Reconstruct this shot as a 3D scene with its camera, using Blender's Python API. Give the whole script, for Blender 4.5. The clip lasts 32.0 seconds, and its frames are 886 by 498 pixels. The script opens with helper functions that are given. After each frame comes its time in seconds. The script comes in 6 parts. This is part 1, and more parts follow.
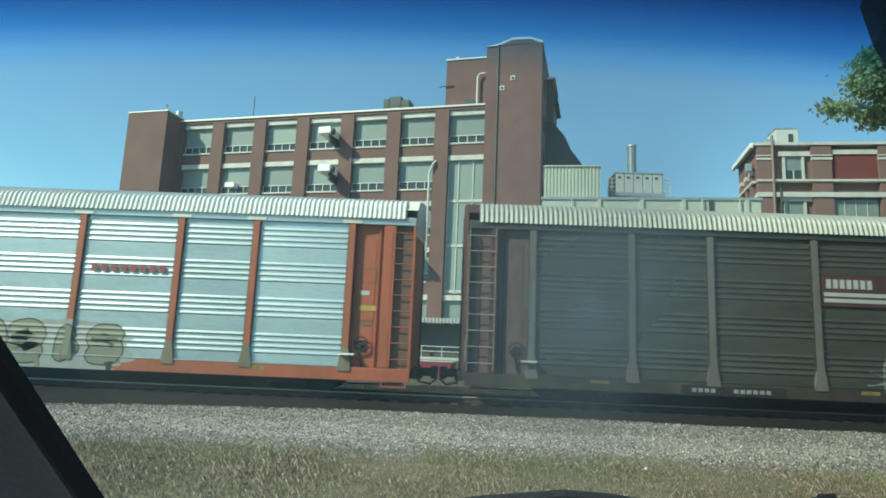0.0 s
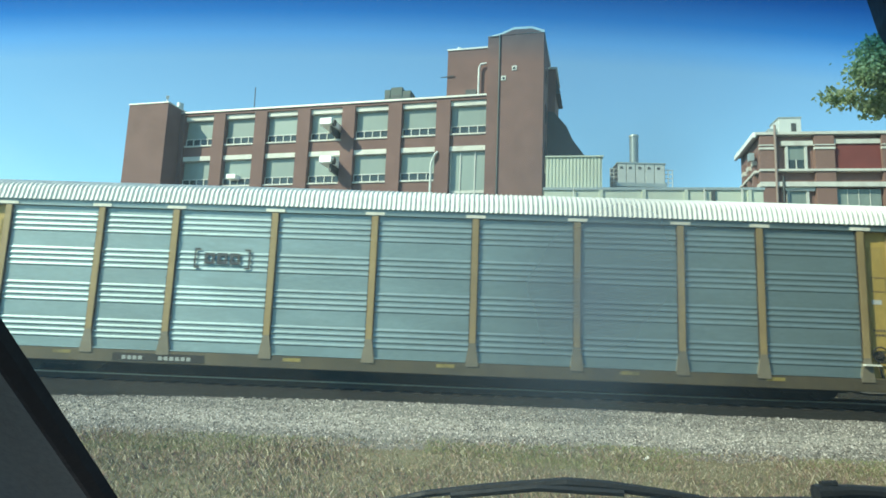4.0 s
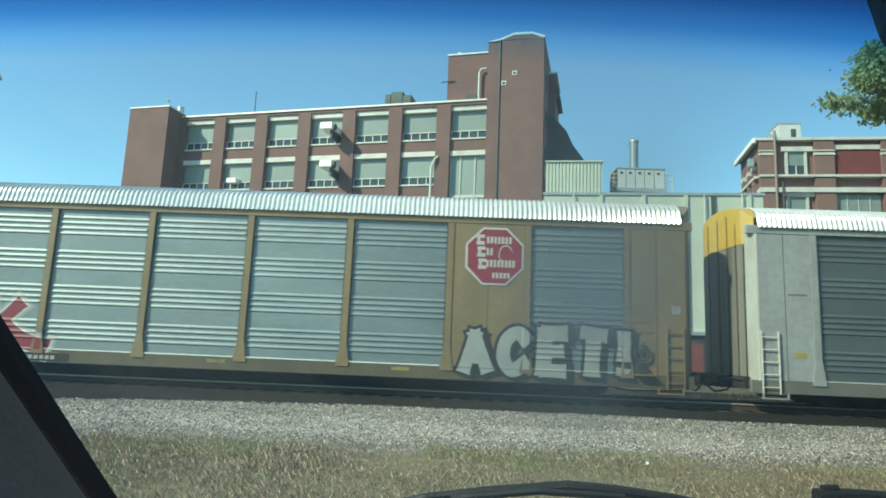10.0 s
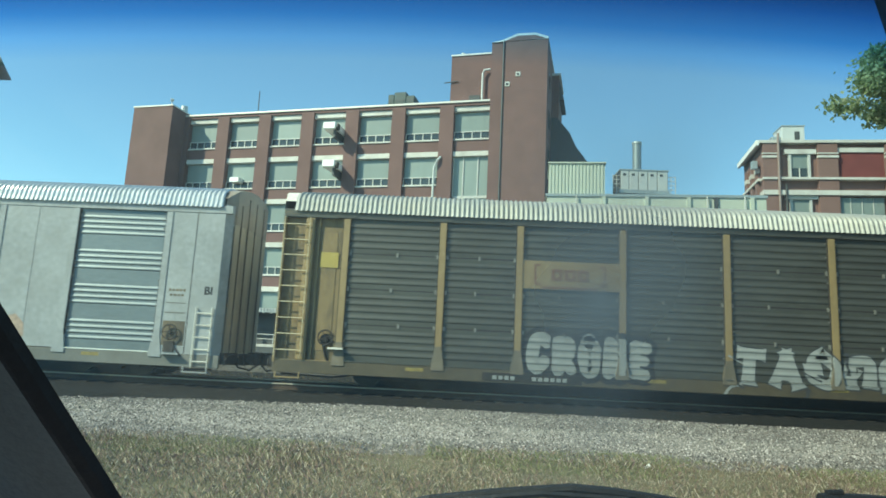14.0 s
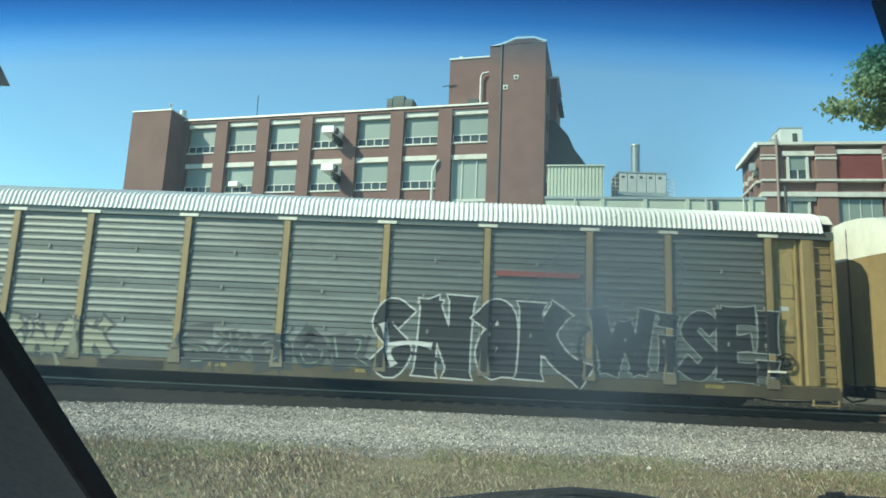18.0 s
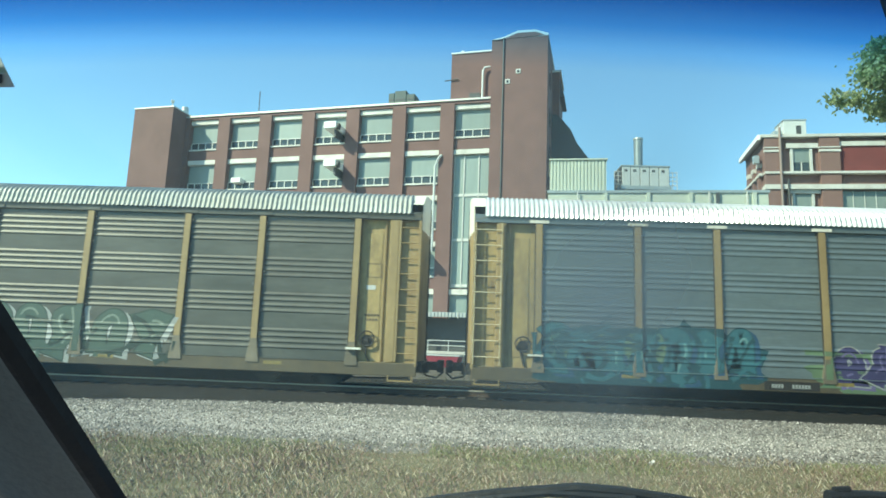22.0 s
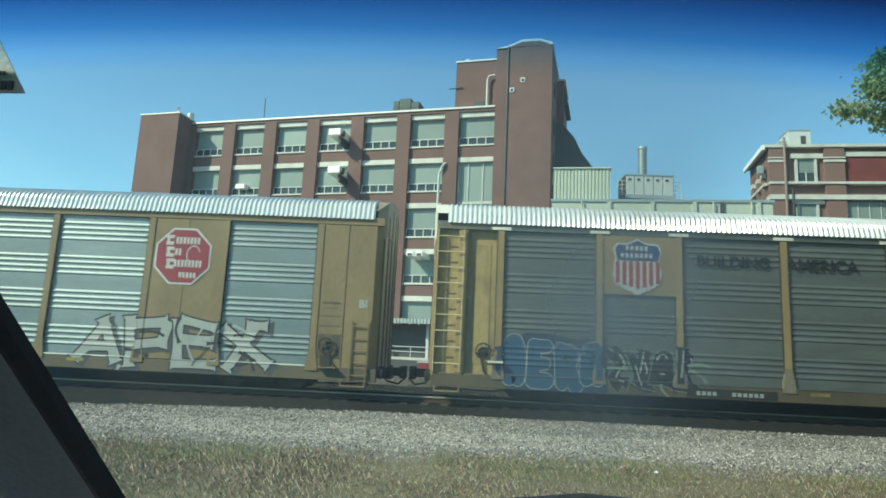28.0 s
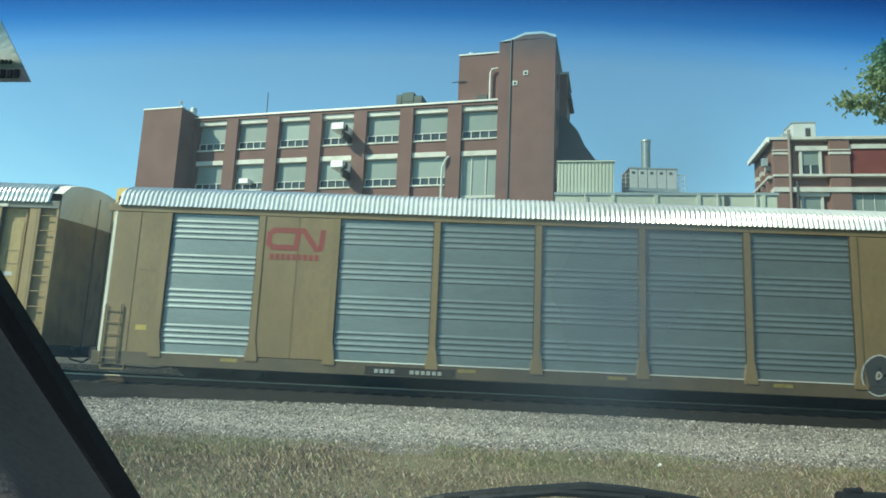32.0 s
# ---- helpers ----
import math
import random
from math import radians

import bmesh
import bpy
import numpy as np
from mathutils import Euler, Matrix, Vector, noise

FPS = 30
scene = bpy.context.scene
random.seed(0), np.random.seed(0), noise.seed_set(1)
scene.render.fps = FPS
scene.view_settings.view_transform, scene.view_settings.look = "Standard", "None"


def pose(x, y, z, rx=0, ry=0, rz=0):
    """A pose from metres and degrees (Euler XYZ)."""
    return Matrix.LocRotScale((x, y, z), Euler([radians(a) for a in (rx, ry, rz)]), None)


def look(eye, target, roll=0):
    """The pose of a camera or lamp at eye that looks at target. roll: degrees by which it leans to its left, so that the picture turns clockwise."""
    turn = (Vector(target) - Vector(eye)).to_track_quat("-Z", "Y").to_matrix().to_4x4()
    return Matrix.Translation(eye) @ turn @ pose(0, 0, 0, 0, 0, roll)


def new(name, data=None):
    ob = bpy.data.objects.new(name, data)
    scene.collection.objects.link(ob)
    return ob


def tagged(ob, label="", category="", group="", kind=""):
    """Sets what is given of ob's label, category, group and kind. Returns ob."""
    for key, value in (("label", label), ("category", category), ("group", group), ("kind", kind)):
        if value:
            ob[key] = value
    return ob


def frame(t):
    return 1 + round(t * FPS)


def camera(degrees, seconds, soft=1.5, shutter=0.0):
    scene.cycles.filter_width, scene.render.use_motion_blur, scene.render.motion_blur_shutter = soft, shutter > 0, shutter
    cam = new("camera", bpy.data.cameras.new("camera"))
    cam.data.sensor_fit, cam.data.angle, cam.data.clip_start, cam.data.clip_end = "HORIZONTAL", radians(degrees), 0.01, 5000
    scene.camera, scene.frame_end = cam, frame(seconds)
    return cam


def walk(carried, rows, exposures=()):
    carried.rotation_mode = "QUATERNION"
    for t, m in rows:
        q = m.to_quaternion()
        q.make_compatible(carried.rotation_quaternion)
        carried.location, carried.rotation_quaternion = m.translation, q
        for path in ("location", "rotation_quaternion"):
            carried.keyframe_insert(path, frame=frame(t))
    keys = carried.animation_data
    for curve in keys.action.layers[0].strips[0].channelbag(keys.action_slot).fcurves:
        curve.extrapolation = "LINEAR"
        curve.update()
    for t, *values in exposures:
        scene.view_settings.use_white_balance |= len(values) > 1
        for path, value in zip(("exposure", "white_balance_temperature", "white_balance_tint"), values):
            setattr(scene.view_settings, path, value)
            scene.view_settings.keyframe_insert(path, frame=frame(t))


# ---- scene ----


def cam_pose(x, z, turn, tilt, lean):
    return pose(x, 0, z, 90 + tilt, 0, turn) @ pose(0, 0, 0, 0, 0, lean)


cam = camera(70.957, 32.0, soft=1.7, shutter=0.12)
# seconds, x, z, turn to the left, tilt up, lean
PATH = [
    (0, 0.0000, 1.7500, 1.671, 9.372, 2.382),
    (0.5, -0.0001, 1.7496, 1.743, 9.305, 2.250),
    (1, -0.0001, 1.7492, 1.807, 9.175, 2.383),
    (1.5, -0.0002, 1.7488, 1.837, 8.984, 2.424),
    (2, -0.0002, 1.7484, 1.846, 8.812, 2.352),
    (2.5, -0.0003, 1.7481, 1.885, 8.682, 2.345),
    (3, -0.0003, 1.7477, 1.913, 8.609, 2.228),
    (3.5, -0.0004, 1.7473, 1.878, 8.545, 2.203),
    (5.5, -0.0006, 1.7457, 1.538, 8.627, 2.207),
    (6, -0.0007, 1.7453, 1.525, 8.714, 2.179),
    (6.5, -0.0007, 1.7449, 1.554, 8.824, 2.057),
    (7, -0.0008, 1.7446, 1.570, 8.883, 2.031),
    (7.5, -0.0008, 1.7442, 1.619, 8.982, 2.140),
    (8, -0.0009, 1.7438, 1.704, 8.983, 2.133),
    (8.5, -0.0009, 1.7434, 1.744, 8.951, 2.091),
    (9, -0.0010, 1.7430, 1.811, 8.995, 2.319),
    (9.5, -0.0018, 1.7432, 1.835, 8.998, 2.379),
    (10, -0.0025, 1.7435, 1.809, 8.959, 2.379),
    (10.5, -0.0033, 1.7437, 1.758, 8.941, 2.443),
    (11, -0.0040, 1.7440, 1.767, 8.984, 2.337),
    (11.5, -0.0047, 1.7443, 1.741, 9.012, 2.252),
    (12, -0.0055, 1.7445, 1.727, 9.067, 2.233),
    (12.5, -0.0063, 1.7448, 1.746, 9.022, 2.424),
    (13, -0.0070, 1.7450, 1.854, 8.990, 2.715),
    (13.5, -0.0070, 1.7451, 1.943, 9.015, 2.990),
    (14, -0.0071, 1.7452, 2.017, 9.001, 2.778),
    (14.5, -0.0071, 1.7452, 2.039, 8.958, 2.613),
    (16.5, -0.0073, 1.7456, 1.982, 9.046, 2.644),
    (17, -0.0073, 1.7457, 1.989, 9.147, 2.751),
    (17.5, -0.0074, 1.7457, 1.987, 9.221, 2.643),
    (18, -0.0074, 1.7458, 1.945, 9.306, 2.506),
    (18.5, -0.0075, 1.7459, 1.945, 9.406, 2.506),
    (19, -0.0075, 1.7460, 1.947, 9.421, 2.526),
    (19.5, -0.0079, 1.7465, 1.988, 9.425, 2.628),
    (20, -0.0084, 1.7470, 2.035, 9.232, 2.673),
    (20.5, -0.0088, 1.7475, 2.022, 8.990, 2.317),
    (21, -0.0092, 1.7480, 1.996, 8.809, 2.206),
    (21.5, -0.0097, 1.7485, 2.098, 8.687, 2.125),
    (22, -0.0101, 1.7490, 2.198, 8.824, 2.177),
    (22.5, -0.0106, 1.7495, 2.371, 8.989, 2.150),
    (23, -0.0110, 1.7500, 2.517, 9.201, 2.302),
    (23.5, -0.0112, 1.7500, 2.516, 9.257, 2.638),
    (24, -0.0115, 1.7500, 2.487, 9.243, 2.547),
    (24.5, -0.0118, 1.7500, 2.368, 9.201, 2.387),
    (25, -0.0120, 1.7500, 2.336, 9.329, 2.287),
    (25.5, -0.0123, 1.7500, 2.378, 9.453, 2.413),
    (27.5, -0.0132, 1.7500, 2.550, 9.541, 2.580),
    (28, -0.0135, 1.7500, 2.539, 9.506, 2.685),
    (28.5, -0.0137, 1.7491, 2.547, 9.497, 2.623),
    (29, -0.0139, 1.7483, 2.537, 9.510, 2.480),
    (29.5, -0.0141, 1.7474, 2.593, 9.460, 2.269),
    (30, -0.0142, 1.7465, 2.596, 9.300, 2.433),
    (30.5, -0.0144, 1.7456, 2.665, 9.247, 2.554),
    (31, -0.0146, 1.7448, 2.769, 9.145, 2.500),
    (31.5, -0.0148, 1.7439, 2.834, 9.051, 2.533),
    (32, -0.0150, 1.7430, 2.817, 8.942, 2.555),
]
# the camera brightens and darkens as pale and dark wagons pass
EXPOSURE = [(0, 0.69), (1, 1.16), (2, 1.22), (3, 1.16), (6, 0.89), (7, 0.96), (8, 0.89), (9, 0.89), (10, 0.89), (11, 0.86), (12, 0.76), (13, 0.66), (14, 0.88), (17, 1.09), (18, 0.99), (19, 0.99), (20, 1.24), (21, 1.29), (22, 1.22), (23, 1.12), (24, 0.99), (25, 0.89), (28, 0.76), (29, 1.09), (30, 1.09), (31, 1.06), (32, 0.79)]
walk(cam, [(t, cam_pose(x, z, a, b, c)) for t, x, z, a, b, c in PATH], exposures=EXPOSURE)

# ---- light: morning sun from the left and a little behind the eye ----
SUN_EL, SUN_OFF = 38.0, 30.0          # elevation; how far the sun stands to the camera's side of the track line
to_sun = Vector((-math.cos(radians(SUN_EL)) * math.cos(radians(SUN_OFF)),
                 -math.cos(radians(SUN_EL)) * math.sin(radians(SUN_OFF)), math.sin(radians(SUN_EL))))
world = bpy.data.worlds.new("sky")
scene.world = world
world.use_nodes = True
wn = world.node_tree.nodes
sky = wn.new("ShaderNodeTexSky")
sky.sky_type, sky.sun_disc = "NISHITA", False
sky.sun_elevation = radians(SUN_EL)
sky.sun_rotation = math.atan2(to_sun.x, to_sun.y)
sky.air_density, sky.dust_density, sky.ozone_density = 0.95, 0.0, 3.0
wn["Background"].inputs["Strength"].default_value = 0.15
wb = wn.new("ShaderNodeMix")                 # white balance of the sky
wb.data_type, wb.blend_type = "RGBA", "MULTIPLY"
wb.inputs["Factor"].default_value = 1.0
wb.inputs["B"].default_value = (0.80, 1.0, 1.02, 1)
world.node_tree.links.new(sky.outputs[0], wb.inputs["A"])
world.node_tree.links.new(wb.outputs["Result"], wn["Background"].inputs["Color"])
sun = new("sun", bpy.data.lights.new("sun", "SUN"))
sun.data.energy, sun.data.angle, sun.data.color = 4.2, radians(0.53), (1.0, 0.93, 0.82)
sun.matrix_world = look((0, 0, 60), Vector((0, 0, 60)) - to_sun)


# ---- materials ----
def mat(name, col, rough=0.7, metal=0.0, var=0.25, scale=3.0, fine=40.0, bump=0.2, stain=None, stain_amt=0.35,
        stain_scale=0.8, stretch=(1, 1, 1), per_object=0.0, spec=0.5):
    """Principled material whose colour varies at two scales, with fine relief and optional stains."""
    m = bpy.data.materials.new(name)
    m.use_nodes = True
    nt = m.node_tree
    nd, ln = nt.nodes, nt.links
    p = nd["Principled BSDF"]
    tc = nd.new("ShaderNodeTexCoord")
    mp = nd.new("ShaderNodeMapping")
    mp.inputs["Scale"].default_value = stretch
    ln.new(tc.outputs["Object"], mp.inputs["Vector"])
    own = nd.new("ShaderNodeObjectInfo")         # every piece takes its own stretch of the pattern
    far = nd.new("ShaderNodeMath")
    far.operation = "MULTIPLY"
    far.inputs[1].default_value = 60.0
    ln.new(own.outputs["Random"], far.inputs[0])
    ln.new(far.outputs[0], mp.inputs["Location"])
    n1 = nd.new("ShaderNodeTexNoise")
    n1.inputs["Scale"].default_value, n1.inputs["Detail"].default_value = scale, 6
    n2 = nd.new("ShaderNodeTexNoise")
    n2.inputs["Scale"].default_value, n2.inputs["Detail"].default_value = fine, 3
    ln.new(mp.outputs[0], n1.inputs["Vector"])
    ln.new(mp.outputs[0], n2.inputs["Vector"])
    add = nd.new("ShaderNodeMath")
    add.operation = "ADD"
    ln.new(n1.outputs["Fac"], add.inputs[0])
    ln.new(n2.outputs["Fac"], add.inputs[1])
    ramp = nd.new("ShaderNodeMapRange")
    ramp.inputs["From Min"].default_value, ramp.inputs["From Max"].default_value = 0.65, 1.35
    ramp.inputs["To Min"].default_value, ramp.inputs["To Max"].default_value = 1 - var, 1 + var
    ln.new(add.outputs[0], ramp.inputs["Value"])
    mul = nd.new("ShaderNodeVectorMath")
    mul.operation = "SCALE"
    mul.inputs[0].default_value = col[:3]
    ln.new(ramp.outputs[0], mul.inputs["Scale"])
    out = mul.outputs[0]
    if per_object:
        oi = nd.new("ShaderNodeObjectInfo")
        mr = nd.new("ShaderNodeMapRange")
        mr.inputs["To Min"].default_value, mr.inputs["To Max"].default_value = 1 - per_object, 1 + per_object
        ln.new(oi.outputs["Random"], mr.inputs["Value"])
        m2 = nd.new("ShaderNodeVectorMath")
        m2.operation = "SCALE"
        ln.new(out, m2.inputs[0])
        ln.new(mr.outputs[0], m2.inputs["Scale"])
        out = m2.outputs[0]
    if stain:
        n3 = nd.new("ShaderNodeTexNoise")
        n3.inputs["Scale"].default_value, n3.inputs["Detail"].default_value = stain_scale, 8
        n3.inputs["Roughness"].default_value = 0.65
        ln.new(mp.outputs[0], n3.inputs["Vector"])
        r3 = nd.new("ShaderNodeMapRange")
        r3.inputs["From Min"].default_value, r3.inputs["From Max"].default_value = 0.45, 0.68
        r3.inputs["To Max"].default_value = stain_amt
        ln.new(n3.outputs["Fac"], r3.inputs["Value"])
        mx = nd.new("ShaderNodeMix")
        mx.data_type = "RGBA"
        ln.new(r3.outputs[0], mx.inputs["Factor"])
        ln.new(out, mx.inputs["A"])
        mx.inputs["B"].default_value = (*stain[:3], 1)
        out = mx.outputs["Result"]
    ln.new(out, p.inputs["Base Color"])
    p.inputs["Roughness"].default_value, p.inputs["Metallic"].default_value = rough, metal
    p.inputs["Specular IOR Level"].default_value = spec
    if bump:
        b = nd.new("ShaderNodeBump")
        b.inputs["Strength"].default_value, b.inputs["Distance"].default_value = bump, 0.02
        ln.new(n2.outputs["Fac"], b.inputs["Height"])
        ln.new(b.outputs[0], p.inputs["Normal"])
    return m


RUST = (0.16, 0.07, 0.03)
GRIME = (0.05, 0.045, 0.035)
M_GRASS = mat("dry grass soil", (0.155, 0.135, 0.08), 0.95, var=0.45, scale=1.2, fine=25, bump=0.6, stain=(0.12, 0.115, 0.05), stain_amt=0.6, stain_scale=0.35)
M_GRAVEL = mat("pale crushed stone", (0.30, 0.275, 0.245), 0.9, var=0.55, scale=1.0, fine=30, bump=1.0, stain=(0.25, 0.24, 0.2), stain_amt=0.5, stain_scale=0.5, stretch=(0.6, 1, 1))
M_GRAVEL2 = mat("greyer crushed stone", (0.20, 0.183, 0.162), 0.9, var=0.55, scale=1.0, fine=30, bump=1.0, stain=(0.13, 0.12, 0.09), stain_amt=0.5, stain_scale=0.5, stretch=(0.4, 1, 1))
M_YARD = mat("trodden brown yard dirt", (0.075, 0.062, 0.046), 0.95, var=0.4, scale=0.5, fine=15, bump=0.5, stain=(0.10, 0.09, 0.07), stain_amt=0.6, stain_scale=0.3)
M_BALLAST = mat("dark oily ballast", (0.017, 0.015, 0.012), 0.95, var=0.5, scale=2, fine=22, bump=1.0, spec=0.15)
M_RAIL = mat("worn rail steel", (0.42, 0.37, 0.31), 0.55, 0.5, var=0.15, scale=4)
M_RAILSIDE = mat("rusty rail web", (0.07, 0.045, 0.03), 0.8, 0.2, var=0.3)
M_TIE = mat("creosoted tie", (0.04, 0.032, 0.025), 0.9, var=0.4, scale=4)
M_BRICK = mat("red brick wall", (0.165, 0.094, 0.085), 0.9, var=0.16, scale=0.6, fine=9, bump=0.3, stain=(0.12, 0.066, 0.058), stain_amt=0.45, stain_scale=0.25)
M_BRICK3 = mat("paler red brick", (0.215, 0.125, 0.108), 0.9, var=0.16, scale=0.6, fine=9, bump=0.3, stain=(0.16, 0.088, 0.076), stain_amt=0.4, stain_scale=0.3)
M_BRICK2 = mat("deep red brick", (0.17, 0.045, 0.042), 0.9, var=0.15, scale=0.8, fine=12, bump=0.3)
M_LIME = mat("pale limestone trim", (0.58, 0.57, 0.53), 0.8, var=0.12, scale=1.5, fine=20, stain=(0.3, 0.28, 0.25), stain_amt=0.4)
M_COPING = mat("metal coping", (0.55, 0.54, 0.5), 0.5, 0.3, var=0.1)
M_GREEN = mat("pale green siding", (0.53, 0.575, 0.485), 0.6, 0.0, var=0.10, scale=0.5, stain=(0.43, 0.465, 0.395), stain_amt=0.4, stain_scale=0.4)
M_GLASSBLK = mat("weathered glazing panel", (0.225, 0.275, 0.255), 0.35, 0.0, var=0.12, scale=1.0, fine=14, stretch=(3, 3, 0.4), bump=0.1, per_object=0.12)
M_PANE = mat("dark window pane", (0.045, 0.06, 0.062), 0.08, 0.0, var=0.3, scale=0.7, bump=0)
M_WHITEFRAME = mat("white painted frame", (0.52, 0.53, 0.50), 0.6, var=0.1, scale=3)
M_WHITEMETAL = mat("white sheet metal", (0.52, 0.55, 0.54), 0.45, 0.0, var=0.08, scale=2, stain=(0.5, 0.5, 0.45), stain_amt=0.4)
M_STACKDARK = mat("weathered dark stack steel", (0.22, 0.27, 0.29), 0.5, 0.4, var=0.2, scale=1.5)
M_STACK = mat("galvanised stack", (0.42, 0.46, 0.45), 0.45, 0.5, var=0.15, scale=1.5)
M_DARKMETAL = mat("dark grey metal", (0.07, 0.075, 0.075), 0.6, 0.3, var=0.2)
M_DARKROOF = mat("dark louvre metal", (0.05, 0.056, 0.057), 0.6, 0.2, var=0.2)
M_BLACK = mat("grimy black steel", (0.03, 0.028, 0.026), 0.75, 0.2, var=0.4, scale=3)
M_TRUCK = mat("bogie cast steel", (0.045, 0.04, 0.035), 0.8, 0.2, var=0.4, scale=5)
M_WHEEL = mat("wheel steel", (0.05, 0.045, 0.04), 0.5, 0.6, var=0.3)
M_BOLT = mat("dull bolt steel", (0.24, 0.235, 0.21), 0.6, 0.3, var=0.2)
M_ROOF = mat("galvanised roof sheet", (0.76, 0.765, 0.74), 0.20, 0.35, var=0.12, scale=1.2, fine=12, bump=0.03, stain=(0.56, 0.55, 0.52), stain_amt=0.35, stain_scale=0.5)
M_ROOFWHITE = mat("white coated roof sheet", (0.66, 0.67, 0.65), 0.5, 0.0, var=0.06, scale=1.2, fine=12, bump=0.1, stain=(0.6, 0.58, 0.54), stain_amt=0.3, stain_scale=0.5)
M_ROOFOLD = mat("dulled roof sheet", (0.36, 0.375, 0.35), 0.55, 0.25, var=0.15, scale=1.2, fine=12, bump=0.1, stain=(0.36, 0.34, 0.28), stain_amt=0.5, stain_scale=0.6)


# ---- mesh helpers ----
def box(bm, x0, x1, y0, y1, z0, z1, bevel=0.0):
    vs = [bm.verts.new((x, y, z)) for x in (x0, x1) for y in (y0, y1) for z in (z0, z1)]
    fs = [bm.faces.new([vs[i] for i in f]) for f in ((0, 1, 3, 2), (4, 6, 7, 5), (0, 4, 5, 1), (2, 3, 7, 6), (0, 2, 6, 4), (1, 5, 7, 3))]
    if bevel:
        es = list({e for f in fs for e in f.edges})
        bmesh.ops.bevel(bm, geom=es, offset=bevel, segments=1, affect="EDGES")
    return vs


def prism(bm, outline, y0, y1):
    """Solid between y0 and y1 of an outline in x, z."""
    a = [bm.verts.new((x, y0, z)) for x, z in outline]
    b = [bm.verts.new((x, y1, z)) for x, z in outline]
    n = len(a)
    bm.faces.new(a)
    bm.faces.new(b[::-1])
    for i in range(n):
        bm.faces.new((a[(i + 1) % n], a[i], b[i], b[(i + 1) % n]))


def sheet(bm, rows):
    """Skin over rows of points."""
    vv = [[bm.verts.new(p) for p in r] for r in rows]
    for a, b in zip(vv, vv[1:]):
        for i in range(len(a) - 1):
            bm.faces.new((a[i], a[i + 1], b[i + 1], b[i]))
    return vv


def tube(bm, pts, r, sides=8, cap=True):
    pts = [Vector(p) for p in pts]
    rings = []
    for i, p in enumerate(pts):
        d = (pts[min(i + 1, len(pts) - 1)] - pts[max(i - 1, 0)]).normalized()
        a = d.orthogonal().normalized() if i == 0 else (rings[-1][1] - d * rings[-1][1].dot(d)).normalized()
        b = d.cross(a)
        rr = r[i] if isinstance(r, (list, tuple)) else r
        rings.append(([bm.verts.new(p + rr * (math.cos(k * math.tau / sides) * a + math.sin(k * math.tau / sides) * b)) for k in range(sides)], a))
    for (q, _), (w, _) in zip(rings, rings[1:]):
        for k in range(sides):
            bm.faces.new((q[k], q[(k + 1) % sides], w[(k + 1) % sides], w[k]))
    if cap:
        bm.faces.new(rings[0][0][::-1])
        bm.faces.new(rings[-1][0])


def mesh_of(name, bm, material, smooth=False):
    bmesh.ops.recalc_face_normals(bm, faces=bm.faces)
    me = bpy.data.meshes.new(name)
    bm.to_mesh(me)
    bm.free()
    if smooth:
        for p in me.polygons:
            p.use_smooth = True
    for m in material if isinstance(material, (list, tuple)) else (material,):
        me.materials.append(m)
    return me


def part(name, bm, material, parent, label="", m=None, smooth=False):
    me = bm if isinstance(bm, bpy.types.Mesh) else mesh_of(name, bm, material, smooth)
    ob = new(name, me)
    ob.parent = parent
    if m is not None:
        ob.matrix_basis = m
    if label:
        tagged(ob, label)
    return ob


def boxed(name, dims, material, parent, label="", bevel=0.0, m=None):
    bm = bmesh.new()
    box(bm, *dims, bevel=bevel)
    return part(name, bm, material, parent, label, m)


def thing(name, label, category, m=None, group="", kind=""):
    ob = new(name)
    if m is not None:
        ob.matrix_basis = m
    return tagged(ob, label, category, group, kind)


# ---- ground ----
RAIL_Z, NEAR_Y = 0.56, 16.69
TRACK_Y = NEAR_Y + 1.60


def ground_height(x, y):
    """Flat verge, gravel rising gently, track bed, flat yard beyond."""
    n = noise.noise(Vector((x * 0.25, y * 0.25, 0))) * 0.05 + noise.noise(Vector((x * 1.3, y * 1.3, 5))) * 0.02
    for (ya, za), (yb, zb) in zip(PROFILE, PROFILE[1:]):
        if ya <= y <= yb:
            k = (y - ya) / (yb - ya)
            return za + (zb - za) * k + n * (1 if y < 14.3 else 0.4)
    return PROFILE[-1][1]


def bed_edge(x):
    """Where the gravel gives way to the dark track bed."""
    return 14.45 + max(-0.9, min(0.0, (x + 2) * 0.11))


PROFILE = [(-3000, 0.0), (9.0, 0.0), (10.4, 0.04), (12.6, 0.16), (14.5, 0.36), (14.9, 0.35), (16.0, 0.37), (20.6, 0.37), (23.0, 0.22), (27, 0.1), (3000, 0.1)]


def steps(spec):
    out = []
    for a, b, n in spec:
        out += list(np.linspace(a, b, n, endpoint=False))
    return out + [spec[-1][1]]


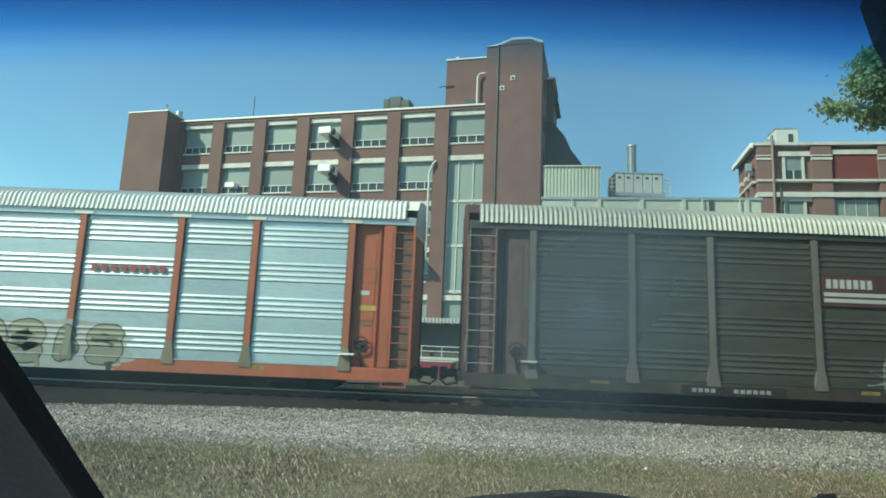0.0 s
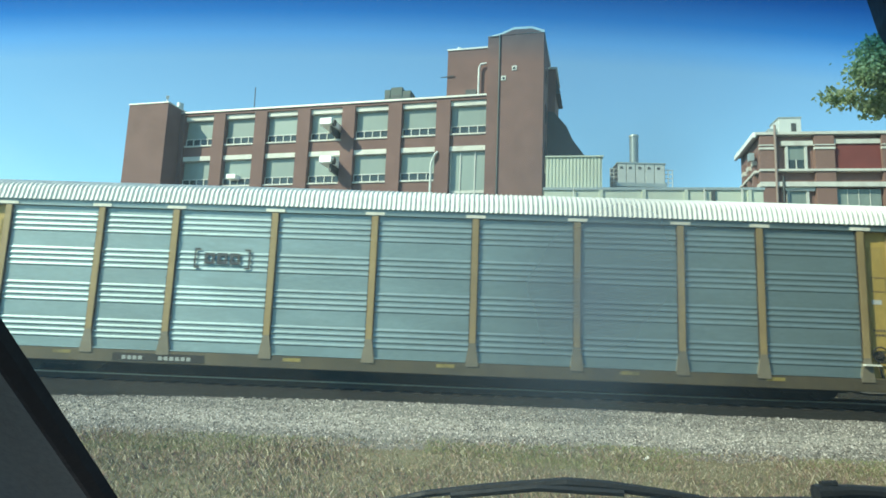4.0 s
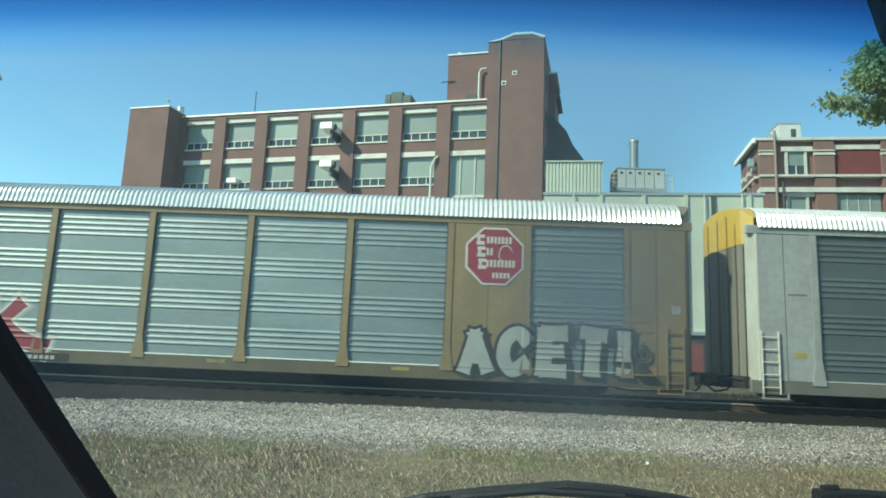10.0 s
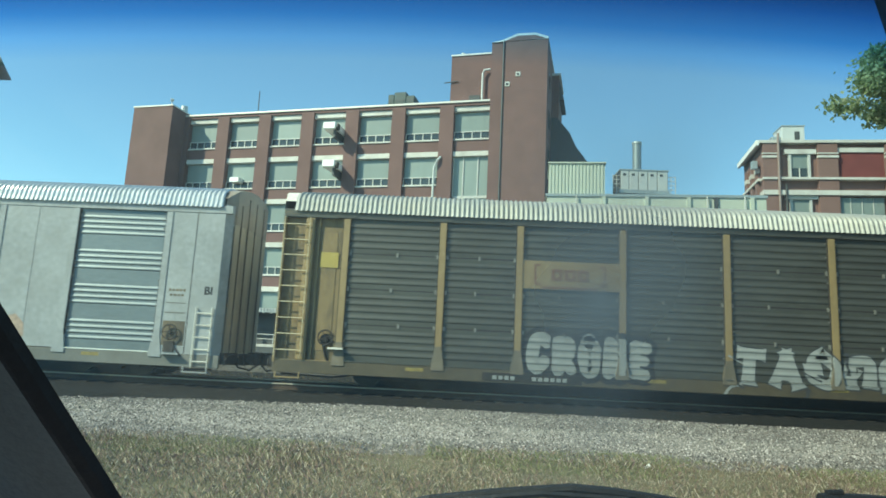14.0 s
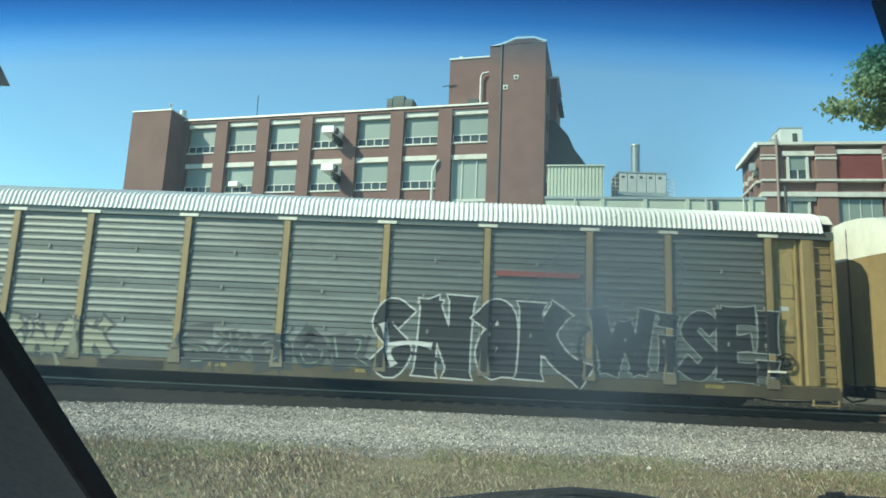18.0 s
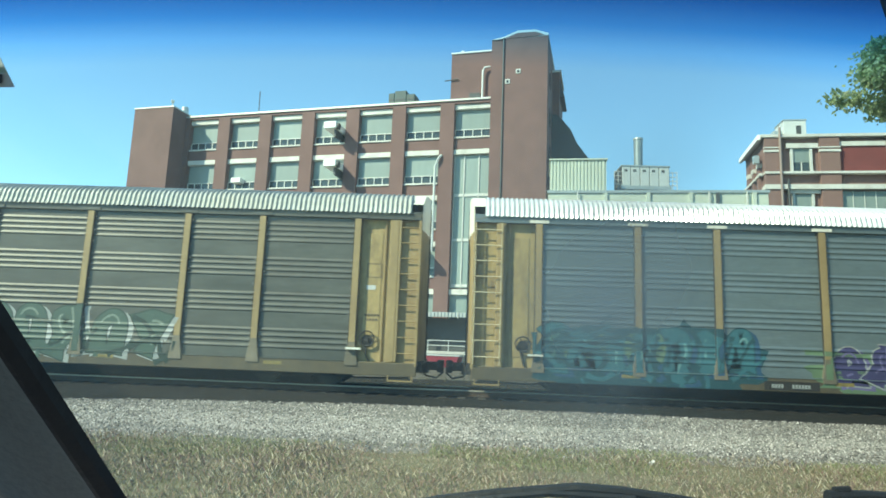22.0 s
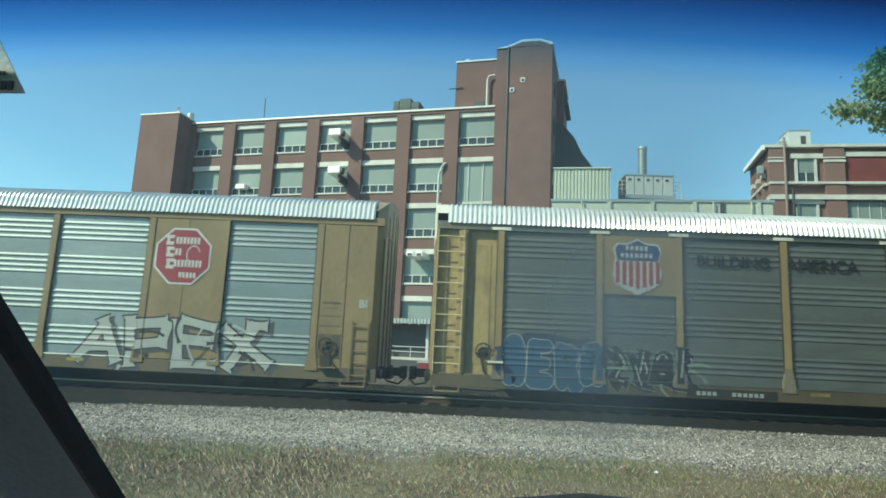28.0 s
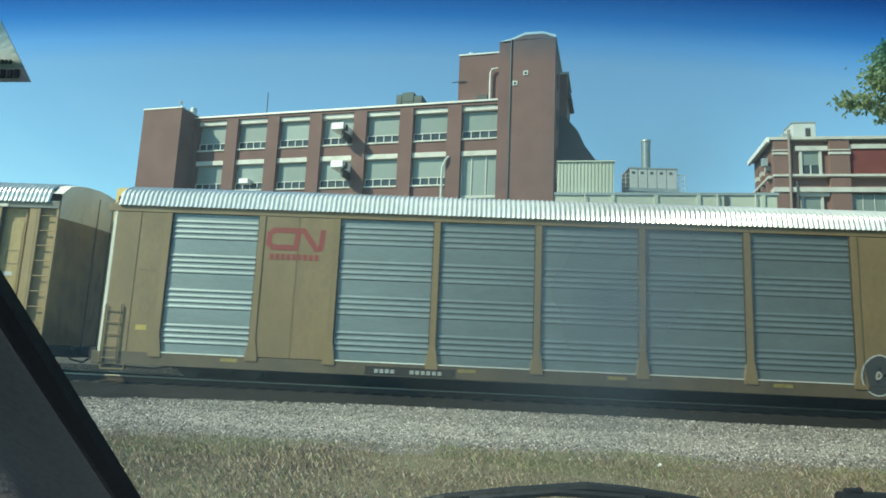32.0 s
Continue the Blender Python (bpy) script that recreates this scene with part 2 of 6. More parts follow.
gx = steps([(-3000, -300, 4), (-300, -40, 10), (-40, -14, 26), (-14, 16, 150), (16, 40, 24), (40, 400, 10), (400, 3000, 4)])
gy = steps([(-3000, -20, 5), (-20, 5, 10), (5, 15.2, 68), (15.2, 31, 32), (31, 120, 10), (120, 3000, 5)])
bm = bmesh.new()
sheet(bm, [[(x, y, ground_height(x, y)) for x in gx] for y in gy])
for f in bm.faces:
    c = f.calc_center_median()
    edge = noise.noise(Vector((c.x * 0.5, c.y * 0.5, 2))) * 0.35 + noise.noise(Vector((c.x * 2.2, c.y * 2.2, 8))) * 0.2
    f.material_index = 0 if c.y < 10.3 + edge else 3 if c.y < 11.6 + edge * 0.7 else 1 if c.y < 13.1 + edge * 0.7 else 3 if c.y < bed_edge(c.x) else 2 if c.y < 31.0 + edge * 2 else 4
    f.smooth = True
ground = new("ground", mesh_of("ground", bm, (M_GRASS, M_GRAVEL, M_BALLAST, M_GRAVEL2, M_YARD)))
tagged(ground, "dry grass verge, pale gravel strip and dark track bed", "ground", kind="structure")


def scatter(name, material, shape, spots, label, category):
    """One joined mesh of many small copies of a shape, at (x, y, size, turn, squash)."""
    vs, fs = shape
    vs = np.array(vs, float)
    allv, allf = [], []
    for i, (x, y, s, a, q) in enumerate(spots):
        c, d = math.cos(a), math.sin(a)
        p = vs * (s, s * 0.8, s * q)
        w = np.stack([x + p[:, 0] * c - p[:, 1] * d, y + p[:, 0] * d + p[:, 1] * c, ground_height(x, y) + p[:, 2]], 1)
        allv.append(w)
        allf += [tuple(k + i * len(vs) for k in f) for f in fs]
    me = bpy.data.meshes.new(name)
    me.from_pydata(np.concatenate(allv).tolist(), [], allf)
    me.materials.append(material)
    return tagged(new(name, me), label, category, kind="stuff")


def island_mat(name, cols, rough=0.9):
    """Colour picked for each joined piece."""
    m = bpy.data.materials.new(name)
    m.use_nodes = True
    nd, ln = m.node_tree.nodes, m.node_tree.links
    g = nd.new("ShaderNodeNewGeometry")
    r = nd.new("ShaderNodeValToRGB")
    r.color_ramp.interpolation = "CONSTANT"
    while len(r.color_ramp.elements) < len(cols):
        r.color_ramp.elements.new(0.5)
    for i, (e, c) in enumerate(zip(r.color_ramp.elements, cols)):
        e.position, e.color = i / len(cols), (*c, 1)
    ln.new(g.outputs["Random Per Island"], r.inputs[0])
    ln.new(r.outputs[0], nd["Principled BSDF"].inputs["Base Color"])
    nd["Principled BSDF"].inputs["Roughness"].default_value = rough
    return m


rng = random.Random(4)
STONE = ([(1, 0, 0), (0.2, 0.9, 0.1), (-0.8, 0.4, 0), (-0.7, -0.7, 0.1), (0.4, -0.9, 0), (0.1, 0.1, 0.9), (-0.3, -0.2, 0.7)],
         [(0, 1, 5), (1, 2, 6, 5), (2, 3, 6), (3, 4, 5, 6), (4, 0, 5)])
M_STONES = island_mat("pale crushed stones", [(0.372, 0.333, 0.297), (0.248, 0.222, 0.199), (0.136, 0.121, 0.108), (0.546, 0.492, 0.448), (0.31, 0.278, 0.249), (0.0744, 0.0667, 0.0605), (0.198, 0.172, 0.149)])
M_STONES2 = island_mat("grey crushed stones", [(0.248, 0.224, 0.202), (0.149, 0.133, 0.12), (0.0868, 0.077, 0.0683), (0.422, 0.38, 0.347), (0.198, 0.177, 0.159), (0.0434, 0.0391, 0.0358), (0.161, 0.133, 0.112)])
pale, grey = [], []
while len(pale) + len(grey) < 52000:
    y = rng.uniform(10.2, 14.6)
    x = rng.uniform(-10.5, 12.5)
    if abs(x) > y * 0.80 or y > bed_edge(x) + 0.12:
        continue
    if y < 10.9 and rng.random() > (y - 10.1) / 0.9:
        continue
    wave = noise.noise(Vector((x * 0.35, y * 0.9, 21))) * 0.8 + noise.noise(Vector((x * 1.4, y * 2.0, 4))) * 0.35
    share = 0.75 if 11.5 < y + wave < 13.2 else 0.3
    (pale if rng.random() < share else grey).append((x, y, rng.uniform(0.010, 0.027) * (1.0 if rng.random() < 0.92 else 1.5), rng.uniform(0, 6.28), rng.uniform(0.6, 1.2)))
scatter("gravel_stones", M_STONES, STONE, pale, "loose pale crushed stones on the gravel strip", "gravel")
scatter("grey_stones", M_STONES2, STONE, grey, "loose grey crushed stones among the pale gravel", "gravel")
M_BLADES = island_mat("grass blades", [(0.25, 0.186, 0.116), (0.19, 0.144, 0.087), (0.154, 0.142, 0.0696), (0.369, 0.294, 0.203), (0.202, 0.126, 0.104), (0.119, 0.114, 0.0522), (0.273, 0.162, 0.139), (0.522, 0.456, 0.348)])
BLADE = ([(-0.06, 0, 0), (0.06, 0, 0), (0.16, 0.25, 0.6), (0.45, 0.7, 1.0)], [(0, 1, 2), (0, 2, 3)])
spots = []
while len(spots) < 52000:
    y = rng.uniform(6.3, 10.9)
    x = rng.uniform(-8.5, 9)
    if abs(x) > y * 0.8 or (y > 10.2 and rng.random() < (y - 10.0)):
        continue
    s = rng.uniform(0.03, 0.085) * (0.6 + 0.8 * max(0, noise.noise(Vector((x * 0.6, y * 0.6, 3))) + 0.5))
    spots.append((x, y, s, rng.uniform(0, 6.28), rng.uniform(0.6, 1.3)))
scatter("dry_grass", M_BLADES, BLADE, spots, "short dry tan grass on the verge", "grass")
M_GREENBLADES = island_mat("greener grass blades", [(0.187, 0.217, 0.088), (0.253, 0.256, 0.121), (0.154, 0.177, 0.066), (0.297, 0.246, 0.154), (0.22, 0.236, 0.105)])
spots = []
while len(spots) < 15000:
    y = rng.uniform(9.3, 11.1)
    x = rng.uniform(-8.5, 9)
    if noise.noise(Vector((x * 0.35, y * 0.8, 11))) + (0.25 if 9.9 < y < 10.8 else -0.1) + (0.15 if x > -0.5 else -0.1) < rng.uniform(-0.1, 0.25):
        continue
    spots.append((x, y, rng.uniform(0.03, 0.08), rng.uniform(0, 6.28), rng.uniform(0.6, 1.2)))
scatter("green_weeds", M_GREENBLADES, BLADE, spots, "low green weeds along the gravel edge", "weeds")
M_YARDWEEDS = island_mat("brown yard weeds", [(0.10, 0.085, 0.05), (0.07, 0.075, 0.035), (0.15, 0.12, 0.075), (0.05, 0.045, 0.03)])
spots = [(rng.uniform(-26, 30), rng.uniform(24, 38), rng.uniform(0.08, 0.26), rng.uniform(0, 6.28), rng.uniform(0.4, 0.9)) for q in range(5000)]
scatter("yard_weeds", M_YARDWEEDS, BLADE, spots, "sparse brown weeds in the yard beyond the track", "weeds")
SCRAP = mat("white paper scrap", (0.75, 0.74, 0.7), 0.8, var=0.1)
for x, y, s in ((-1.55, 10.5, 0.06), (1.65, 10.35, 0.05), (3.0, 10.15, 0.08)):
    bm = bmesh.new()
    sheet(bm, [[(-s, -s * 0.5, 0.0), (0, -s * 0.6, s * 0.7), (s, -s * 0.4, 0.01)], [(-s * 0.8, s * 0.5, s * 0.4), (0.1 * s, s * 0.5, s * 0.9), (s * 0.9, s * 0.6, s * 0.2)]])
    ob = new("paper_scrap", mesh_of("paper_scrap", bm, SCRAP))
    ob.matrix_basis = pose(x, y, ground_height(x, y) - 0.005, 0, 0, rng.uniform(0, 180))
    tagged(ob, "crumpled white paper scrap on the verge", "litter", "litter on the verge")

# ---- railway track ----
track = thing("railway_track", "railway track of worn steel rails on dark wooden ties", "track", kind="structure")
for y in (TRACK_Y - 0.75, TRACK_Y + 0.75):
    bm = bmesh.new()
    box(bm, -280, 420, y - 0.037, y + 0.037, RAIL_Z - 0.04, RAIL_Z, bevel=0.008)
    rl = part("rail_head", bm, M_RAIL, track)
    bm = bmesh.new()
    box(bm, -280, 420, y - 0.01, y + 0.01, RAIL_Z - 0.15, RAIL_Z - 0.04)
    box(bm, -280, 420, y - 0.075, y + 0.075, RAIL_Z - 0.17, RAIL_Z - 0.15)
    part("rail_web", bm, M_RAILSIDE, track)
bm = bmesh.new()
box(bm, -0.11, 0.11, -1.3, 1.3, -0.09, 0.09, bevel=0.012)
tie_me = mesh_of("tie", bm, M_TIE)
for i in range(-30, 31):
    part("tie", tie_me, None, track, m=pose(i * 0.54, TRACK_Y, RAIL_Z - 0.265, 0, 0, rng.uniform(-1, 1)))
bm = bmesh.new()
for i in list(range(-500, -30)) + list(range(31, 760)):
    box(bm, i * 0.54 - 0.11, i * 0.54 + 0.11, TRACK_Y - 1.3, TRACK_Y + 1.3, RAIL_Z - 0.355, RAIL_Z - 0.175)
tagged(part("far_ties", bm, M_TIE, track), kind="stuff")

# ---- the train ----
PITCH, HALF, W = 28.25, 13.4, 1.60
POSTS = [-11.65, -9.0, -6.9, -4.14, -1.38, 1.38, 4.14, 6.9, 9.0, 11.65]
P0, P1 = 0.70, 4.55                    # bottom and top of the side panels over the rail
EAVE = 4.72
SILL = 0.34                            # foot of the side sill
BAY_IN = 0.14
ROOF_LINE = [(-1.66, 4.72), (-1.62, 4.86), (-1.555, 5.08), (-1.40, 5.23), (-1.1, 5.35), (-0.6, 5.43), (0, 5.46)]
ROOF_LINE += [(-y, z) for y, z in ROOF_LINE[-2::-1]]


def rib_profile(share, h=P1 - P0, groups=4, ribs=4):
    """(relief, height) of the corrugated sides: bands of ribs between plain bands."""
    prof = [(0.0, 0.0)]
    step = h / groups
    for g in range(groups):
        z = g * step + step * (1 - share) * 0.62
        rp = step * share / ribs
        for k in range(ribs):
            a = z + k * rp
            prof += [(0, a + rp * 0.14), (-0.017, a + rp * 0.30), (-0.017, a + rp * 0.46), (0, a + rp * 0.80)]
    return prof + [(0, h)]


RIBS = {"bands": rib_profile(0.62), "seams": rib_profile(0.78)}


def panel_mesh(name, w, material, ribs):
    """Corrugated sheet with folded edges."""
    bm = bmesh.new()
    sheet(bm, [[(x, y, z) for y, z in RIBS[ribs]] for x in (0.0, w)])
    box(bm, 0, w, 0.004, 0.04, 0, P1 - P0)
    n0, rp = len(bm.faces), random.Random(int(w * 100))
    for g in range(1, 4) if ribs == "seams" else ():   # lapped seams between the sheets
        z = g * (P1 - P0) / 4 + 0.02
        box(bm, 0, w, -0.0012, 0.002, z - 0.016, z + 0.012)
    n1 = len(bm.faces)
    for g in range(1, 4) if ribs == "seams" else ():   # clips that hold the seams
        z = g * (P1 - P0) / 4 + 0.02
        for x in (0.02, w * rp.uniform(0.35, 0.6), w - 0.07):
            box(bm, x, x + 0.05, -0.03, 0.0, z - 0.055, z + 0.055)
    for g in range(11):                      # bolt heads down both edges
        for x in (0.035, w - 0.06):
            if rp.random() < 0.7:
                z = (g + 0.5) * (P1 - P0) / 11 + rp.uniform(-0.03, 0.03)
                box(bm, x, x + 0.025, -0.055, -0.02, z, z + 0.025)
    bm.faces.ensure_lookup_table()
    for f in bm.faces[n0:n1]:
        f.material_index = 1
    for f in bm.faces[n1:]:
        f.material_index = 2
    return mesh_of(name, bm, (material, M_BLACK, M_BOLT))


def plate_mesh(x0, x1, z0, seed):
    """Thin steel plate that has buckled a few millimetres between its rivets."""
    bm = bmesh.new()
    rows, nz = [], 26
    for z in np.linspace(z0, P1, nz):
        row = [(x0, -W + 0.03, z)]
        for x in np.linspace(x0, x1, 9):
            k = math.sin(math.pi * (x - x0) / (x1 - x0)) * math.sin(math.pi * (z - z0) / (P1 - z0)) ** 0.3
            row.append((x, -W - 0.004 + 0.011 * k * noise.noise(Vector((x * 0.9, seed * 3.1, z * 1.5))), z))
        rows.append(row + [(x1, -W + 0.03, z)])
    sheet(bm, rows)
    for z in np.linspace(z0 + 0.1, P1 - 0.1, 14):          # rivets
        for x in (x0 + 0.03, x1 - 0.05):
            box(bm, x, x + 0.018, -W - 0.012, -W, z, z + 0.018)
    return bm


def side_surface(x, z, solid, flush, ribs):
    """Depth of the wagon's painted side at a place."""
    if z < P0 - 0.016:
        return -W
    if any(abs(x - p) < 0.0866 for p in POSTS):
        return -W - 0.025
    if any(abs(x - p) < 0.1088 for p in POSTS) and P0 + 0.03 < z:
        return -W - 0.002
    if abs(x) > POSTS[-1]:
        return -W - 0.005 if flush else -W + 0.0
    if solid and 6.9 < abs(x) < 9.0:
        return -W - 0.011
    if z < P0 + 0.021:
        return -W - 0.012
    return -W + 0.05 + float(np.interp(z - P0, [q for _, q in RIBS[ribs]], [r for r, _ in RIBS[ribs]]))


def conform(bm, x0, z0, off, solid, flush, ribs):
    """Lay a flat painted shape (x, z from x0, z0) onto the relief of the side."""
    for v in bm.verts:                       # y holds the layer number of overlapping strokes
        v.co = (v.co.x + x0, v.co.y, v.co.z + z0)
    xs, zs = [v.co.x for v in bm.verts], [v.co.z for v in bm.verts]
    cuts = [((0, 0, z + P0), (0, 0, 1)) for _, z in RIBS[ribs] if min(zs) < z + P0 < max(zs)]
    cuts += [((0, 0, z), (0, 0, 1)) for z in (P0 - 0.017, P0 - 0.015, P0 + 0.022)]
    cuts += [((p + d, 0, 0), (1, 0, 0)) for p in POSTS for d in (-0.109, -0.0865, 0.0865, 0.109) if min(xs) < p + d < max(xs)]
    for co, no in cuts:
        bmesh.ops.bisect_plane(bm, geom=bm.verts[:] + bm.edges[:] + bm.faces[:], dist=1e-5, plane_co=co, plane_no=no)
    for v in bm.verts:
        v.co.z = max(v.co.z, SILL + 0.003)
        v.co.y = side_surface(v.co.x, v.co.z, solid, flush, ribs) - off - 0.00015 * v.co.y


def smooth_line(pts, n=5):
    out = []
    for i in range(len(pts) - 1):
        p0, p1, p2, p3 = (Vector(pts[max(0, min(len(pts) - 1, i + k))]) for k in (-1, 0, 1, 2))
        for k in range(n):
            t = k / n
            out.append(0.5 * ((2 * p1) + (p2 - p0) * t + (2 * p0 - 5 * p1 + 4 * p2 - p3) * t * t + (3 * p1 - p0 - 3 * p2 + p3) * t ** 3))
    return out + [Vector(pts[-1])]


def roof_mesh():
    bm = bmesh.new()
    rows, x0, x1, n = [], -HALF + 0.28, HALF - 0.28, 196
    p = (x1 - x0) / n
    cen = Vector((0, 4.2))
    fine = [p for p in smooth_line([Vector(q) for q in ROOF_LINE], n=3)]
    def line(x, k):
        out = []
        for v in fine:
            d = (v - cen).normalized() * k * min(1.0, 0.8 + (v.y - EAVE) * 0.5)
            out.append((x, v.x + d.x, v.y + d.y))
        return out
    for i in range(n):                       # ribs with flat flanks
        a = x0 + i * p
        rows += [line(a, 0), line(a + p * 0.22, 0), line(a + p * 0.60, 0.044), line(a + p * 0.74, 0.044)]
    rows.append(line(x1, 0))
    sheet(bm, rows)
    return bm


ROOF_ME = {}
for key, m in (("new", M_ROOF), ("white", M_ROOFWHITE), ("old", M_ROOFOLD)):
    ROOF_ME[key] = mesh_of("roof", roof_mesh(), m)


def truck_meshes():
    bm = bmesh.new()
    prism(bm, [(-1.15, 0.35), (-1.0, 0.6), (-0.55, 0.62), (-0.3, 0.72), (0.3, 0.72), (0.55, 0.62), (1.0, 0.6), (1.15, 0.35), (0.95, 0.33), (0.6, 0.42), (0.4, 0.2), (-0.4, 0.2), (-0.6, 0.42), (-0.95, 0.33)], -0.09, 0.09)
    side = mesh_of("side_frame", bm, M_TRUCK)
    bm = bmesh.new()
    tube(bm, [(0, -0.07, 0), (0, 0.07, 0)], 0.42, 24)
    tube(bm, [(0, -0.1, 0), (0, 0.05, 0)], 0.09, 12)
    tube(bm, [(0, 0.04, 0), (0, 0.075, 0)], 0.45, 24)
    wheel = mesh_of("wheel", bm, M_WHEEL)
    bm = bmesh.new()
    box(bm, -0.2, 0.2, -1.0, 1.0, 0.38, 0.62, bevel=0.02)
    bol = mesh_of("bolster", bm, M_TRUCK)
    bm = bmesh.new()
    for x in (-0.14, 0, 0.14):
        tube(bm, [(x, 0, 0.22), (x, 0, 0.5)], 0.055, 8)
    return side, wheel, bol, mesh_of("spring_nest", bm, M_BLACK)


TRUCK = truck_meshes()


def add_truck(car, x):
    tr = part("truck", TRUCK[2], None, car, "dark cast steel bogie", m=pose(x, 0, 0))
    for y in (-1.0, 1.0):
        part("side_frame", TRUCK[0], None, tr, m=pose(0, y, 0))
        part("spring_nest", TRUCK[3], None, tr, m=pose(0, y * 1.02, 0))
    for wx in (-0.86, 0.86):
        part("wheel", TRUCK[1], None, tr, m=pose(wx, -0.75, 0.45, 0, 0, 0))
        part("wheel", TRUCK[1], None, tr, m=pose(wx, 0.75, 0.45, 0, 0, 180))


def text_mesh(s, size, fat, depth=0.003, shear=0.0, space=1.0, resolution=3):
    cu = bpy.data.curves.new("text", "FONT")
    cu.body, cu.size, cu.offset, cu.extrude, cu.shear, cu.space_character, cu.resolution_u = s, size, fat, depth, shear, space, resolution
    cu.align_x = "CENTER"
    ob = bpy.data.objects.new("text", cu)
    me = bpy.data.meshes.new_from_object(ob)
    bpy.data.objects.remove(ob)
    me.materials.clear()
    return me


def lettering(name, s, parent, x, z, size, material, y=-W - 0.006, fat=0.0, width=0.0, shear=0.0, label="", space=1.0):
    """Flat painted words on the near side; width: stretched to that many metres."""
    me = text_mesh(s, size, fat, 0.002, shear, space)
    xs = [v.co.x for v in me.vertices]
    k = width / (max(xs) - min(xs)) if width else 1.0
    c = (max(xs) + min(xs)) / 2
    me.transform(Matrix.Rotation(radians(90), 4, "X") @ Matrix.Diagonal((k, 1, 1, 1)) @ Matrix.Translation((-c, 0, 0)))
    me.materials.append(material)
    return part(name, me, None, parent, label, m=pose(x, y, z))


def paint(name, col, rough=0.55):
    return mat(name, col, rough, var=0.15, scale=2.5, fine=30, bump=0.05)


K_WHITE, K_BLACK, K_RED, K_CRIMSON = paint("white paint", (0.46, 0.47, 0.465)), paint("black paint", (0.02, 0.02, 0.022)), paint("red paint", (0.36, 0.035, 0.035)), paint("crimson paint", (0.2, 0.016, 0.032))
K_CYAN, K_BLUE, K_NAVY, K_GREEN = paint("pale cyan paint", (0.125, 0.265, 0.27)), paint("blue paint", (0.026, 0.075, 0.14)), paint("navy paint", (0.03, 0.05, 0.16)), paint("dark green paint", (0.04, 0.10, 0.07))
K_LIME, K_PURPLE, K_SILVER, K_TEAL, K_YEL, K_BROWN = paint("lime yellow paint", (0.33, 0.36, 0.05)), paint("violet paint", (0.14, 0.12, 0.25)), paint("silver paint", (0.3, 0.315, 0.305)), paint("teal paint", (0.034, 0.125, 0.15)), paint("yellow paint", (0.40, 0.31, 0.08)), paint("brown paint", (0.2, 0.09, 0.05))
K_DKGREY, K_PINK = paint("charcoal paint", (0.05, 0.055, 0.06)), paint("faded red paint", (0.24, 0.062, 0.052))
K_OFFWHITE, K_CYANPALE = paint("dimmed white paint", (0.44, 0.43, 0.41)), paint("thin pale cyan spray", (0.26, 0.36, 0.36))
K_BLUEDIM = paint("dull blue paint", (0.026, 0.05, 0.085))
K_GREYGREEN = paint("worn grey-green paint", (0.16, 0.2, 0.168))
K_ORANGE = paint("dull red emblem paint", (0.22, 0.036, 0.03))
K_OLIVE = paint("pale olive spray", (0.2, 0.205, 0.15))
K_DKTEAL = paint("deep teal spray", (0.016, 0.062, 0.075))
K_LEAF = paint("leaf green spray", (0.115, 0.18, 0.105))
K_DKVIOLET = paint("dark violet spray", (0.05, 0.045, 0.12))
K_SLATEGREEN = paint("slate green spray", (0.05, 0.085, 0.066))
K_CYANDIM = paint("thin cyan haze", (0.085, 0.18, 0.183))
K_EMBLEM = paint("dull crimson emblem enamel", (0.23, 0.022, 0.038))
K_BOTTLE = paint("bottle green spray", (0.016, 0.034, 0.026))


# skeleton strokes of letters in a unit box; a leading "s" marks a rounded stroke
GLYPHS = {}
GLYPHS["A"] = (((0, 0), (0.5, 1)), ((0.45, 1), (1, 0)), ((0.25, 0.33), (0.8, 0.33)))
GLYPHS["C"] = (("s", (1, 0.8), (0.6, 1), (0.12, 0.78), (0.04, 0.3), (0.45, 0), (1, 0.2)),)
GLYPHS["E"] = (((0.08, 1), (0, 0)), ((0.08, 0.98), (1, 1)), ((0.05, 0.5), (0.85, 0.52)), ((0, 0.02), (0.95, 0)))
GLYPHS["I"] = (((0.5, 0), (0.5, 0.55)), ((0.47, 0.9), (0.53, 0.97)))
GLYPHS["K"] = (((0, 0), (0.08, 1)), ((0.1, 0.42), (0.95, 1)), ((0.4, 0.58), (1, 0)))
GLYPHS["M"] = (((0, 0), (0.1, 1)), ((0.1, 0.97), (0.5, 0.4)), ((0.5, 0.4), (0.9, 1)), ((0.9, 1), (1, 0)))
GLYPHS["N"] = (((0, 0), (0.06, 1)), ((0.06, 0.97), (0.94, 0.03)), ((0.94, 0), (1, 1)))
GLYPHS["O"] = (("s", (0.5, 1), (0.05, 0.7), (0.05, 0.3), (0.5, 0), (0.95, 0.3), (0.95, 0.7), (0.45, 1)),)
GLYPHS["R"] = (((0, 0), (0.05, 1)), ("s", (0.05, 0.97), (0.8, 0.98), (0.95, 0.72), (0.7, 0.5), (0.1, 0.48)), ((0.45, 0.48), (1, 0)))
GLYPHS["S"] = (("s", (0.95, 0.88), (0.5, 1), (0.1, 0.78), (0.5, 0.52), (0.92, 0.28), (0.5, 0), (0.02, 0.12)),)
GLYPHS["T"] = (((0, 1), (1, 0.96)), ((0.5, 0.97), (0.46, 0)))
GLYPHS["W"] = (((0, 1), (0.2, 0)), ((0.2, 0), (0.5, 0.75)), ((0.5, 0.75), (0.78, 0)), ((0.78, 0), (1, 1)))
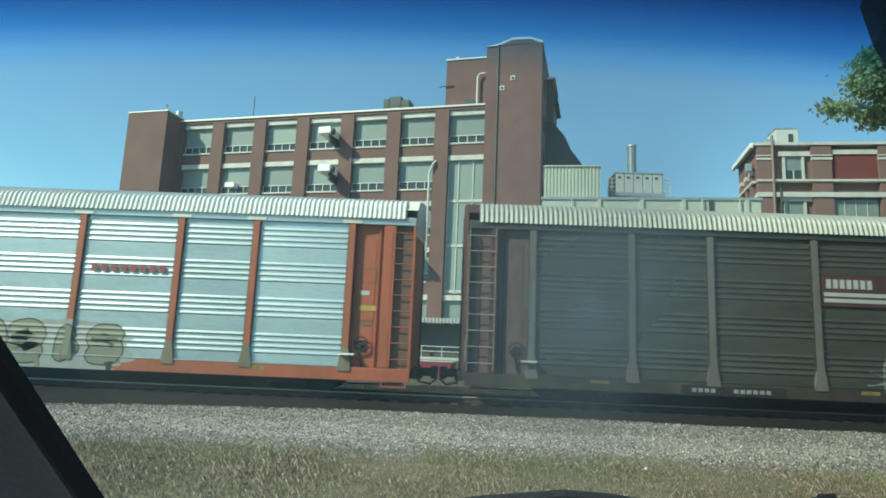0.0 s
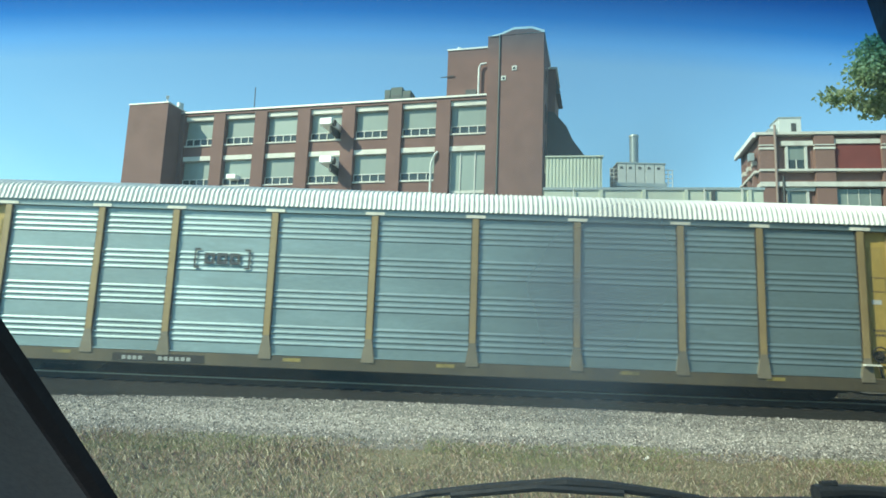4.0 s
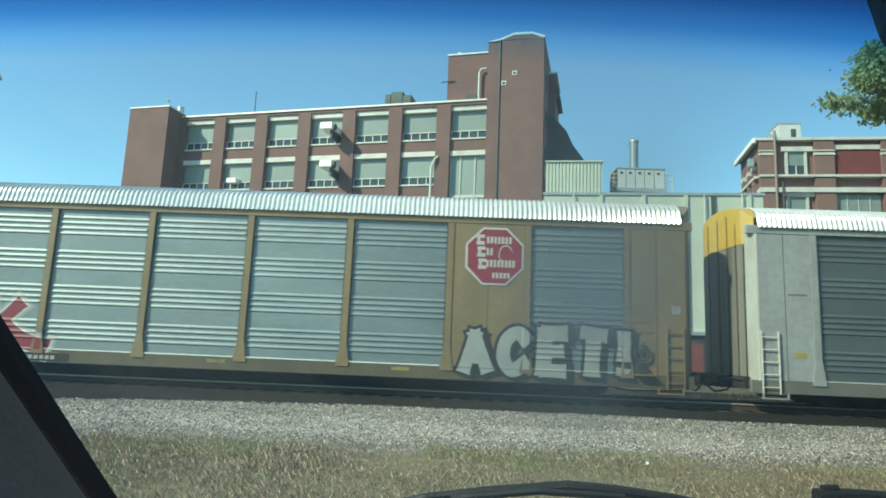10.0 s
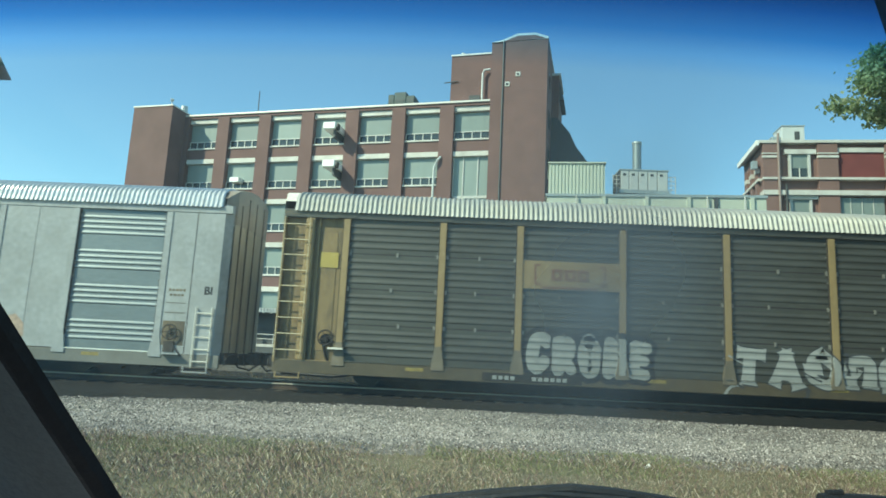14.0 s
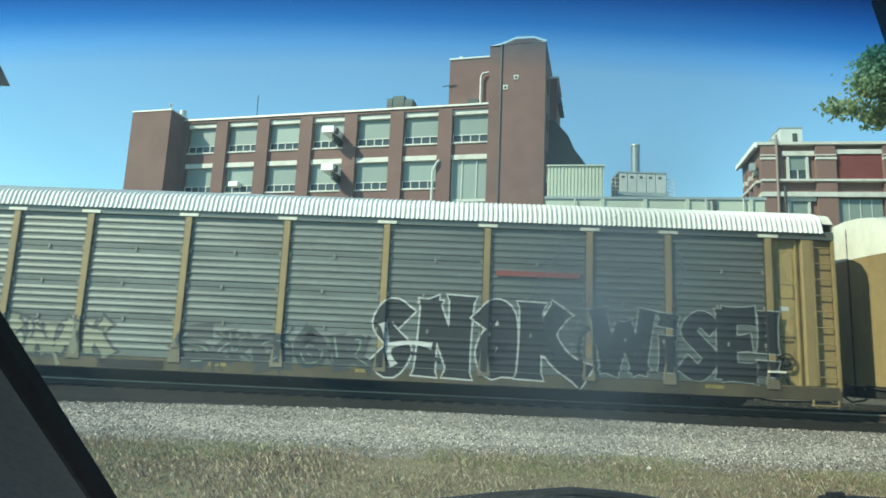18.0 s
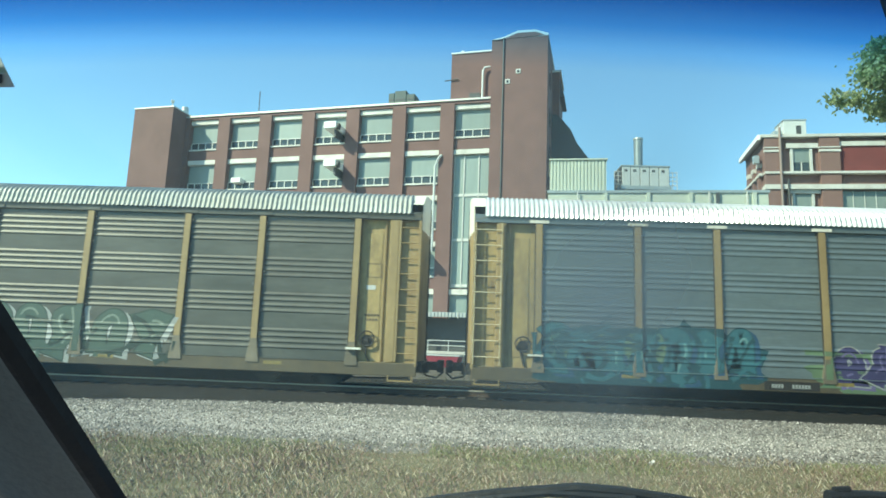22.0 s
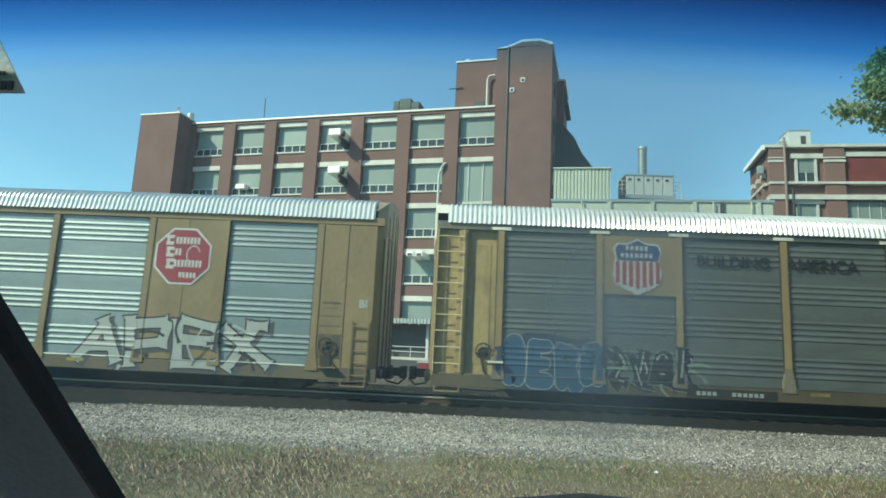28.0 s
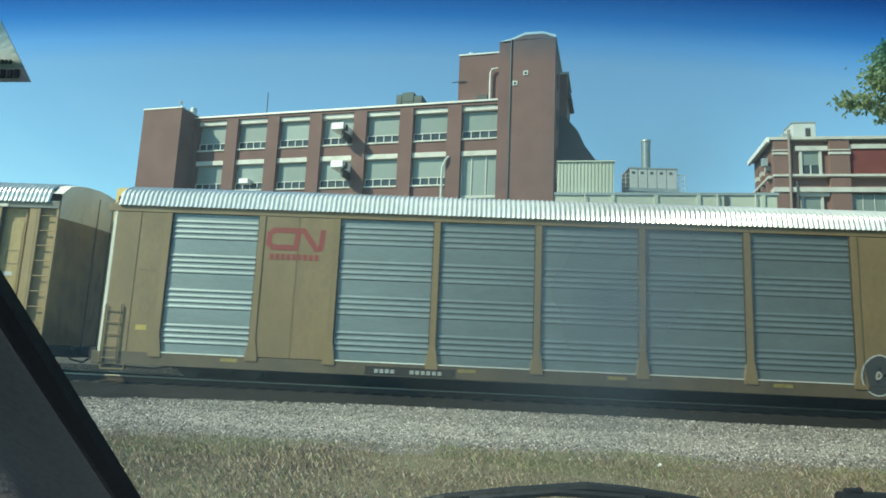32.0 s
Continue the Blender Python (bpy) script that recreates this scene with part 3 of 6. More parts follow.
GLYPHS["!"] = (((0.6, 1), (0.42, 0.42)), ((0.3, 0.04), (0.36, 0.1)))
GLYPHS["a"] = (("s", (0.05, 0.78), (0.45, 1.0), (0.9, 0.8), (0.95, 0.0)), ("s", (0.9, 0.5), (0.4, 0.56), (0.06, 0.28), (0.4, 0.0), (0.9, 0.2)))
GLYPHS["n"] = (((0.0, 0), (0.05, 0.98)), ("s", (0.08, 0.72), (0.5, 1.0), (0.92, 0.8), (1.0, 0.0)))
GLYPHS["k"] = (((0, 0), (0.05, 1)), ((0.12, 0.42), (0.55, 0.98)), ("s", (0.28, 0.55), (0.6, 0.22), (1.0, 0.02)))
GLYPHS["P"] = (((0.05, -0.05), (0.0, 1)), ((0.0, 0.97), (0.98, 0.98)), ((0.95, 0.98), (0.9, 0.5)), ((0.9, 0.5), (0.1, 0.45)))
GLYPHS["X"] = (((0.02, 0), (0.95, 1)), ((0.05, 1), (1.0, 0)), ((0.7, 1.0), (1.15, 1.02)))
# forms that spell nothing
GLYPHS["6"] = (("s", (0.45, 0.1), (0.4, 0.5), (0.5, 0.9)), ((0.6, 0.3), (0.75, 0.3)))
GLYPHS["7"] = (("s", (0.05, 0.82), (0.5, 0.92), (0.95, 0.8)), ("s", (0.55, 0.8), (0.45, 0.4), (0.5, 0.05)))
GLYPHS["8"] = (("s", (0.1, 0.1), (0.1, 0.8), (0.5, 0.95), (0.9, 0.75), (0.9, 0.1)),)
GLYPHS["9"] = (("s", (0.95, 0.85), (0.35, 0.95), (0.1, 0.68), (0.85, 0.4), (0.7, 0.08), (0.05, 0.1)),)
GLYPHS["1"] = (("s", (0.1, 0), (0.0, 0.7), (0.45, 1), (0.95, 0.75), (0.85, 0.05)), ((0.3, 0.35), (0.75, 0.3)))
GLYPHS["2"] = (("s", (1, 0.95), (0.3, 1), (0.02, 0.62), (0.6, 0.5), (0.98, 0.25), (0.5, 0)), ((0.0, 0.02), (0.6, 0.08)))
GLYPHS["3"] = (((0.1, 0), (0.2, 1)), ("s", (0.2, 0.9), (0.9, 0.85), (0.7, 0.45), (0.25, 0.4)), ("s", (0.5, 0.4), (0.85, 0.25), (1.1, -0.05)))
GLYPHS["4"] = (("s", (0.5, 0.95), (0.0, 0.55), (0.3, 0.02), (0.9, 0.2), (0.85, 0.75), (0.4, 0.95)), ((0.6, 0.5), (1.1, 0.45)))
GLYPHS["5"] = (((0, 0.9), (0.55, 0.1)), ((0.45, 0.1), (0.8, 1)), ("s", (0.75, 0.95), (1.0, 0.5), (0.95, 0.0)))


def ribbon(bm, pts, hw, grow, layer, flare=0.25, rounded=False):
    """Flat band along a line: wider towards its ends, or with rounded ends; grow widens it all round."""
    pts = [Vector(p) for p in pts]
    d0, d1 = (pts[1] - pts[0]).normalized(), (pts[-1] - pts[-2]).normalized()
    if rounded:
        line, wid = [], []
        for a in (1.0, 0.87, 0.5):
            line.append(pts[0] - d0 * (hw + grow) * a)
            wid.append((hw + grow) * math.sqrt(max(0.02, 1 - a * a)))
        line += pts
        wid += [hw + grow] * len(pts)
        for a in (0.5, 0.87, 1.0):
            line.append(pts[-1] + d1 * (hw + grow) * a)
            wid.append((hw + grow) * math.sqrt(max(0.02, 1 - a * a)))
    else:
        line = [pts[0] - d0 * (hw * 0.5 + grow)] + pts + [pts[-1] + d1 * (hw * 0.5 + grow)]
        m = len(line) - 1
        wid = [hw * (1 - flare * 0.3 + flare * 1.6 * abs(2 * i / m - 1) ** 3) + grow for i in range(m + 1)]
    vs = []
    for i, p in enumerate(line):
        t = (line[min(i + 1, len(line) - 1)] - line[max(i - 1, 0)]).normalized()
        n = Vector((-t.y, t.x)) * wid[i]
        vs.append((bm.verts.new((p.x + n.x, layer, p.y + n.y)), bm.verts.new((p.x - n.x, layer, p.y - n.y))))
    for (a, b), (c, d) in zip(vs, vs[1:]):
        bm.faces.new((a, b, d, c))


def graffiti(parent, s, x, z0, w, h, fill, line, halo=None, stroke=0.16, edge=0.03, wild=1.0, seed=0, cloud=None, shine=None, rounded=False, drop=None, flicks=0, widths=None):
    """A sprayed piece: jostling letters of fat strokes with an outline, and where they show an outer rim, a drop shade, shine lines and a cloud of paint behind."""
    rr = random.Random(seed * 31 + len(s))
    solid, flush, ribs = parent["solid_signs"], parent["flush_ends"], parent["ribs"]
    sheets = {k: bmesh.new() for k in ("rim", "drop", "outline", "fill", "shine")}
    hw0 = stroke * h * 0.5
    wts = widths or [0.55 if ch in "I!" else 1.2 if ch in "MW" else 1.0 for ch in s]
    run = -w / 2
    for i, ch in enumerate(s):
        cw = w * wts[i] / sum(wts)
        gw, gh = cw * rr.uniform(0.98, 1.12) - 2 * hw0 - edge, h * rr.uniform(0.88, 1.0) - 2 * hw0
        gw = max(gw, 0.1 * cw)
        gx, gz = run + (cw - gw) / 2, hw0 + edge + rr.uniform(0, 0.08) * h * wild
        run += cw
        rot, sh = radians(rr.uniform(-5, 5) * wild), rr.uniform(-0.12, 0.14) * wild
        flip = ch in "123456789" and rr.random() < 0.5
        jit = 0.05 * wild
        for k, st in enumerate(GLYPHS[ch]):
            curved = st[0] == "s"
            pts = st[1:] if curved else st
            out = []
            for px, pz in pts:
                px, pz = px + rr.uniform(-jit, jit), pz + rr.uniform(-jit, jit)
                px = 1 - px if flip else px
                ux, uz = (px - 0.5 + sh * (pz - 0.5)) * gw, (pz - 0.5) * gh
                out.append((gx + gw / 2 + ux * math.cos(rot) - uz * math.sin(rot), gz + gh / 2 + ux * math.sin(rot) + uz * math.cos(rot)))
            path_ = smooth_line(out) if curved else smooth_line(out, n=3)
            hw = hw0 * rr.uniform(0.85, 1.15)
            fl = 0.0 if rounded else 0.05 + 0.22 * wild
            top = i * 4.0 + k * 0.5
            ribbon(sheets["outline"], path_, hw, edge, top, fl, rounded)
            ribbon(sheets["fill"], path_, hw, 0.0, top + 2.0, fl, rounded)
            if halo:
                ribbon(sheets["rim"], path_, hw, edge * 2.4, top * 0.1, fl, rounded)
            if drop:
                ribbon(sheets["drop"], [Vector(p) + Vector((0.09 * h, -0.05 * h)) for p in path_], hw, edge, top * 0.1, fl, rounded)
            if shine and len(path_) > 3:
                m = len(path_)
                seg = path_[m // 4: m // 4 + max(3, m // 2)]
                off = hw * rr.uniform(-0.45, 0.45)
                ribbon(sheets["shine"], [p + Vector((off, -off * 0.6)) for p in seg], hw * 0.12, 0.004, i * 4.0 + 3.8, 0)
    for q in range(flicks):                       # loose arrow-like spurs round the letters
        px, pz, an = rr.uniform(-0.52, 0.52) * w, rr.uniform(0.05, 0.9) * h, rr.uniform(0, math.tau)
        pts = []
        for k in range(5):
            pts.append((px, pz))
            px, pz = px + math.cos(an) * h * 0.12, pz + math.sin(an) * h * 0.12
            an += rr.uniform(-0.5, 0.5)
        ribbon(sheets["outline" if q % 3 else "fill"], smooth_line(pts, n=2), hw0 * rr.uniform(0.12, 0.35), 0.0, 40 + q * 0.4, 0.6)
    z0 -= 0.09
    layers = [("cloud", lozenge(w, h), cloud, 0.0016)] if cloud else []
    layers += [("rim", sheets["rim"], halo, 0.0024), ("drop_shade", sheets["drop"], drop, 0.003), ("outline", sheets["outline"], line, 0.004), ("fill", sheets["fill"], fill, 0.004), ("shine", sheets["shine"], shine, 0.0042)]
    g = None
    for nm, bm, mt, dy in layers:
        if not bm.verts:
            bm.free()
            continue
        conform(bm, x, z0, dy, solid, flush, ribs)
        me = bpy.data.meshes.new(nm)
        bm.to_mesh(me)
        bm.free()
        me.materials.append(mt)
        if g is None:
            g = part("graffiti", me, None, parent, "sprayed graffiti lettering")
        else:
            part(nm, me, None, g)
    return g


def lozenge(w, h):
    """A ragged cloud of paint behind the letters."""
    bm = bmesh.new()
    rr = random.Random(int(w * 100 + h * 10))
    n, pts, lumps = 64, [], [rr.uniform(0, math.tau) for q in range(3)]
    for i in range(n):
        a = math.tau * i / n
        k = 1 + 0.05 * math.sin(5 * a + lumps[0]) + 0.05 * math.sin(11 * a + lumps[1]) + 0.03 * math.sin(19 * a + lumps[2]) + rr.uniform(-0.03, 0.03)
        c, d = math.cos(a), math.sin(a)
        pts.append(bm.verts.new((w * 0.53 * k * math.copysign(abs(c) ** 0.5, c), 0, max(-0.05 * h, h * 0.45 + h * 0.56 * k * math.copysign(abs(d) ** 0.6, d)))))
    bm.faces.new(pts)
    return bm


def bars(parent, x, z, n, w, h, material, y=-W - 0.006, name="lettering_bars", label=""):
    """Unreadable marks as a row of plain bars."""
    bm = bmesh.new()
    for i in range(n):
        a = x + (i - n / 2) * w / n
        box(bm, a, a + w / n * 0.7, y - 0.002, y + 0.002, z, z + h)
    return part(name, bm, material, parent, label)


def octagon(bm, x, z, r, y0, y1):
    prism(bm, [(x + r * math.cos(math.tau * (k + 0.5) / 8), z + r * math.sin(math.tau * (k + 0.5) / 8)) for k in range(8)], y0, y1)


def sign_octagon(car, x, z=3.6, r=0.86):
    yy = -W - 0.028
    bm = bmesh.new()
    octagon(bm, x, z, r, yy + 0.012, yy + 0.04)
    s = part("emblem", bm, K_WHITE, car, "red octagonal railway emblem with white border and lettering bars")
    bm = bmesh.new()
    octagon(bm, x, z, r * 0.93, yy + 0.004, yy + 0.016)
    part("emblem_field", bm, K_EMBLEM, s)
    bm = bmesh.new()
    for a, b, zz, hh in ((-0.22, 0.5, 0.34, 0.19), (-0.22, 0.08, 0.02, 0.19), (-0.22, 0.62, -0.3, 0.19), (-0.05, 0.5, -0.6, 0.15)):
        n = int((b - a) / 0.1)
        for k in range(n):
            box(bm, x + a + k * 0.1, x + a + k * 0.1 + 0.066, yy - 0.002, yy + 0.006, z + zz, z + zz + hh)
    for q, zz in enumerate((0.3, -0.03, -0.36)):       # tall initials as plain blocks
        c = x - 0.5 + 0.03 * q
        box(bm, c, c + 0.22, yy - 0.002, yy + 0.006, z + zz, z + zz + 0.1)
        box(bm, c + 0.02, c + 0.1, yy - 0.0015, yy + 0.006, z + zz + 0.1, z + zz + 0.19)
        box(bm, c, c + 0.22, yy - 0.002, yy + 0.006, z + zz + 0.19, z + zz + 0.28)
    for k in range(8):
        an, bn = 0.3 + k * 0.5, 0.8 + k * 0.5
        prism(bm, [(x + 0.3 + 0.2 * math.cos(p) * u, z + 0.05 + 0.26 * math.sin(p) * u) for p, u in ((an, 1), (bn, 1), (bn, 0.88), (an, 0.88))], yy - 0.001, yy + 0.006)
    part("emblem_bars", bm, K_OFFWHITE, s)


def sign_brackets(car, x, z=3.4, w=1.45, h=0.6, mt=None, y=-W - 0.006):
    mt = mt or K_DKGREY
    bm = bmesh.new()
    for sx in (-1, 1):
        a = x + sx * w / 2
        box(bm, min(a, a - sx * 0.05), max(a, a - sx * 0.05), y - 0.002, y + 0.002, z, z + h)
        for zz in (z, z + h - 0.05):
            box(bm, min(a, a - sx * 0.16), max(a, a - sx * 0.16), y - 0.004, y + 0.004, zz, zz + 0.05)
    s = part("emblem", bm, mt, car, "dark bracket emblem with three letter shapes")
    bm = bmesh.new()
    for k in (-1, 0, 1):                         # three bold open blocks
        c = x + k * 0.35
        for q in ((-0.14, -0.05, 0.12, h - 0.12), (0.07, 0.14, 0.12, h - 0.12), (-0.05, 0.07, 0.12, 0.20), (-0.05, 0.07, h - 0.20, h - 0.12)):
            box(bm, c + q[0], c + q[1], y - 0.003, y + 0.003, z + q[2], z + q[3])
    part("emblem_letters", bm, mt, s)


def sign_shield(car, x, z=3.62):
    yy = -W - 0.03
    def shape(k):
        pts = [(-0.62, 0.62), (-0.3, 0.62), (0, 0.76), (0.3, 0.62), (0.62, 0.62), (0.74, 0.42), (0.66, 0.2), (0.74, -0.25), (0.66, -0.52), (0.4, -0.68), (0, -0.84)]
        pts += [(-a, b) for a, b in pts[-2:4:-1]]
        return [(x + a * k * 0.88, z + b * k * 0.96) for a, b in pts]
    bm = bmesh.new()
    prism(bm, shape(1.0), yy + 0.01, yy + 0.03)
    s = part("emblem", bm, K_WHITE, car, "blue, white and red striped railway shield")
    bm = bmesh.new()
    for k in range(-3, 4):
        c, top, bot = x + k * 0.176, z + 0.1, z - 0.62 + abs(k) * 0.05
        box(bm, c - 0.045, c + 0.045, yy, yy + 0.012, bot, top)
    part("emblem_stripes", bm, K_RED, s)
    bm = bmesh.new()
    prism(bm, [(x + a * 0.88, z + b * 0.96) for a, b in ((-0.58, 0.57), (-0.3, 0.56), (0, 0.7), (0.3, 0.56), (0.58, 0.57), (0.67, 0.42), (0.6, 0.14), (-0.6, 0.14), (-0.67, 0.42))], yy - 0.002, yy + 0.012)
    part("emblem_field", bm, K_NAVY, s)
    bm = bmesh.new()
    for zz, n in ((0.4, 5), (0.2, 7)):
        for k in range(n):
            c = x + (k - n / 2) * 0.125
            box(bm, c, c + 0.08, yy - 0.006, yy, z + zz, z + zz + 0.12)
    part("emblem_bars", bm, K_WHITE, s)


def sign_worm(car, x, z=3.75):
    """Red rounded emblem of two joined letter shapes with a line of bars below."""
    y = -W - 0.008
    bm = bmesh.new()
    t = 0.075
    def run(pts):
        for a, b in zip(pts, pts[1:]):
            a, b = Vector((a[0], 0, a[1])), Vector((b[0], 0, b[1]))
            d = (b - a).normalized()
            n = Vector((-d.z, 0, d.x)) * t
            a, b = a - d * t * 0.6, b + d * t * 0.6
            prism(bm, [(x + p.x, z + p.z) for p in (a + n, b + n, b - n, a - n)], y - 0.002, y + 0.002)
    run([(-0.05, 0.42), (-0.6, 0.42), (-0.74, 0.32), (-0.76, 0.05), (-0.64, -0.06), (0.0, -0.06)])
    run([(0.0, -0.06), (0.05, 0.42), (0.2, 0.42), (0.58, -0.08), (0.7, -0.06), (0.74, 0.42)])
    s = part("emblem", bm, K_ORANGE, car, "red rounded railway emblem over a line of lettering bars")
    bars(s, x, z - 0.4, 9, 1.4, 0.16, K_ORANGE, y=y)


def rungs(parent, x0, x1, y, z0, z1, n, material, stile=0.03):
    bm = bmesh.new()
    for x in (x0, x1):
        box(bm, x - stile, x + stile, y - 0.02, y + 0.02, z0, z1)
    lad = part("ladder", bm, material, parent)
    bm = bmesh.new()
    tube(bm, [(x0, y, 0), (x1, y, 0)], 0.014, 6)
    me = mesh_of("rung", bm, material)
    for i in range(n):
        part("rung", me, None, lad, m=pose(0, 0, z0 + (z1 - z0) * (i + 0.5) / n))
    return lad


def autorack(label, c):
    """Closed car-carrier wagon. c: frame, inner, panel, roof, ends ('ladder' or 'flush'), posts ('slim' or 'flared'), sign."""
    car = thing("autorack_wagon", label, "railway wagon", group="wagons of the train")
    car["solid_signs"], car["flush_ends"] = c["sign"] == "solid", c["ends"] == "flush"
    car["ribs"] = c.get("ribs", "bands")
    fm, pm, im = c["frame"], c["panel"], c.get("inner", c["frame"])
    pf = c.get("post", fm)
    wide, mid, nar = (panel_mesh("panel", w, pm, car["ribs"]) for w in (2.65 - 0.18, 2.76 - 0.18, 2.10 - 0.18))
    # sills, floor
    bm = bmesh.new()
    box(bm, -HALF, HALF, -W + 0.0, -W + 0.12, SILL, P0 - 0.02, bevel=0.012)
    part("side_sill", bm, c.get("sill", fm), car, "grimy lower side sill")
    boxed("side_sill", (-HALF, HALF, W - 0.12, W, SILL, P0 - 0.02), c.get("sill", fm), car)
    # black skirt added to keep the space beneath the wagon dark
    boxed("fish_belly_sill", (-HALF + 2.3, HALF - 2.3, -0.3, 0.3, 0.02, 0.40), M_BLACK, car)
    boxed("lower_flange", (-HALF + 2.2, HALF - 2.2, -W + 0.13, -W + 0.3, 0.28, 0.5), M_BLACK, car)
    boxed("floor_frame", (-HALF, HALF, -W + 0.125, W - 0.125, P0 - 0.14, P0 - 0.03), M_BLACK, car)
    boxed("centre_sill", (-HALF - 0.25, HALF + 0.25, -0.35, 0.35, 0.40, 0.72), M_BLACK, car)
    boxed("far_side", (-HALF + 0.1, HALF - 0.1, W - 0.11, W - 0.04, P0 - 0.03, 4.75), im, car)
    boxed("top_rail", (-HALF, HALF, -W - 0.02, -W + 0.1, P1 + 0.004, EAVE + 0.06), pm if c["ends"] == "ladder" else fm, car, bevel=0.01)
    part("roof", ROOF_ME[c["roof"]], None, car, "ribbed galvanised steel roof")
    # posts and panels
    fl = 0.17 if c["posts"] == "flared" else 0.09
    knee = P0 + (0.5 if fl > 0.1 else 0.01)
    bm = bmesh.new()
    prism(bm, [(0.085, knee), (0.085, P1), (-0.085, P1), (-0.085, knee)], -W - 0.025, -W + 0.05)
    post = mesh_of("post", bm, pf)
    bm = bmesh.new()
    prism(bm, [(-fl, P0 - 0.12), (fl, P0 - 0.12), (fl, P0 - 0.02), (0.0852, knee), (-0.0852, knee), (-fl, P0 - 0.02)], -W - 0.0255, -W + 0.05)
    foot = mesh_of("post_foot", bm, c.get("foot", F_DIRT) if c["ends"] == "ladder" else pf)
    bm = bmesh.new()
    for sx in (-1, 1):
        box(bm, min(sx * 0.087, sx * 0.108), max(sx * 0.087, sx * 0.108), -W - 0.001, -W + 0.045, P0 + 0.03, P1)
    gap = mesh_of("post_gasket", bm, M_BLACK)
    for x in POSTS:
        po = part("post", post, None, car, m=pose(x, 0, 0))
        part("post_foot", foot, None, po)
        part("post_gasket", gap, None, po)
        if c["ends"] == "ladder":
            boxed("post_cap", (x - 0.26, x + 0.26, -W - 0.04, -W - 0.021, P1 + 0.02, P1 + 0.10), F_PALE if c["roof"] != "old" else pm, car)
    edge = [("P", POSTS[0]), ("N", POSTS[1])] + [("M", x) for x in POSTS[2:7]] + [("N", POSTS[7]), ("P", POSTS[8])]
    for i, (kind, x) in enumerate(edge):
        if kind == "N" and c["sign"] in ("solid", "upper"):
            z0 = P0 if c["sign"] == "solid" else 2.95
            if c["sign"] == "upper":
                part("panel", nar, None, car, m=pose(x + 0.09, -W + 0.05, P0))
                if i > 3:
                    continue
            for q, r in ((x + 0.09, x + 1.04), (x + 1.055, x + 2.01)):
                part("sign_plate", plate_mesh(q, r, z0, i), fm, car, "slightly buckled painted steel plate")
            boxed("plate_backing", (x + 1.0, x + 1.08, -W + 0.01, -W + 0.025, z0, P1), fm, car)
        else:
            part("panel", {"P": wide, "N": nar, "M": mid}[kind], None, car, m=pose(x + 0.09, -W + 0.05, P0))
    for i, (kind, x) in enumerate(edge):
        w = {"P": 2.65, "N": 2.1, "M": 2.76}[kind]
        if not (kind == "N" and c["sign"] == "solid"):
            boxed("lower_lip", (x + fl + 0.01, x + w - fl - 0.01, -W - 0.01, -W + 0.0, P0 - 0.015, P0 + 0.02), M_ROOF if c["ends"] == "flush" else pm, car, "worn edge strip below the panel")
    # ends
    for s in (-1, 1):
        a, b = POSTS[-1] * s + s * 0.09, HALF * s
        if c["ends"] == "flush":
            b = (HALF - 0.2) * s
            m0 = a + (b - a) * 0.48
            for q, r in ((a, m0 - s * 0.012), (b, m0 + s * 0.012)):
                boxed("end_side_plate", (min(q, r), max(q, r), -W - 0.005, -W + 0.05, P0 - 0.02, P1), fm, car)
            boxed("seam", (min(m0 - 0.02, m0 + 0.02), m0 + 0.02, -W + 0.01, -W + 0.03, P0, P1), M_BLACK, car)
            rungs(car, b - s * 0.08, b - s * 0.52, -W - 0.05, 0.34, 1.95, 5, fm if c["frame"] is F_OCHRE else F_PALE, 0.009)
            if s > 0:                          # brake wheel, chain box and lever on the right-hand end
                bm = bmesh.new()
                tube(bm, [(a + 0.28, -W - 0.006, 1.25), (a + 0.28, -W - 0.09, 1.25)], 0.05, 8)
                tube(bm, [(a + 0.28 + 0.2 * math.cos(q * math.tau / 14), -W - 0.08, 1.25 + 0.2 * math.sin(q * math.tau / 14)) for q in range(15)], 0.018, 6)
                for q in range(4):
                    tube(bm, [(a + 0.28, -W - 0.08, 1.25), (a + 0.28 + 0.2 * math.cos(q * 1.571), -W - 0.08, 1.25 + 0.2 * math.sin(q * 1.571))], 0.012, 5)
                box(bm, a + 0.14, a + 0.42, -W - 0.05, -W - 0.006, 0.72, 1.0)
                tube(bm, [(a + 0.4, -W - 0.03, 0.9), (a + 0.62, -W - 0.03, 0.62)], 0.02, 6)
                bg = part("hand_brake", bm, M_TRUCK, car, "grimy hand brake wheel, box and lever")
                boxed("brake_step", (a + 0.1, a + 0.6, -W - 0.16, -W - 0.006, 0.66, 0.69), fm, bg)
                boxed("grime_plate", (a + 0.05, a + 0.66, -W - 0.0075, -W - 0.0055, 0.9, 1.55), S_GRIMY, car, "greasy dark stain round the brake")
                boxed("inspection_frame", (a + 0.06, a + 0.62, -W - 0.0085, -W - 0.0055, 1.75, 1.79), c.get("sill", fm), car)
                boxed("inspection_frame", (a + 0.06, a + 0.62, -W - 0.0085, -W - 0.0055, 2.02, 2.05), c.get("sill", fm), car)
            if s < 0:
                boxed("label_plate", (min(b - s * 0.95, b - s * 1.25), max(b - s * 0.95, b - s * 1.25), -W - 0.012, -W - 0.006, 1.28, 1.42), K_YEL, car, "small faded yellow placard")
                # pale strip stands in for sun catching the left corner
                boxed("corner_strip", (b - 0.005, b + 0.06, -W - 0.012, -W - 0.0055, 0.66, EAVE), F_PALE, car, "pale strip painted in for the sunlit wagon corner")
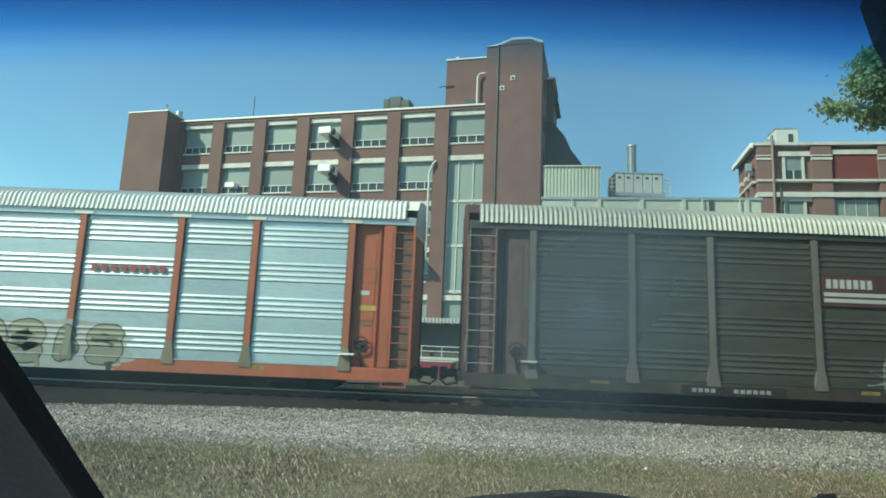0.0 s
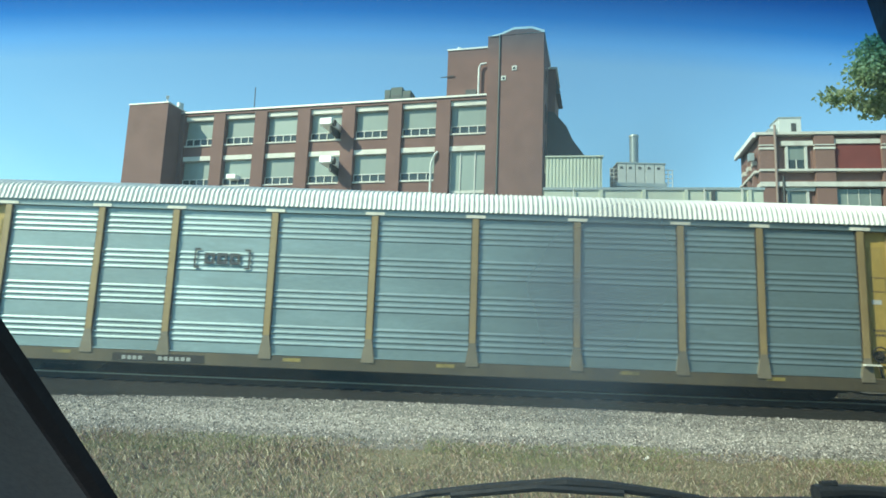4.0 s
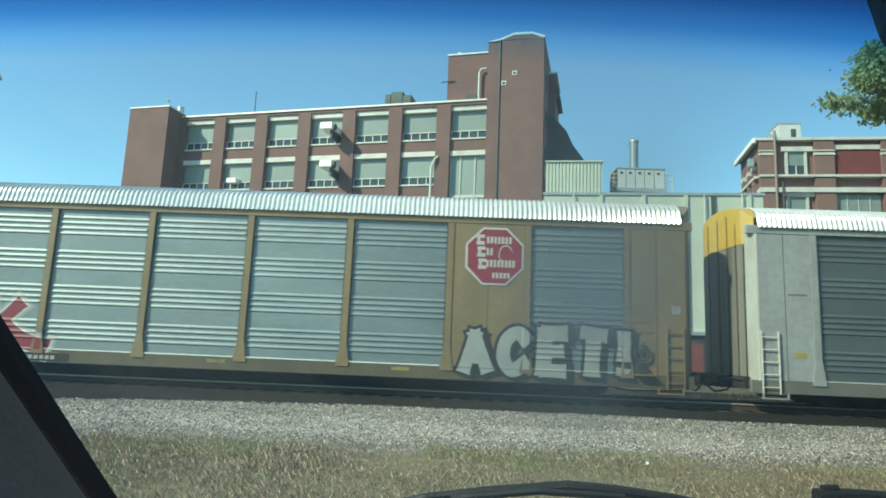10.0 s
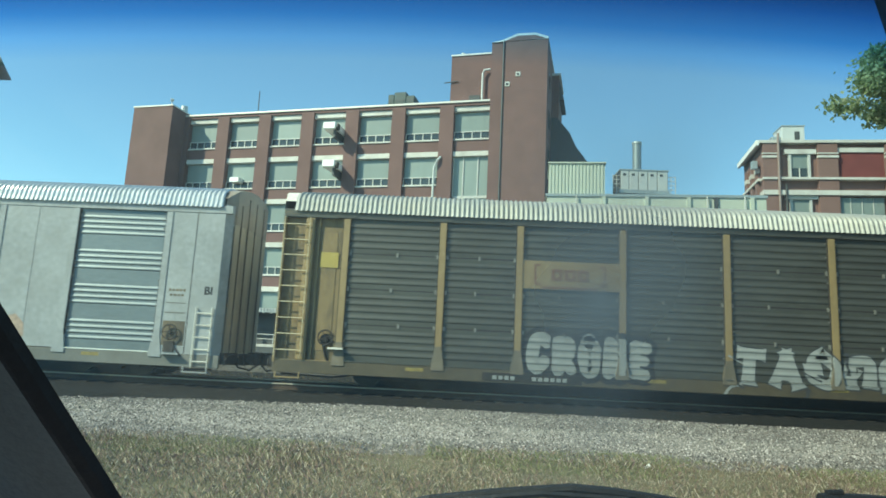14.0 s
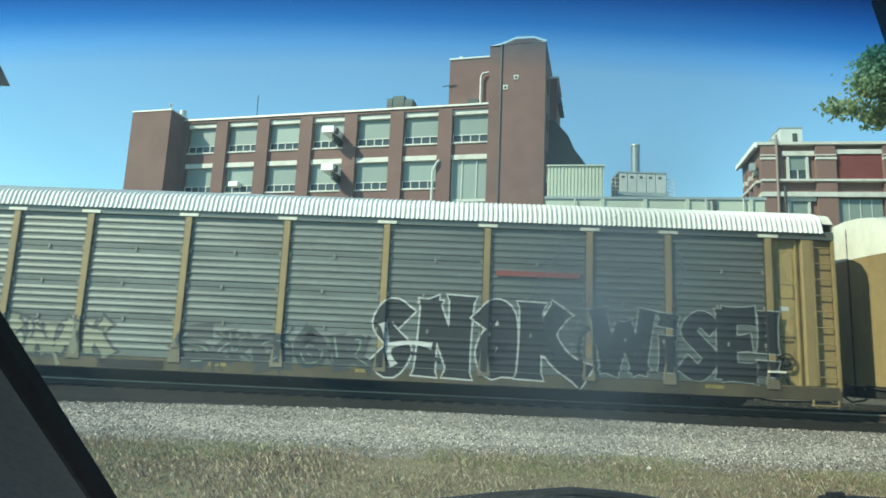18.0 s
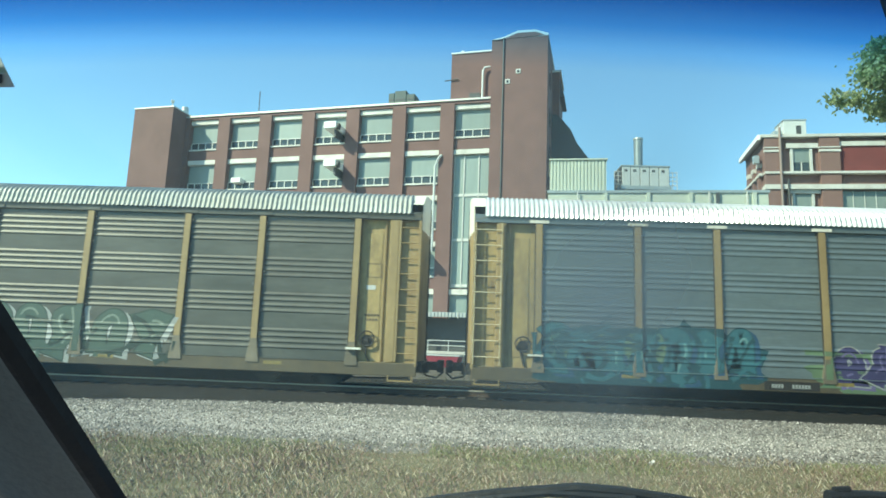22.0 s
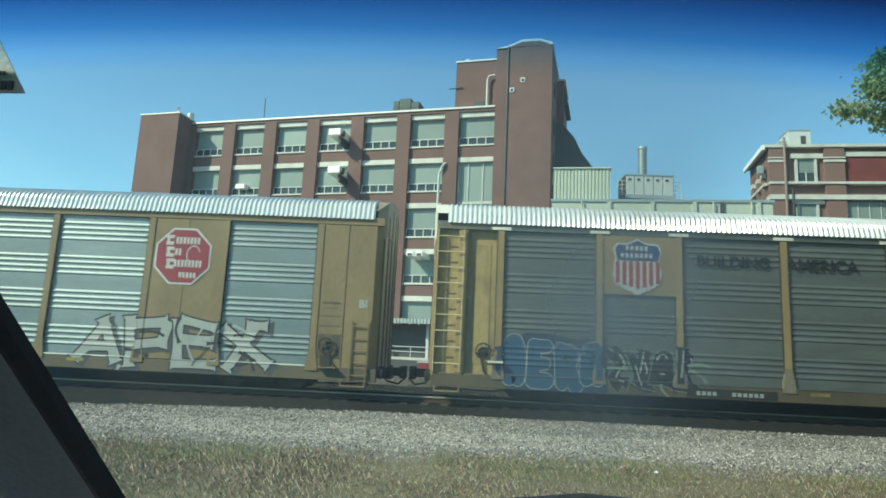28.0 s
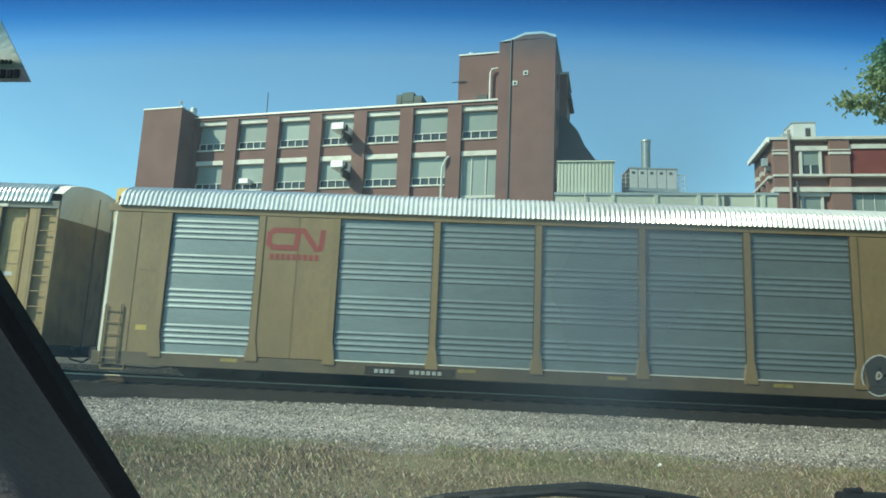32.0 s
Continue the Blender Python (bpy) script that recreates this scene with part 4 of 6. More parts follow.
            # slanted corner plates
            for sy in (-1, 1):
                bm = bmesh.new()
                x2 = b + s * 0.17
                vs = [[bm.verts.new((x, sy * y, z)) for x, y in ((b, W + 0.005), (x2, W - 0.22), (x2 - s * 0.04, W - 0.24), (b - s * 0.03, W - 0.03))] for z in (0.66, EAVE + (0.1 if sy else 0))]
                bm.faces.new(vs[0])
                bm.faces.new(vs[1][::-1])
                for q in range(4):
                    bm.faces.new((vs[0][q], vs[1][q], vs[1][(q + 1) % 4], vs[0][(q + 1) % 4]))
                part("corner_plate", bm, c.get("edge", fm) if s < 0 else c["frame"], car, "slanted corner plate of the wagon end")
            b = b + s * 0.17
            yb = -W + 0.23
        else:
            c1, c2 = a + s * 0.80, a + s * 1.05
            # recessed bay behind the ladder
            boxed("bay_wall", (min(a, b), max(a, b), -W + BAY_IN, -W + BAY_IN + 0.1, P0 - 0.1, EAVE), c.get("bay", im), car)
            boxed("bay_floor", (min(a, b), max(a, b), -W + 0.01, -W + BAY_IN, P0 - 0.06, P0 - 0.01), im, car)
            boxed("corner_post", (min(c1, c2), max(c1, c2), -W + 0.0, -W + BAY_IN - 0.001, P0 - 0.01, EAVE - 0.1), c.get("corner", fm) if s < 0 else fm, car, bevel=0.015)
            boxed("thin_post", (min(a + s * 0.66, a + s * 0.70), max(a + s * 0.66, a + s * 0.70), -W + BAY_IN * 0.55, -W + BAY_IN - 0.001, P0, EAVE - 0.15), fm, car)
            boxed("bay_door", (min(a + s * 0.16, a + s * 0.6), max(a + s * 0.16, a + s * 0.6), -W + BAY_IN - 0.012, -W + BAY_IN - 0.001, P0 + 0.25, EAVE - 0.55), c.get("bay", im), car, bevel=0.005)
            boxed("bay_soffit", (min(a, b), max(a, b), -W - 0.02, -W + BAY_IN - 0.001, EAVE - 0.1, EAVE - 0.005), im, car)
            if s < 0:                          # hooked rungs lap over the corner post
                rungs(car, c2 - s * 0.13, b - s * 0.04, -W - 0.05, 0.72, EAVE - 0.16, 9, c.get("ladder", fm), 0.008)
            else:
                rungs(car, c2 + s * 0.03, b - s * 0.04, -W + 0.02, 0.72, EAVE - 0.16, 9, fm, 0.03)
            lx = sorted((c2 + s * 0.005, b - s * 0.052))
            boxed("ladder_back", (lx[0], lx[1], -W + BAY_IN - 0.014, -W + BAY_IN - 0.001, P0 - 0.01, EAVE - 0.1), c.get("back", fm) if s > 0 else c.get("bay", im), car)
            bm = bmesh.new()
            x = a + s * 0.30
            tube(bm, [(x, -W + BAY_IN - 0.002, 1.25), (x, -W + 0.1, 1.25)], 0.15, 12)
            tube(bm, [(x, -W + BAY_IN - 0.002, 1.25), (x, -W + 0.04, 1.25)], 0.05, 8)
            tube(bm, [(x + 0.2 * math.cos(q * math.tau / 14), -W + 0.05, 1.3 + 0.2 * math.sin(q * math.tau / 14)) for q in range(15)], 0.02, 6)
            for q in range(4):
                tube(bm, [(x, -W + 0.05, 1.3), (x + 0.2 * math.cos(q * 1.571 + 0.4), -W + 0.05, 1.3 + 0.2 * math.sin(q * 1.571 + 0.4))], 0.012, 5)
            tube(bm, [(x - 0.05, -W + 0.08, 1.1), (x + 0.02, -W + 0.1, 0.8), (x + 0.12, -W + 0.12, 0.62)], 0.03, 6)
            bk = part("hand_brake", bm, M_TRUCK, car, "grimy hand brake wheel and bracket")
            boxed("brake_step", (min(x - s * 0.52, x - s * 0.12), max(x - s * 0.52, x - s * 0.12), -W - 0.14, -W - 0.026, 1.0, 1.05), F_PALE, bk)
            yb = -W + 0.05
        # bulged end doors with roof fascia
        bm = bmesh.new()
        rows = []
        for k in range(9):
            y = yb + (-2 * yb) * k / 8
            top = float(np.interp(y, [p[0] for p in ROOF_LINE], [p[1] for p in ROOF_LINE]))
            bulge = 0.13 * (1 - (y / W) ** 2)
            rows.append([(b + s * bulge, y, z) for z in (0.62, 1.2, 2.6, 4.0, min(4.3, top - 0.02))])
        sheet(bm, rows)
        dm = c.get("end", im) if s < 0 else c.get("end_right", c.get("end", im))
        dr = part("end_door", bm, dm, car, "bulged steel end door")
        bm = bmesh.new()
        rows = []
        for k in range(13):
            y = -W + 0.02 + (2 * W - 0.04) * k / 12
            top = float(np.interp(y, [p[0] for p in ROOF_LINE], [p[1] for p in ROOF_LINE]))
            bulge = 0.13 * (1 - (y / W) ** 2) + 0.012 - max(0, abs(y) - W + 0.22) * (1.0 if c["ends"] == "flush" else 0)
            rows.append([(b + s * bulge, y, 4.3), (b + s * bulge, y, top), (s * (HALF - 0.3), y, top + 0.005)])
        sheet(bm, rows)
        part("end_fascia", bm, c.get("cap", fm) if s < 0 else c.get("cap_right", im), car, "curved end cap under the roof")
        bm = bmesh.new()
        for y in ((-1.05, -0.6, -0.02, 0.75) if c["ends"] == "flush" else (-0.02, 0.75)):
            bulge = 0.13 * (1 - (y / W) ** 2)
            box(bm, min(b + s * bulge, b + s * (bulge + 0.028)), max(b + s * bulge, b + s * (bulge + 0.028)), y - 0.011, y + 0.011, 0.7, 5.2 if abs(y) < 1 else 4.9)
        part("door_seam", bm, M_BLACK, dr)
        if c["ends"] != "flush":
            boxed("corner_edge", (min(b, b - s * 0.05), max(b, b - s * 0.05), -W - 0.01, -W + 0.1, 0.6, EAVE), c.get("edge", fm), car)
        boxed("end_sill", (min(b, b + s * 0.12), max(b, b + s * 0.12), -W + 0.15, W - 0.15, 0.45, 0.75), M_BLACK, car)
        bm = bmesh.new()
        tube(bm, [(b + s * 0.14, -W + 0.12, 0.42), (b + s * 0.16, -W + 0.16, 0.66), (b + s * 0.18, -0.5, 0.70), (b + s * 0.3, -0.1, 0.66)], 0.02, 6)
        tube(bm, [(b - s * 0.2, -W + 0.2, 0.30), (b - s * 1.6, -W + 0.25, 0.26), (b - s * 2.2, -W + 0.3, 0.34)], 0.025, 6)
        part("uncoupling_lever", bm, M_TRUCK, car)
        # coupler and hose
        bm = bmesh.new()
        box(bm, min(b, b + s * 0.68), max(b, b + s * 0.68), -0.12, 0.12, 0.48, 0.72, bevel=0.02)
        box(bm, min(b + s * 0.5, b + s * 0.7), max(b + s * 0.5, b + s * 0.7), -0.17, 0.17, 0.42, 0.78, bevel=0.03)
        part("coupler", bm, M_TRUCK, car)
        bm = bmesh.new()
        tube(bm, [(b, -0.5, 0.6), (b + s * 0.2, -0.5, 0.35), (b + s * 0.5, -0.4, 0.28), (b + s * 0.69, -0.3, 0.45)], 0.03, 6)
        part("air_hose", bm, M_BLACK, car)
        b = HALF * s - (s * 0.2 if c["ends"] == "flush" else 0)
        boxed("step", (min(b - s * 0.1, b - s * 0.75), max(b - s * 0.1, b - s * 0.75), -W - 0.02, -W + 0.15, 0.20, 0.23), c.get("step", fm), car)
        boxed("step_hanger", (b - s * 0.1 - 0.015, b - s * 0.1 + 0.015, -W - 0.02, -W + 0.02, 0.20, 0.36), fm, car)
        boxed("step_hanger", (b - s * 0.74 - 0.015, b - s * 0.74 + 0.015, -W - 0.02, -W + 0.02, 0.20, 0.36), fm, car)
        add_truck(car, s * (HALF - 3.3))
    return car


def steel(name, col, amt=0.4, rough=0.6, metal=0.0, st=RUST, patch=0.7, each=0.0, grain=(1, 1, 0.45)):
    return mat(name, col, rough, metal, var=0.16, scale=1.0, fine=14, bump=0.08, stain=st, stain_amt=amt, stain_scale=patch, stretch=grain, per_object=each)


F_YEL = steel("aged yellow paint", (0.30, 0.215, 0.10), 0.55, st=(0.19, 0.125, 0.06))
F_OCHRE = steel("ochre paint", (0.205, 0.147, 0.074), 0.5, st=(0.125, 0.088, 0.048))
F_ORANGE = steel("orange paint", (0.36, 0.095, 0.045), 0.35)
S_BROWN = steel("grimy brown sill", (0.045, 0.036, 0.027), 0.8, st=(0.10, 0.08, 0.035), patch=1.4)
B_BROWN = steel("faded brown bay paint", (0.15, 0.095, 0.085), 0.7, st=(0.065, 0.04, 0.036), patch=2.0)
F_BROWN = steel("dark brown paint", (0.068, 0.032, 0.03), 0.4)
F_GREY = mat("light grey paint", (0.335, 0.355, 0.36), 0.5, var=0.2, scale=0.5, fine=9, bump=0.1, stain=(0.24, 0.245, 0.235), stain_amt=0.55, stain_scale=0.9)
S_YEL = steel("grimy yellow sill", (0.10, 0.078, 0.046), 0.85, st=(0.05, 0.043, 0.032))
S_GRIMY = steel("greasy stained paint", (0.16, 0.12, 0.07), 0.9, st=(0.03, 0.027, 0.022))
S_GREY = steel("grimy grey sill", (0.165, 0.165, 0.15), 0.7, st=(0.11, 0.105, 0.088))
S_OCHRE = steel("grimy ochre sill", (0.105, 0.08, 0.05), 0.8, st=(0.055, 0.046, 0.035))
F_POSTGREY = steel("brownish grey post paint", (0.165, 0.15, 0.142), 0.6, st=(0.11, 0.085, 0.078))
F_POSTPALE = steel("pale grey ladder paint", (0.30, 0.28, 0.275), 0.5, st=(0.16, 0.13, 0.12))
F_PALE = steel("pale end paint", (0.72, 0.70, 0.62), 0.35, st=(0.3, 0.27, 0.2))
# left corner plates only: the sun's brightness is put into their colour
F_LITCORNER = steel("sunlit blue-white corner paint", (0.38, 0.42, 0.40), 0.6, st=(0.26, 0.2, 0.14))
F_BRIGHTYEL = steel("bright yellow end paint", (0.55, 0.36, 0.04), 0.35, st=(0.5, 0.45, 0.36))
# frame yellow with sunlight put into the colour, for one wagon's corner and bays
F_SUNYEL = steel("sunlit warm yellow paint", (0.42, 0.29, 0.08), 0.4, st=(0.3, 0.21, 0.08))
F_CAPYEL = steel("weathered yellow end cap", (0.47, 0.34, 0.10), 0.4, st=(0.3, 0.24, 0.13))
F_CREAM = steel("sun-bleached cream ladder paint", (0.58, 0.50, 0.33), 0.4, st=(0.35, 0.24, 0.12))
F_DIRT = steel("dirt-caked post foot", (0.19, 0.16, 0.115), 0.7, st=(0.10, 0.085, 0.06))
F_MAROON = steel("brown-red ladder backing", (0.15, 0.075, 0.05), 0.4, st=GRIME)
E_BROWN = steel("rust-stained grey end cap", (0.27, 0.24, 0.20), 0.6, st=(0.2, 0.11, 0.06))
E_DARK = steel("streaked end door steel", (0.21, 0.195, 0.165), 0.75, st=(0.085, 0.08, 0.07), patch=1.6, grain=(1.6, 1.6, 0.12))
# right end doors: real streaks, base colour raised for light bounced between wagons
E_TANLIFT = steel("streaked tan end door lifted for bounced light", (0.40, 0.36, 0.285), 0.85, st=(0.15, 0.14, 0.115), patch=1.4, grain=(1.5, 1.5, 0.14))
E_OCHRE = steel("grimy ochre door", (0.22, 0.155, 0.07), 0.7, st=GRIME, patch=2.2)
B_YEL = steel("peeling yellow bay paint", (0.36, 0.265, 0.115), 0.8, st=(0.15, 0.105, 0.055), patch=2.0)
N_LIGHT = steel("bright galvanised panel", (0.20, 0.245, 0.258), 0.5, 0.54, 0.58, st=(0.168, 0.2, 0.203), patch=1.6, each=0.09, grain=(0.4, 1, 1.9))
N_MID = steel("grey galvanised panel", (0.147, 0.16, 0.154), 0.6, 0.54, 0.45, st=(0.108, 0.112, 0.102), patch=1.6, each=0.09, grain=(0.4, 1, 1.9))
N_CYAN = steel("bright bluish galvanised panel", (0.235, 0.31, 0.33), 0.5, 0.52, 0.58, st=(0.2, 0.255, 0.265), patch=1.6, each=0.09, grain=(0.4, 1, 1.9))
N_CLEAN = steel("clean grey-blue panel", (0.178, 0.215, 0.233), 0.5, 0.54, 0.58, st=(0.15, 0.18, 0.19), patch=1.6, each=0.09, grain=(0.4, 1, 1.9))
N_DARK = steel("dirty brown-grey panel", (0.088, 0.088, 0.076), 0.6, 0.5, 0.32, st=(0.052, 0.049, 0.04), patch=1.6, each=0.09, grain=(0.4, 1, 1.9))
N_BRIGHT = steel("bright clean silver panel", (0.40, 0.47, 0.495), 0.2, 0.45, 0.7, st=(0.38, 0.43, 0.44), patch=1.6, each=0.09, grain=(0.4, 1, 1.9))

CARS = []


def wagon(label, **c):
    car = autorack(label, c)
    CARS.append(car)
    return car


YEL = dict(ladder=F_CREAM, cap_right=F_PALE, frame=F_YEL, sill=S_YEL, inner=E_OCHRE, bay=B_YEL, roof="white", ends="ladder", posts="flared", sign="none", panel=N_LIGHT, cap=F_PALE, end=F_YEL, end_right=E_OCHRE)
FLUSH = dict(cap_right=E_BROWN, end_right=E_TANLIFT, frame=F_OCHRE, sill=S_OCHRE, inner=F_OCHRE, roof="new", ends="flush", posts="flared", sign="solid", panel=N_LIGHT, end=E_DARK, edge=F_LITCORNER, cap=F_CAPYEL)

a = wagon("car-carrier wagon with orange frame and silver corrugated sides", **{**YEL, "frame": F_ORANGE, "sill": F_ORANGE, "inner": F_ORANGE, "bay": F_ORANGE, "end": F_ORANGE, "end_right": F_ORANGE, "ladder": F_ORANGE, "back": F_MAROON, "panel": N_BRIGHT})
b = wagon("dark weathered brown car-carrier wagon with grey posts", **{**YEL, "ribs": "bands", "ladder": F_POSTPALE, "cap_right": E_BROWN, "frame": F_BROWN, "sill": S_BROWN, "inner": F_BROWN, "bay": B_BROWN, "foot": F_POSTGREY, "end": F_BROWN, "end_right": F_BROWN, "roof": "old", "post": F_POSTGREY, "panel": N_DARK, "cap": F_BROWN})
c_ = wagon("car-carrier wagon with yellow frame and bright silver sides", **{**YEL, "panel": N_CYAN, "corner": F_SUNYEL, "bay": F_SUNYEL})
d = wagon("ochre car-carrier wagon with bracket emblem and large graffiti", **{**FLUSH})
e = wagon("ochre car-carrier wagon with red octagon emblems and graffiti", **FLUSH)
f = wagon("light grey car-carrier wagon with corrugated silver sides", **{**FLUSH, "panel": N_CLEAN, "frame": F_GREY, "sill": S_GREY, "inner": F_GREY, "end": E_DARK, "posts": "flared", "cap": F_BRIGHTYEL, "edge": F_LITCORNER, "ladder": F_PALE})
g = wagon("yellow-framed car-carrier wagon with dirty dark sides and white graffiti", **{**YEL, "ribs": "seams", "bay": E_OCHRE, "panel": N_DARK, "roof": "old"})
h = wagon("yellow-framed car-carrier wagon with grey sides and big dark graffiti", **{**YEL, "ribs": "seams", "panel": N_MID})
i_ = wagon("yellow-framed car-carrier wagon with brownish sides and green graffiti", **{**YEL, "panel": N_DARK, "roof": "old"})
j = wagon("yellow-framed car-carrier wagon with silver sides and colourful graffiti", **{**YEL, "panel": N_LIGHT, "roof": "new"})
k_ = wagon("ochre car-carrier wagon with octagon emblems and yellow graffiti", **FLUSH)
l_ = wagon("yellow-framed car-carrier wagon with striped shield emblem and blue graffiti", **{**YEL, "panel": N_MID, "sign": "upper", "roof": "new"})
m_ = wagon("ochre car-carrier wagon with red rounded emblem and silver sides", **FLUSH)

# emblems, numbers and graffiti; wagon numbers are plain bars
bars(a, 5.6, 3.0, 8, 2.15, 0.2, K_PINK, y=-W + 0.002, label="faded red lettering bars")
graffiti(a, "8969", 3.5, 0.445, 4.4, 1.25, K_OLIVE, K_BLACK, seed=1, stroke=0.40, edge=0.035, wild=0.8, rounded=True, cloud=K_SILVER, flicks=6)
boxed("emblem_field", (-4.0, -1.45, -W - 0.004, -W + 0.002, 2.8, 3.65), F_BROWN, b, "brown emblem panel")
bars(b, -3.25, 3.27, 7, 1.25, 0.24, K_WHITE, y=-W - 0.01)
for z in (2.9, 3.06):
    boxed("emblem_stripe", (-3.95, -1.85, -W - 0.012, -W - 0.006, z, z + 0.1), K_WHITE, b)
bm = bmesh.new()
for q in range(9):
    an = radians(200 - q * 28)
    an2 = radians(200 - (q + 1) * 28)
    prism(bm, [(-1.75 + 0.3 * math.cos(an), 3.28 + 0.28 * math.sin(an)), (-1.75 + 0.3 * math.cos(an2), 3.28 + 0.28 * math.sin(an2)), (-1.75 + 0.17 * math.cos(an2), 3.28 + 0.16 * math.sin(an2)), (-1.75 + 0.17 * math.cos(an), 3.28 + 0.16 * math.sin(an))], -W - 0.014, -W - 0.008)
part("emblem_ring", bm, K_WHITE, b)
boxed("emblem_field", (9.15, 11.5, -W - 0.004, -W + 0.002, 2.7, 3.6), F_BROWN, b, "brown emblem panel")
for z in (2.98, 3.1):
    boxed("emblem_stripe", (9.6, 11.0, -W - 0.012, -W - 0.006, z, z + 0.07), K_WHITE, b)
bm = bmesh.new()
octagon(bm, 11.15, 3.15, 0.32, -W - 0.014, -W - 0.008)
part("emblem_disc", bm, K_WHITE, b)
bm = bmesh.new()
octagon(bm, 11.12, 3.15, 0.15, -W - 0.018, -W - 0.013)
part("emblem_core", bm, F_BROWN, b)
graffiti(b, "15243", 0.0, 0.62, 5.0, 1.05, N_MID, K_SILVER, seed=3, stroke=0.2, edge=0.03, wild=1.8, flicks=40, shine=K_SILVER)
graffiti(b, "1414", 5.75, 0.86, 2.4, 0.85, N_MID, K_CYANPALE, seed=4, stroke=0.16, edge=0.02, rounded=True)
for car, x, w, mt_ in ((b, -6.4, 2.5, K_WHITE), (c_, -7.0, 2.3, K_WHITE), (d, -4.5, 2.1, K_SILVER), (e, -4.5, 2.3, K_WHITE), (f, -5.2, 1.9, K_DKGREY), (g, -6.5, 2.4, K_SILVER), (h, -5.3, 1.6, K_BLACK), (i_, -6.7, 2.3, K_WHITE), (j, -5.1, 1.2, K_WHITE), (k_, -4.6, 2.2, K_DKGREY), (l_, -5.6, 2.1, K_SILVER), (m_, -4.7, 2.2, K_WHITE)):
    boxed("number_panel", (x - w / 2 - 0.1, x + w / 2 + 0.1, -W - 0.008, -W - 0.003, 0.38, 0.60), M_BLACK, car, "black number panel")
    mt = K_SILVER if mt_ is K_WHITE else mt_
    bars(car, x - w * 0.3, 0.43, 4, w * 0.26, 0.1, mt, y=-W - 0.012, name="number_bars")
    bars(car, x + w * 0.2, 0.43, 6, w * 0.4, 0.1, mt, y=-W - 0.012, name="number_bars")
sign_brackets(c_, -5.52, 2.95, 1.55, 0.55, K_DKGREY, y=-W + 0.002)
sign_brackets(d, -7.9, 3.1, 1.65, 0.6, K_BLACK, y=-W - 0.013)
for x in (-8.5, -8.3, -7.4, -7.2):
    boxed("emblem_dot", (x, x + 0.08, -W - 0.016, -W - 0.008, 2.92, 3.0), K_BLACK, d)
graffiti(d, "91493", -9.2, 0.445, 5.6, 1.55, K_DKGREY, K_OFFWHITE, seed=5, stroke=0.25, edge=0.055, wild=0.9, rounded=True, flicks=14, drop=K_SILVER, halo=K_SILVER, widths=[1.1, 0.8, 1.2, 1.0, 1.3])
graffiti(d, "53871425", 0.75, 0.445, 11.4, 1.5, K_CYAN, K_DKTEAL, seed=6, stroke=0.32, edge=0.042, wild=1.3, shine=K_CYANPALE, flicks=34, drop=K_CYANDIM, widths=[0.8, 1.6, 0.9, 1.0, 1.2, 1.1, 1.3, 0.9])
graffiti(d, "413", 8.1, 0.85, 1.3, 0.7, K_DKGREY, K_DKGREY, seed=7, stroke=0.1, edge=0.018, wild=2.5, flicks=7)
graffiti(d, "1243", -12.1, 1.35, 0.62, 0.35, K_WHITE, K_TEAL, seed=8, stroke=0.16, edge=0.01, wild=0.5)
sign_octagon(e, -7.92, 3.7, 0.85)
sign_octagon(e, 8.1, 3.67, 0.85)
graffiti(e, "ManIk", -7.2, 0.445, 6.6, 1.62, K_CRIMSON, K_WHITE, seed=9, stroke=0.25, edge=0.055, wild=0.45, halo=K_SILVER, widths=[1.35, 1.0, 1.05, 0.7, 1.7])
graffiti(e, "ACET!", 9.5, 0.445, 4.7, 1.45, K_SILVER, K_BLACK, seed=10, stroke=0.27, edge=0.08, wild=0.35, drop=K_BLACK)
lettering("stencil", "BI", f, 12.94, 2.3, 0.3, K_BLACK, fat=0.01, label="stencilled letters BI")
for car in (d, e, k_):
    lettering("stencil", "BI", car, 12.94, 2.3, 0.3, K_SILVER, fat=0.01, y=-W - 0.008, label="stencilled letters BI")
bm = bmesh.new()
prism(bm, [(7.2, 0.9), (7.35, 1.45), (7.7, 1.55), (7.95, 1.3), (8.0, 0.95), (7.7, 0.86)], -W - 0.009, -W - 0.006)
part("rust_patch", bm, mat("bare rusted paint", (0.42, 0.31, 0.24), 0.8, var=0.4, scale=6), f, "rusty worn patch on the grey plate")
boxed("emblem_field", (-6.8, -4.24, -W - 0.003, -W + 0.003, 2.86, 3.62), F_YEL, g, "yellow emblem plate")
sign_brackets(g, -5.55, 2.98, 1.9, 0.55, K_BROWN, y=-W - 0.006)
boxed("emblem_stripe", (-6.3, -4.8, -W - 0.008, -W - 0.004, 2.88, 2.94), K_BROWN, g)
graffiti(g, "CRONE", -5.0, 0.58, 3.3, 1.15, K_SILVER, K_BLACK, seed=11, stroke=0.27, edge=0.06, wild=1.2, rounded=True, halo=K_BLACK)
graffiti(g, "TA4817", 1.5, 0.5, 5.6, 1.15, K_SILVER, K_DKGREY, seed=12, stroke=0.27, edge=0.035, wild=0.9, flicks=8)
boxed("placard", (-12.35, -11.85, -W + BAY_IN - 0.025, -W + BAY_IN - 0.013, 3.2, 3.62), K_YEL, g, "yellow placard with lettering bars")
graffiti(h, "6876", -10.6, 0.5, 2.0, 1.2, K_BLACK, K_SILVER, seed=13, stroke=0.36, edge=0.03, rounded=True, wild=0.8)
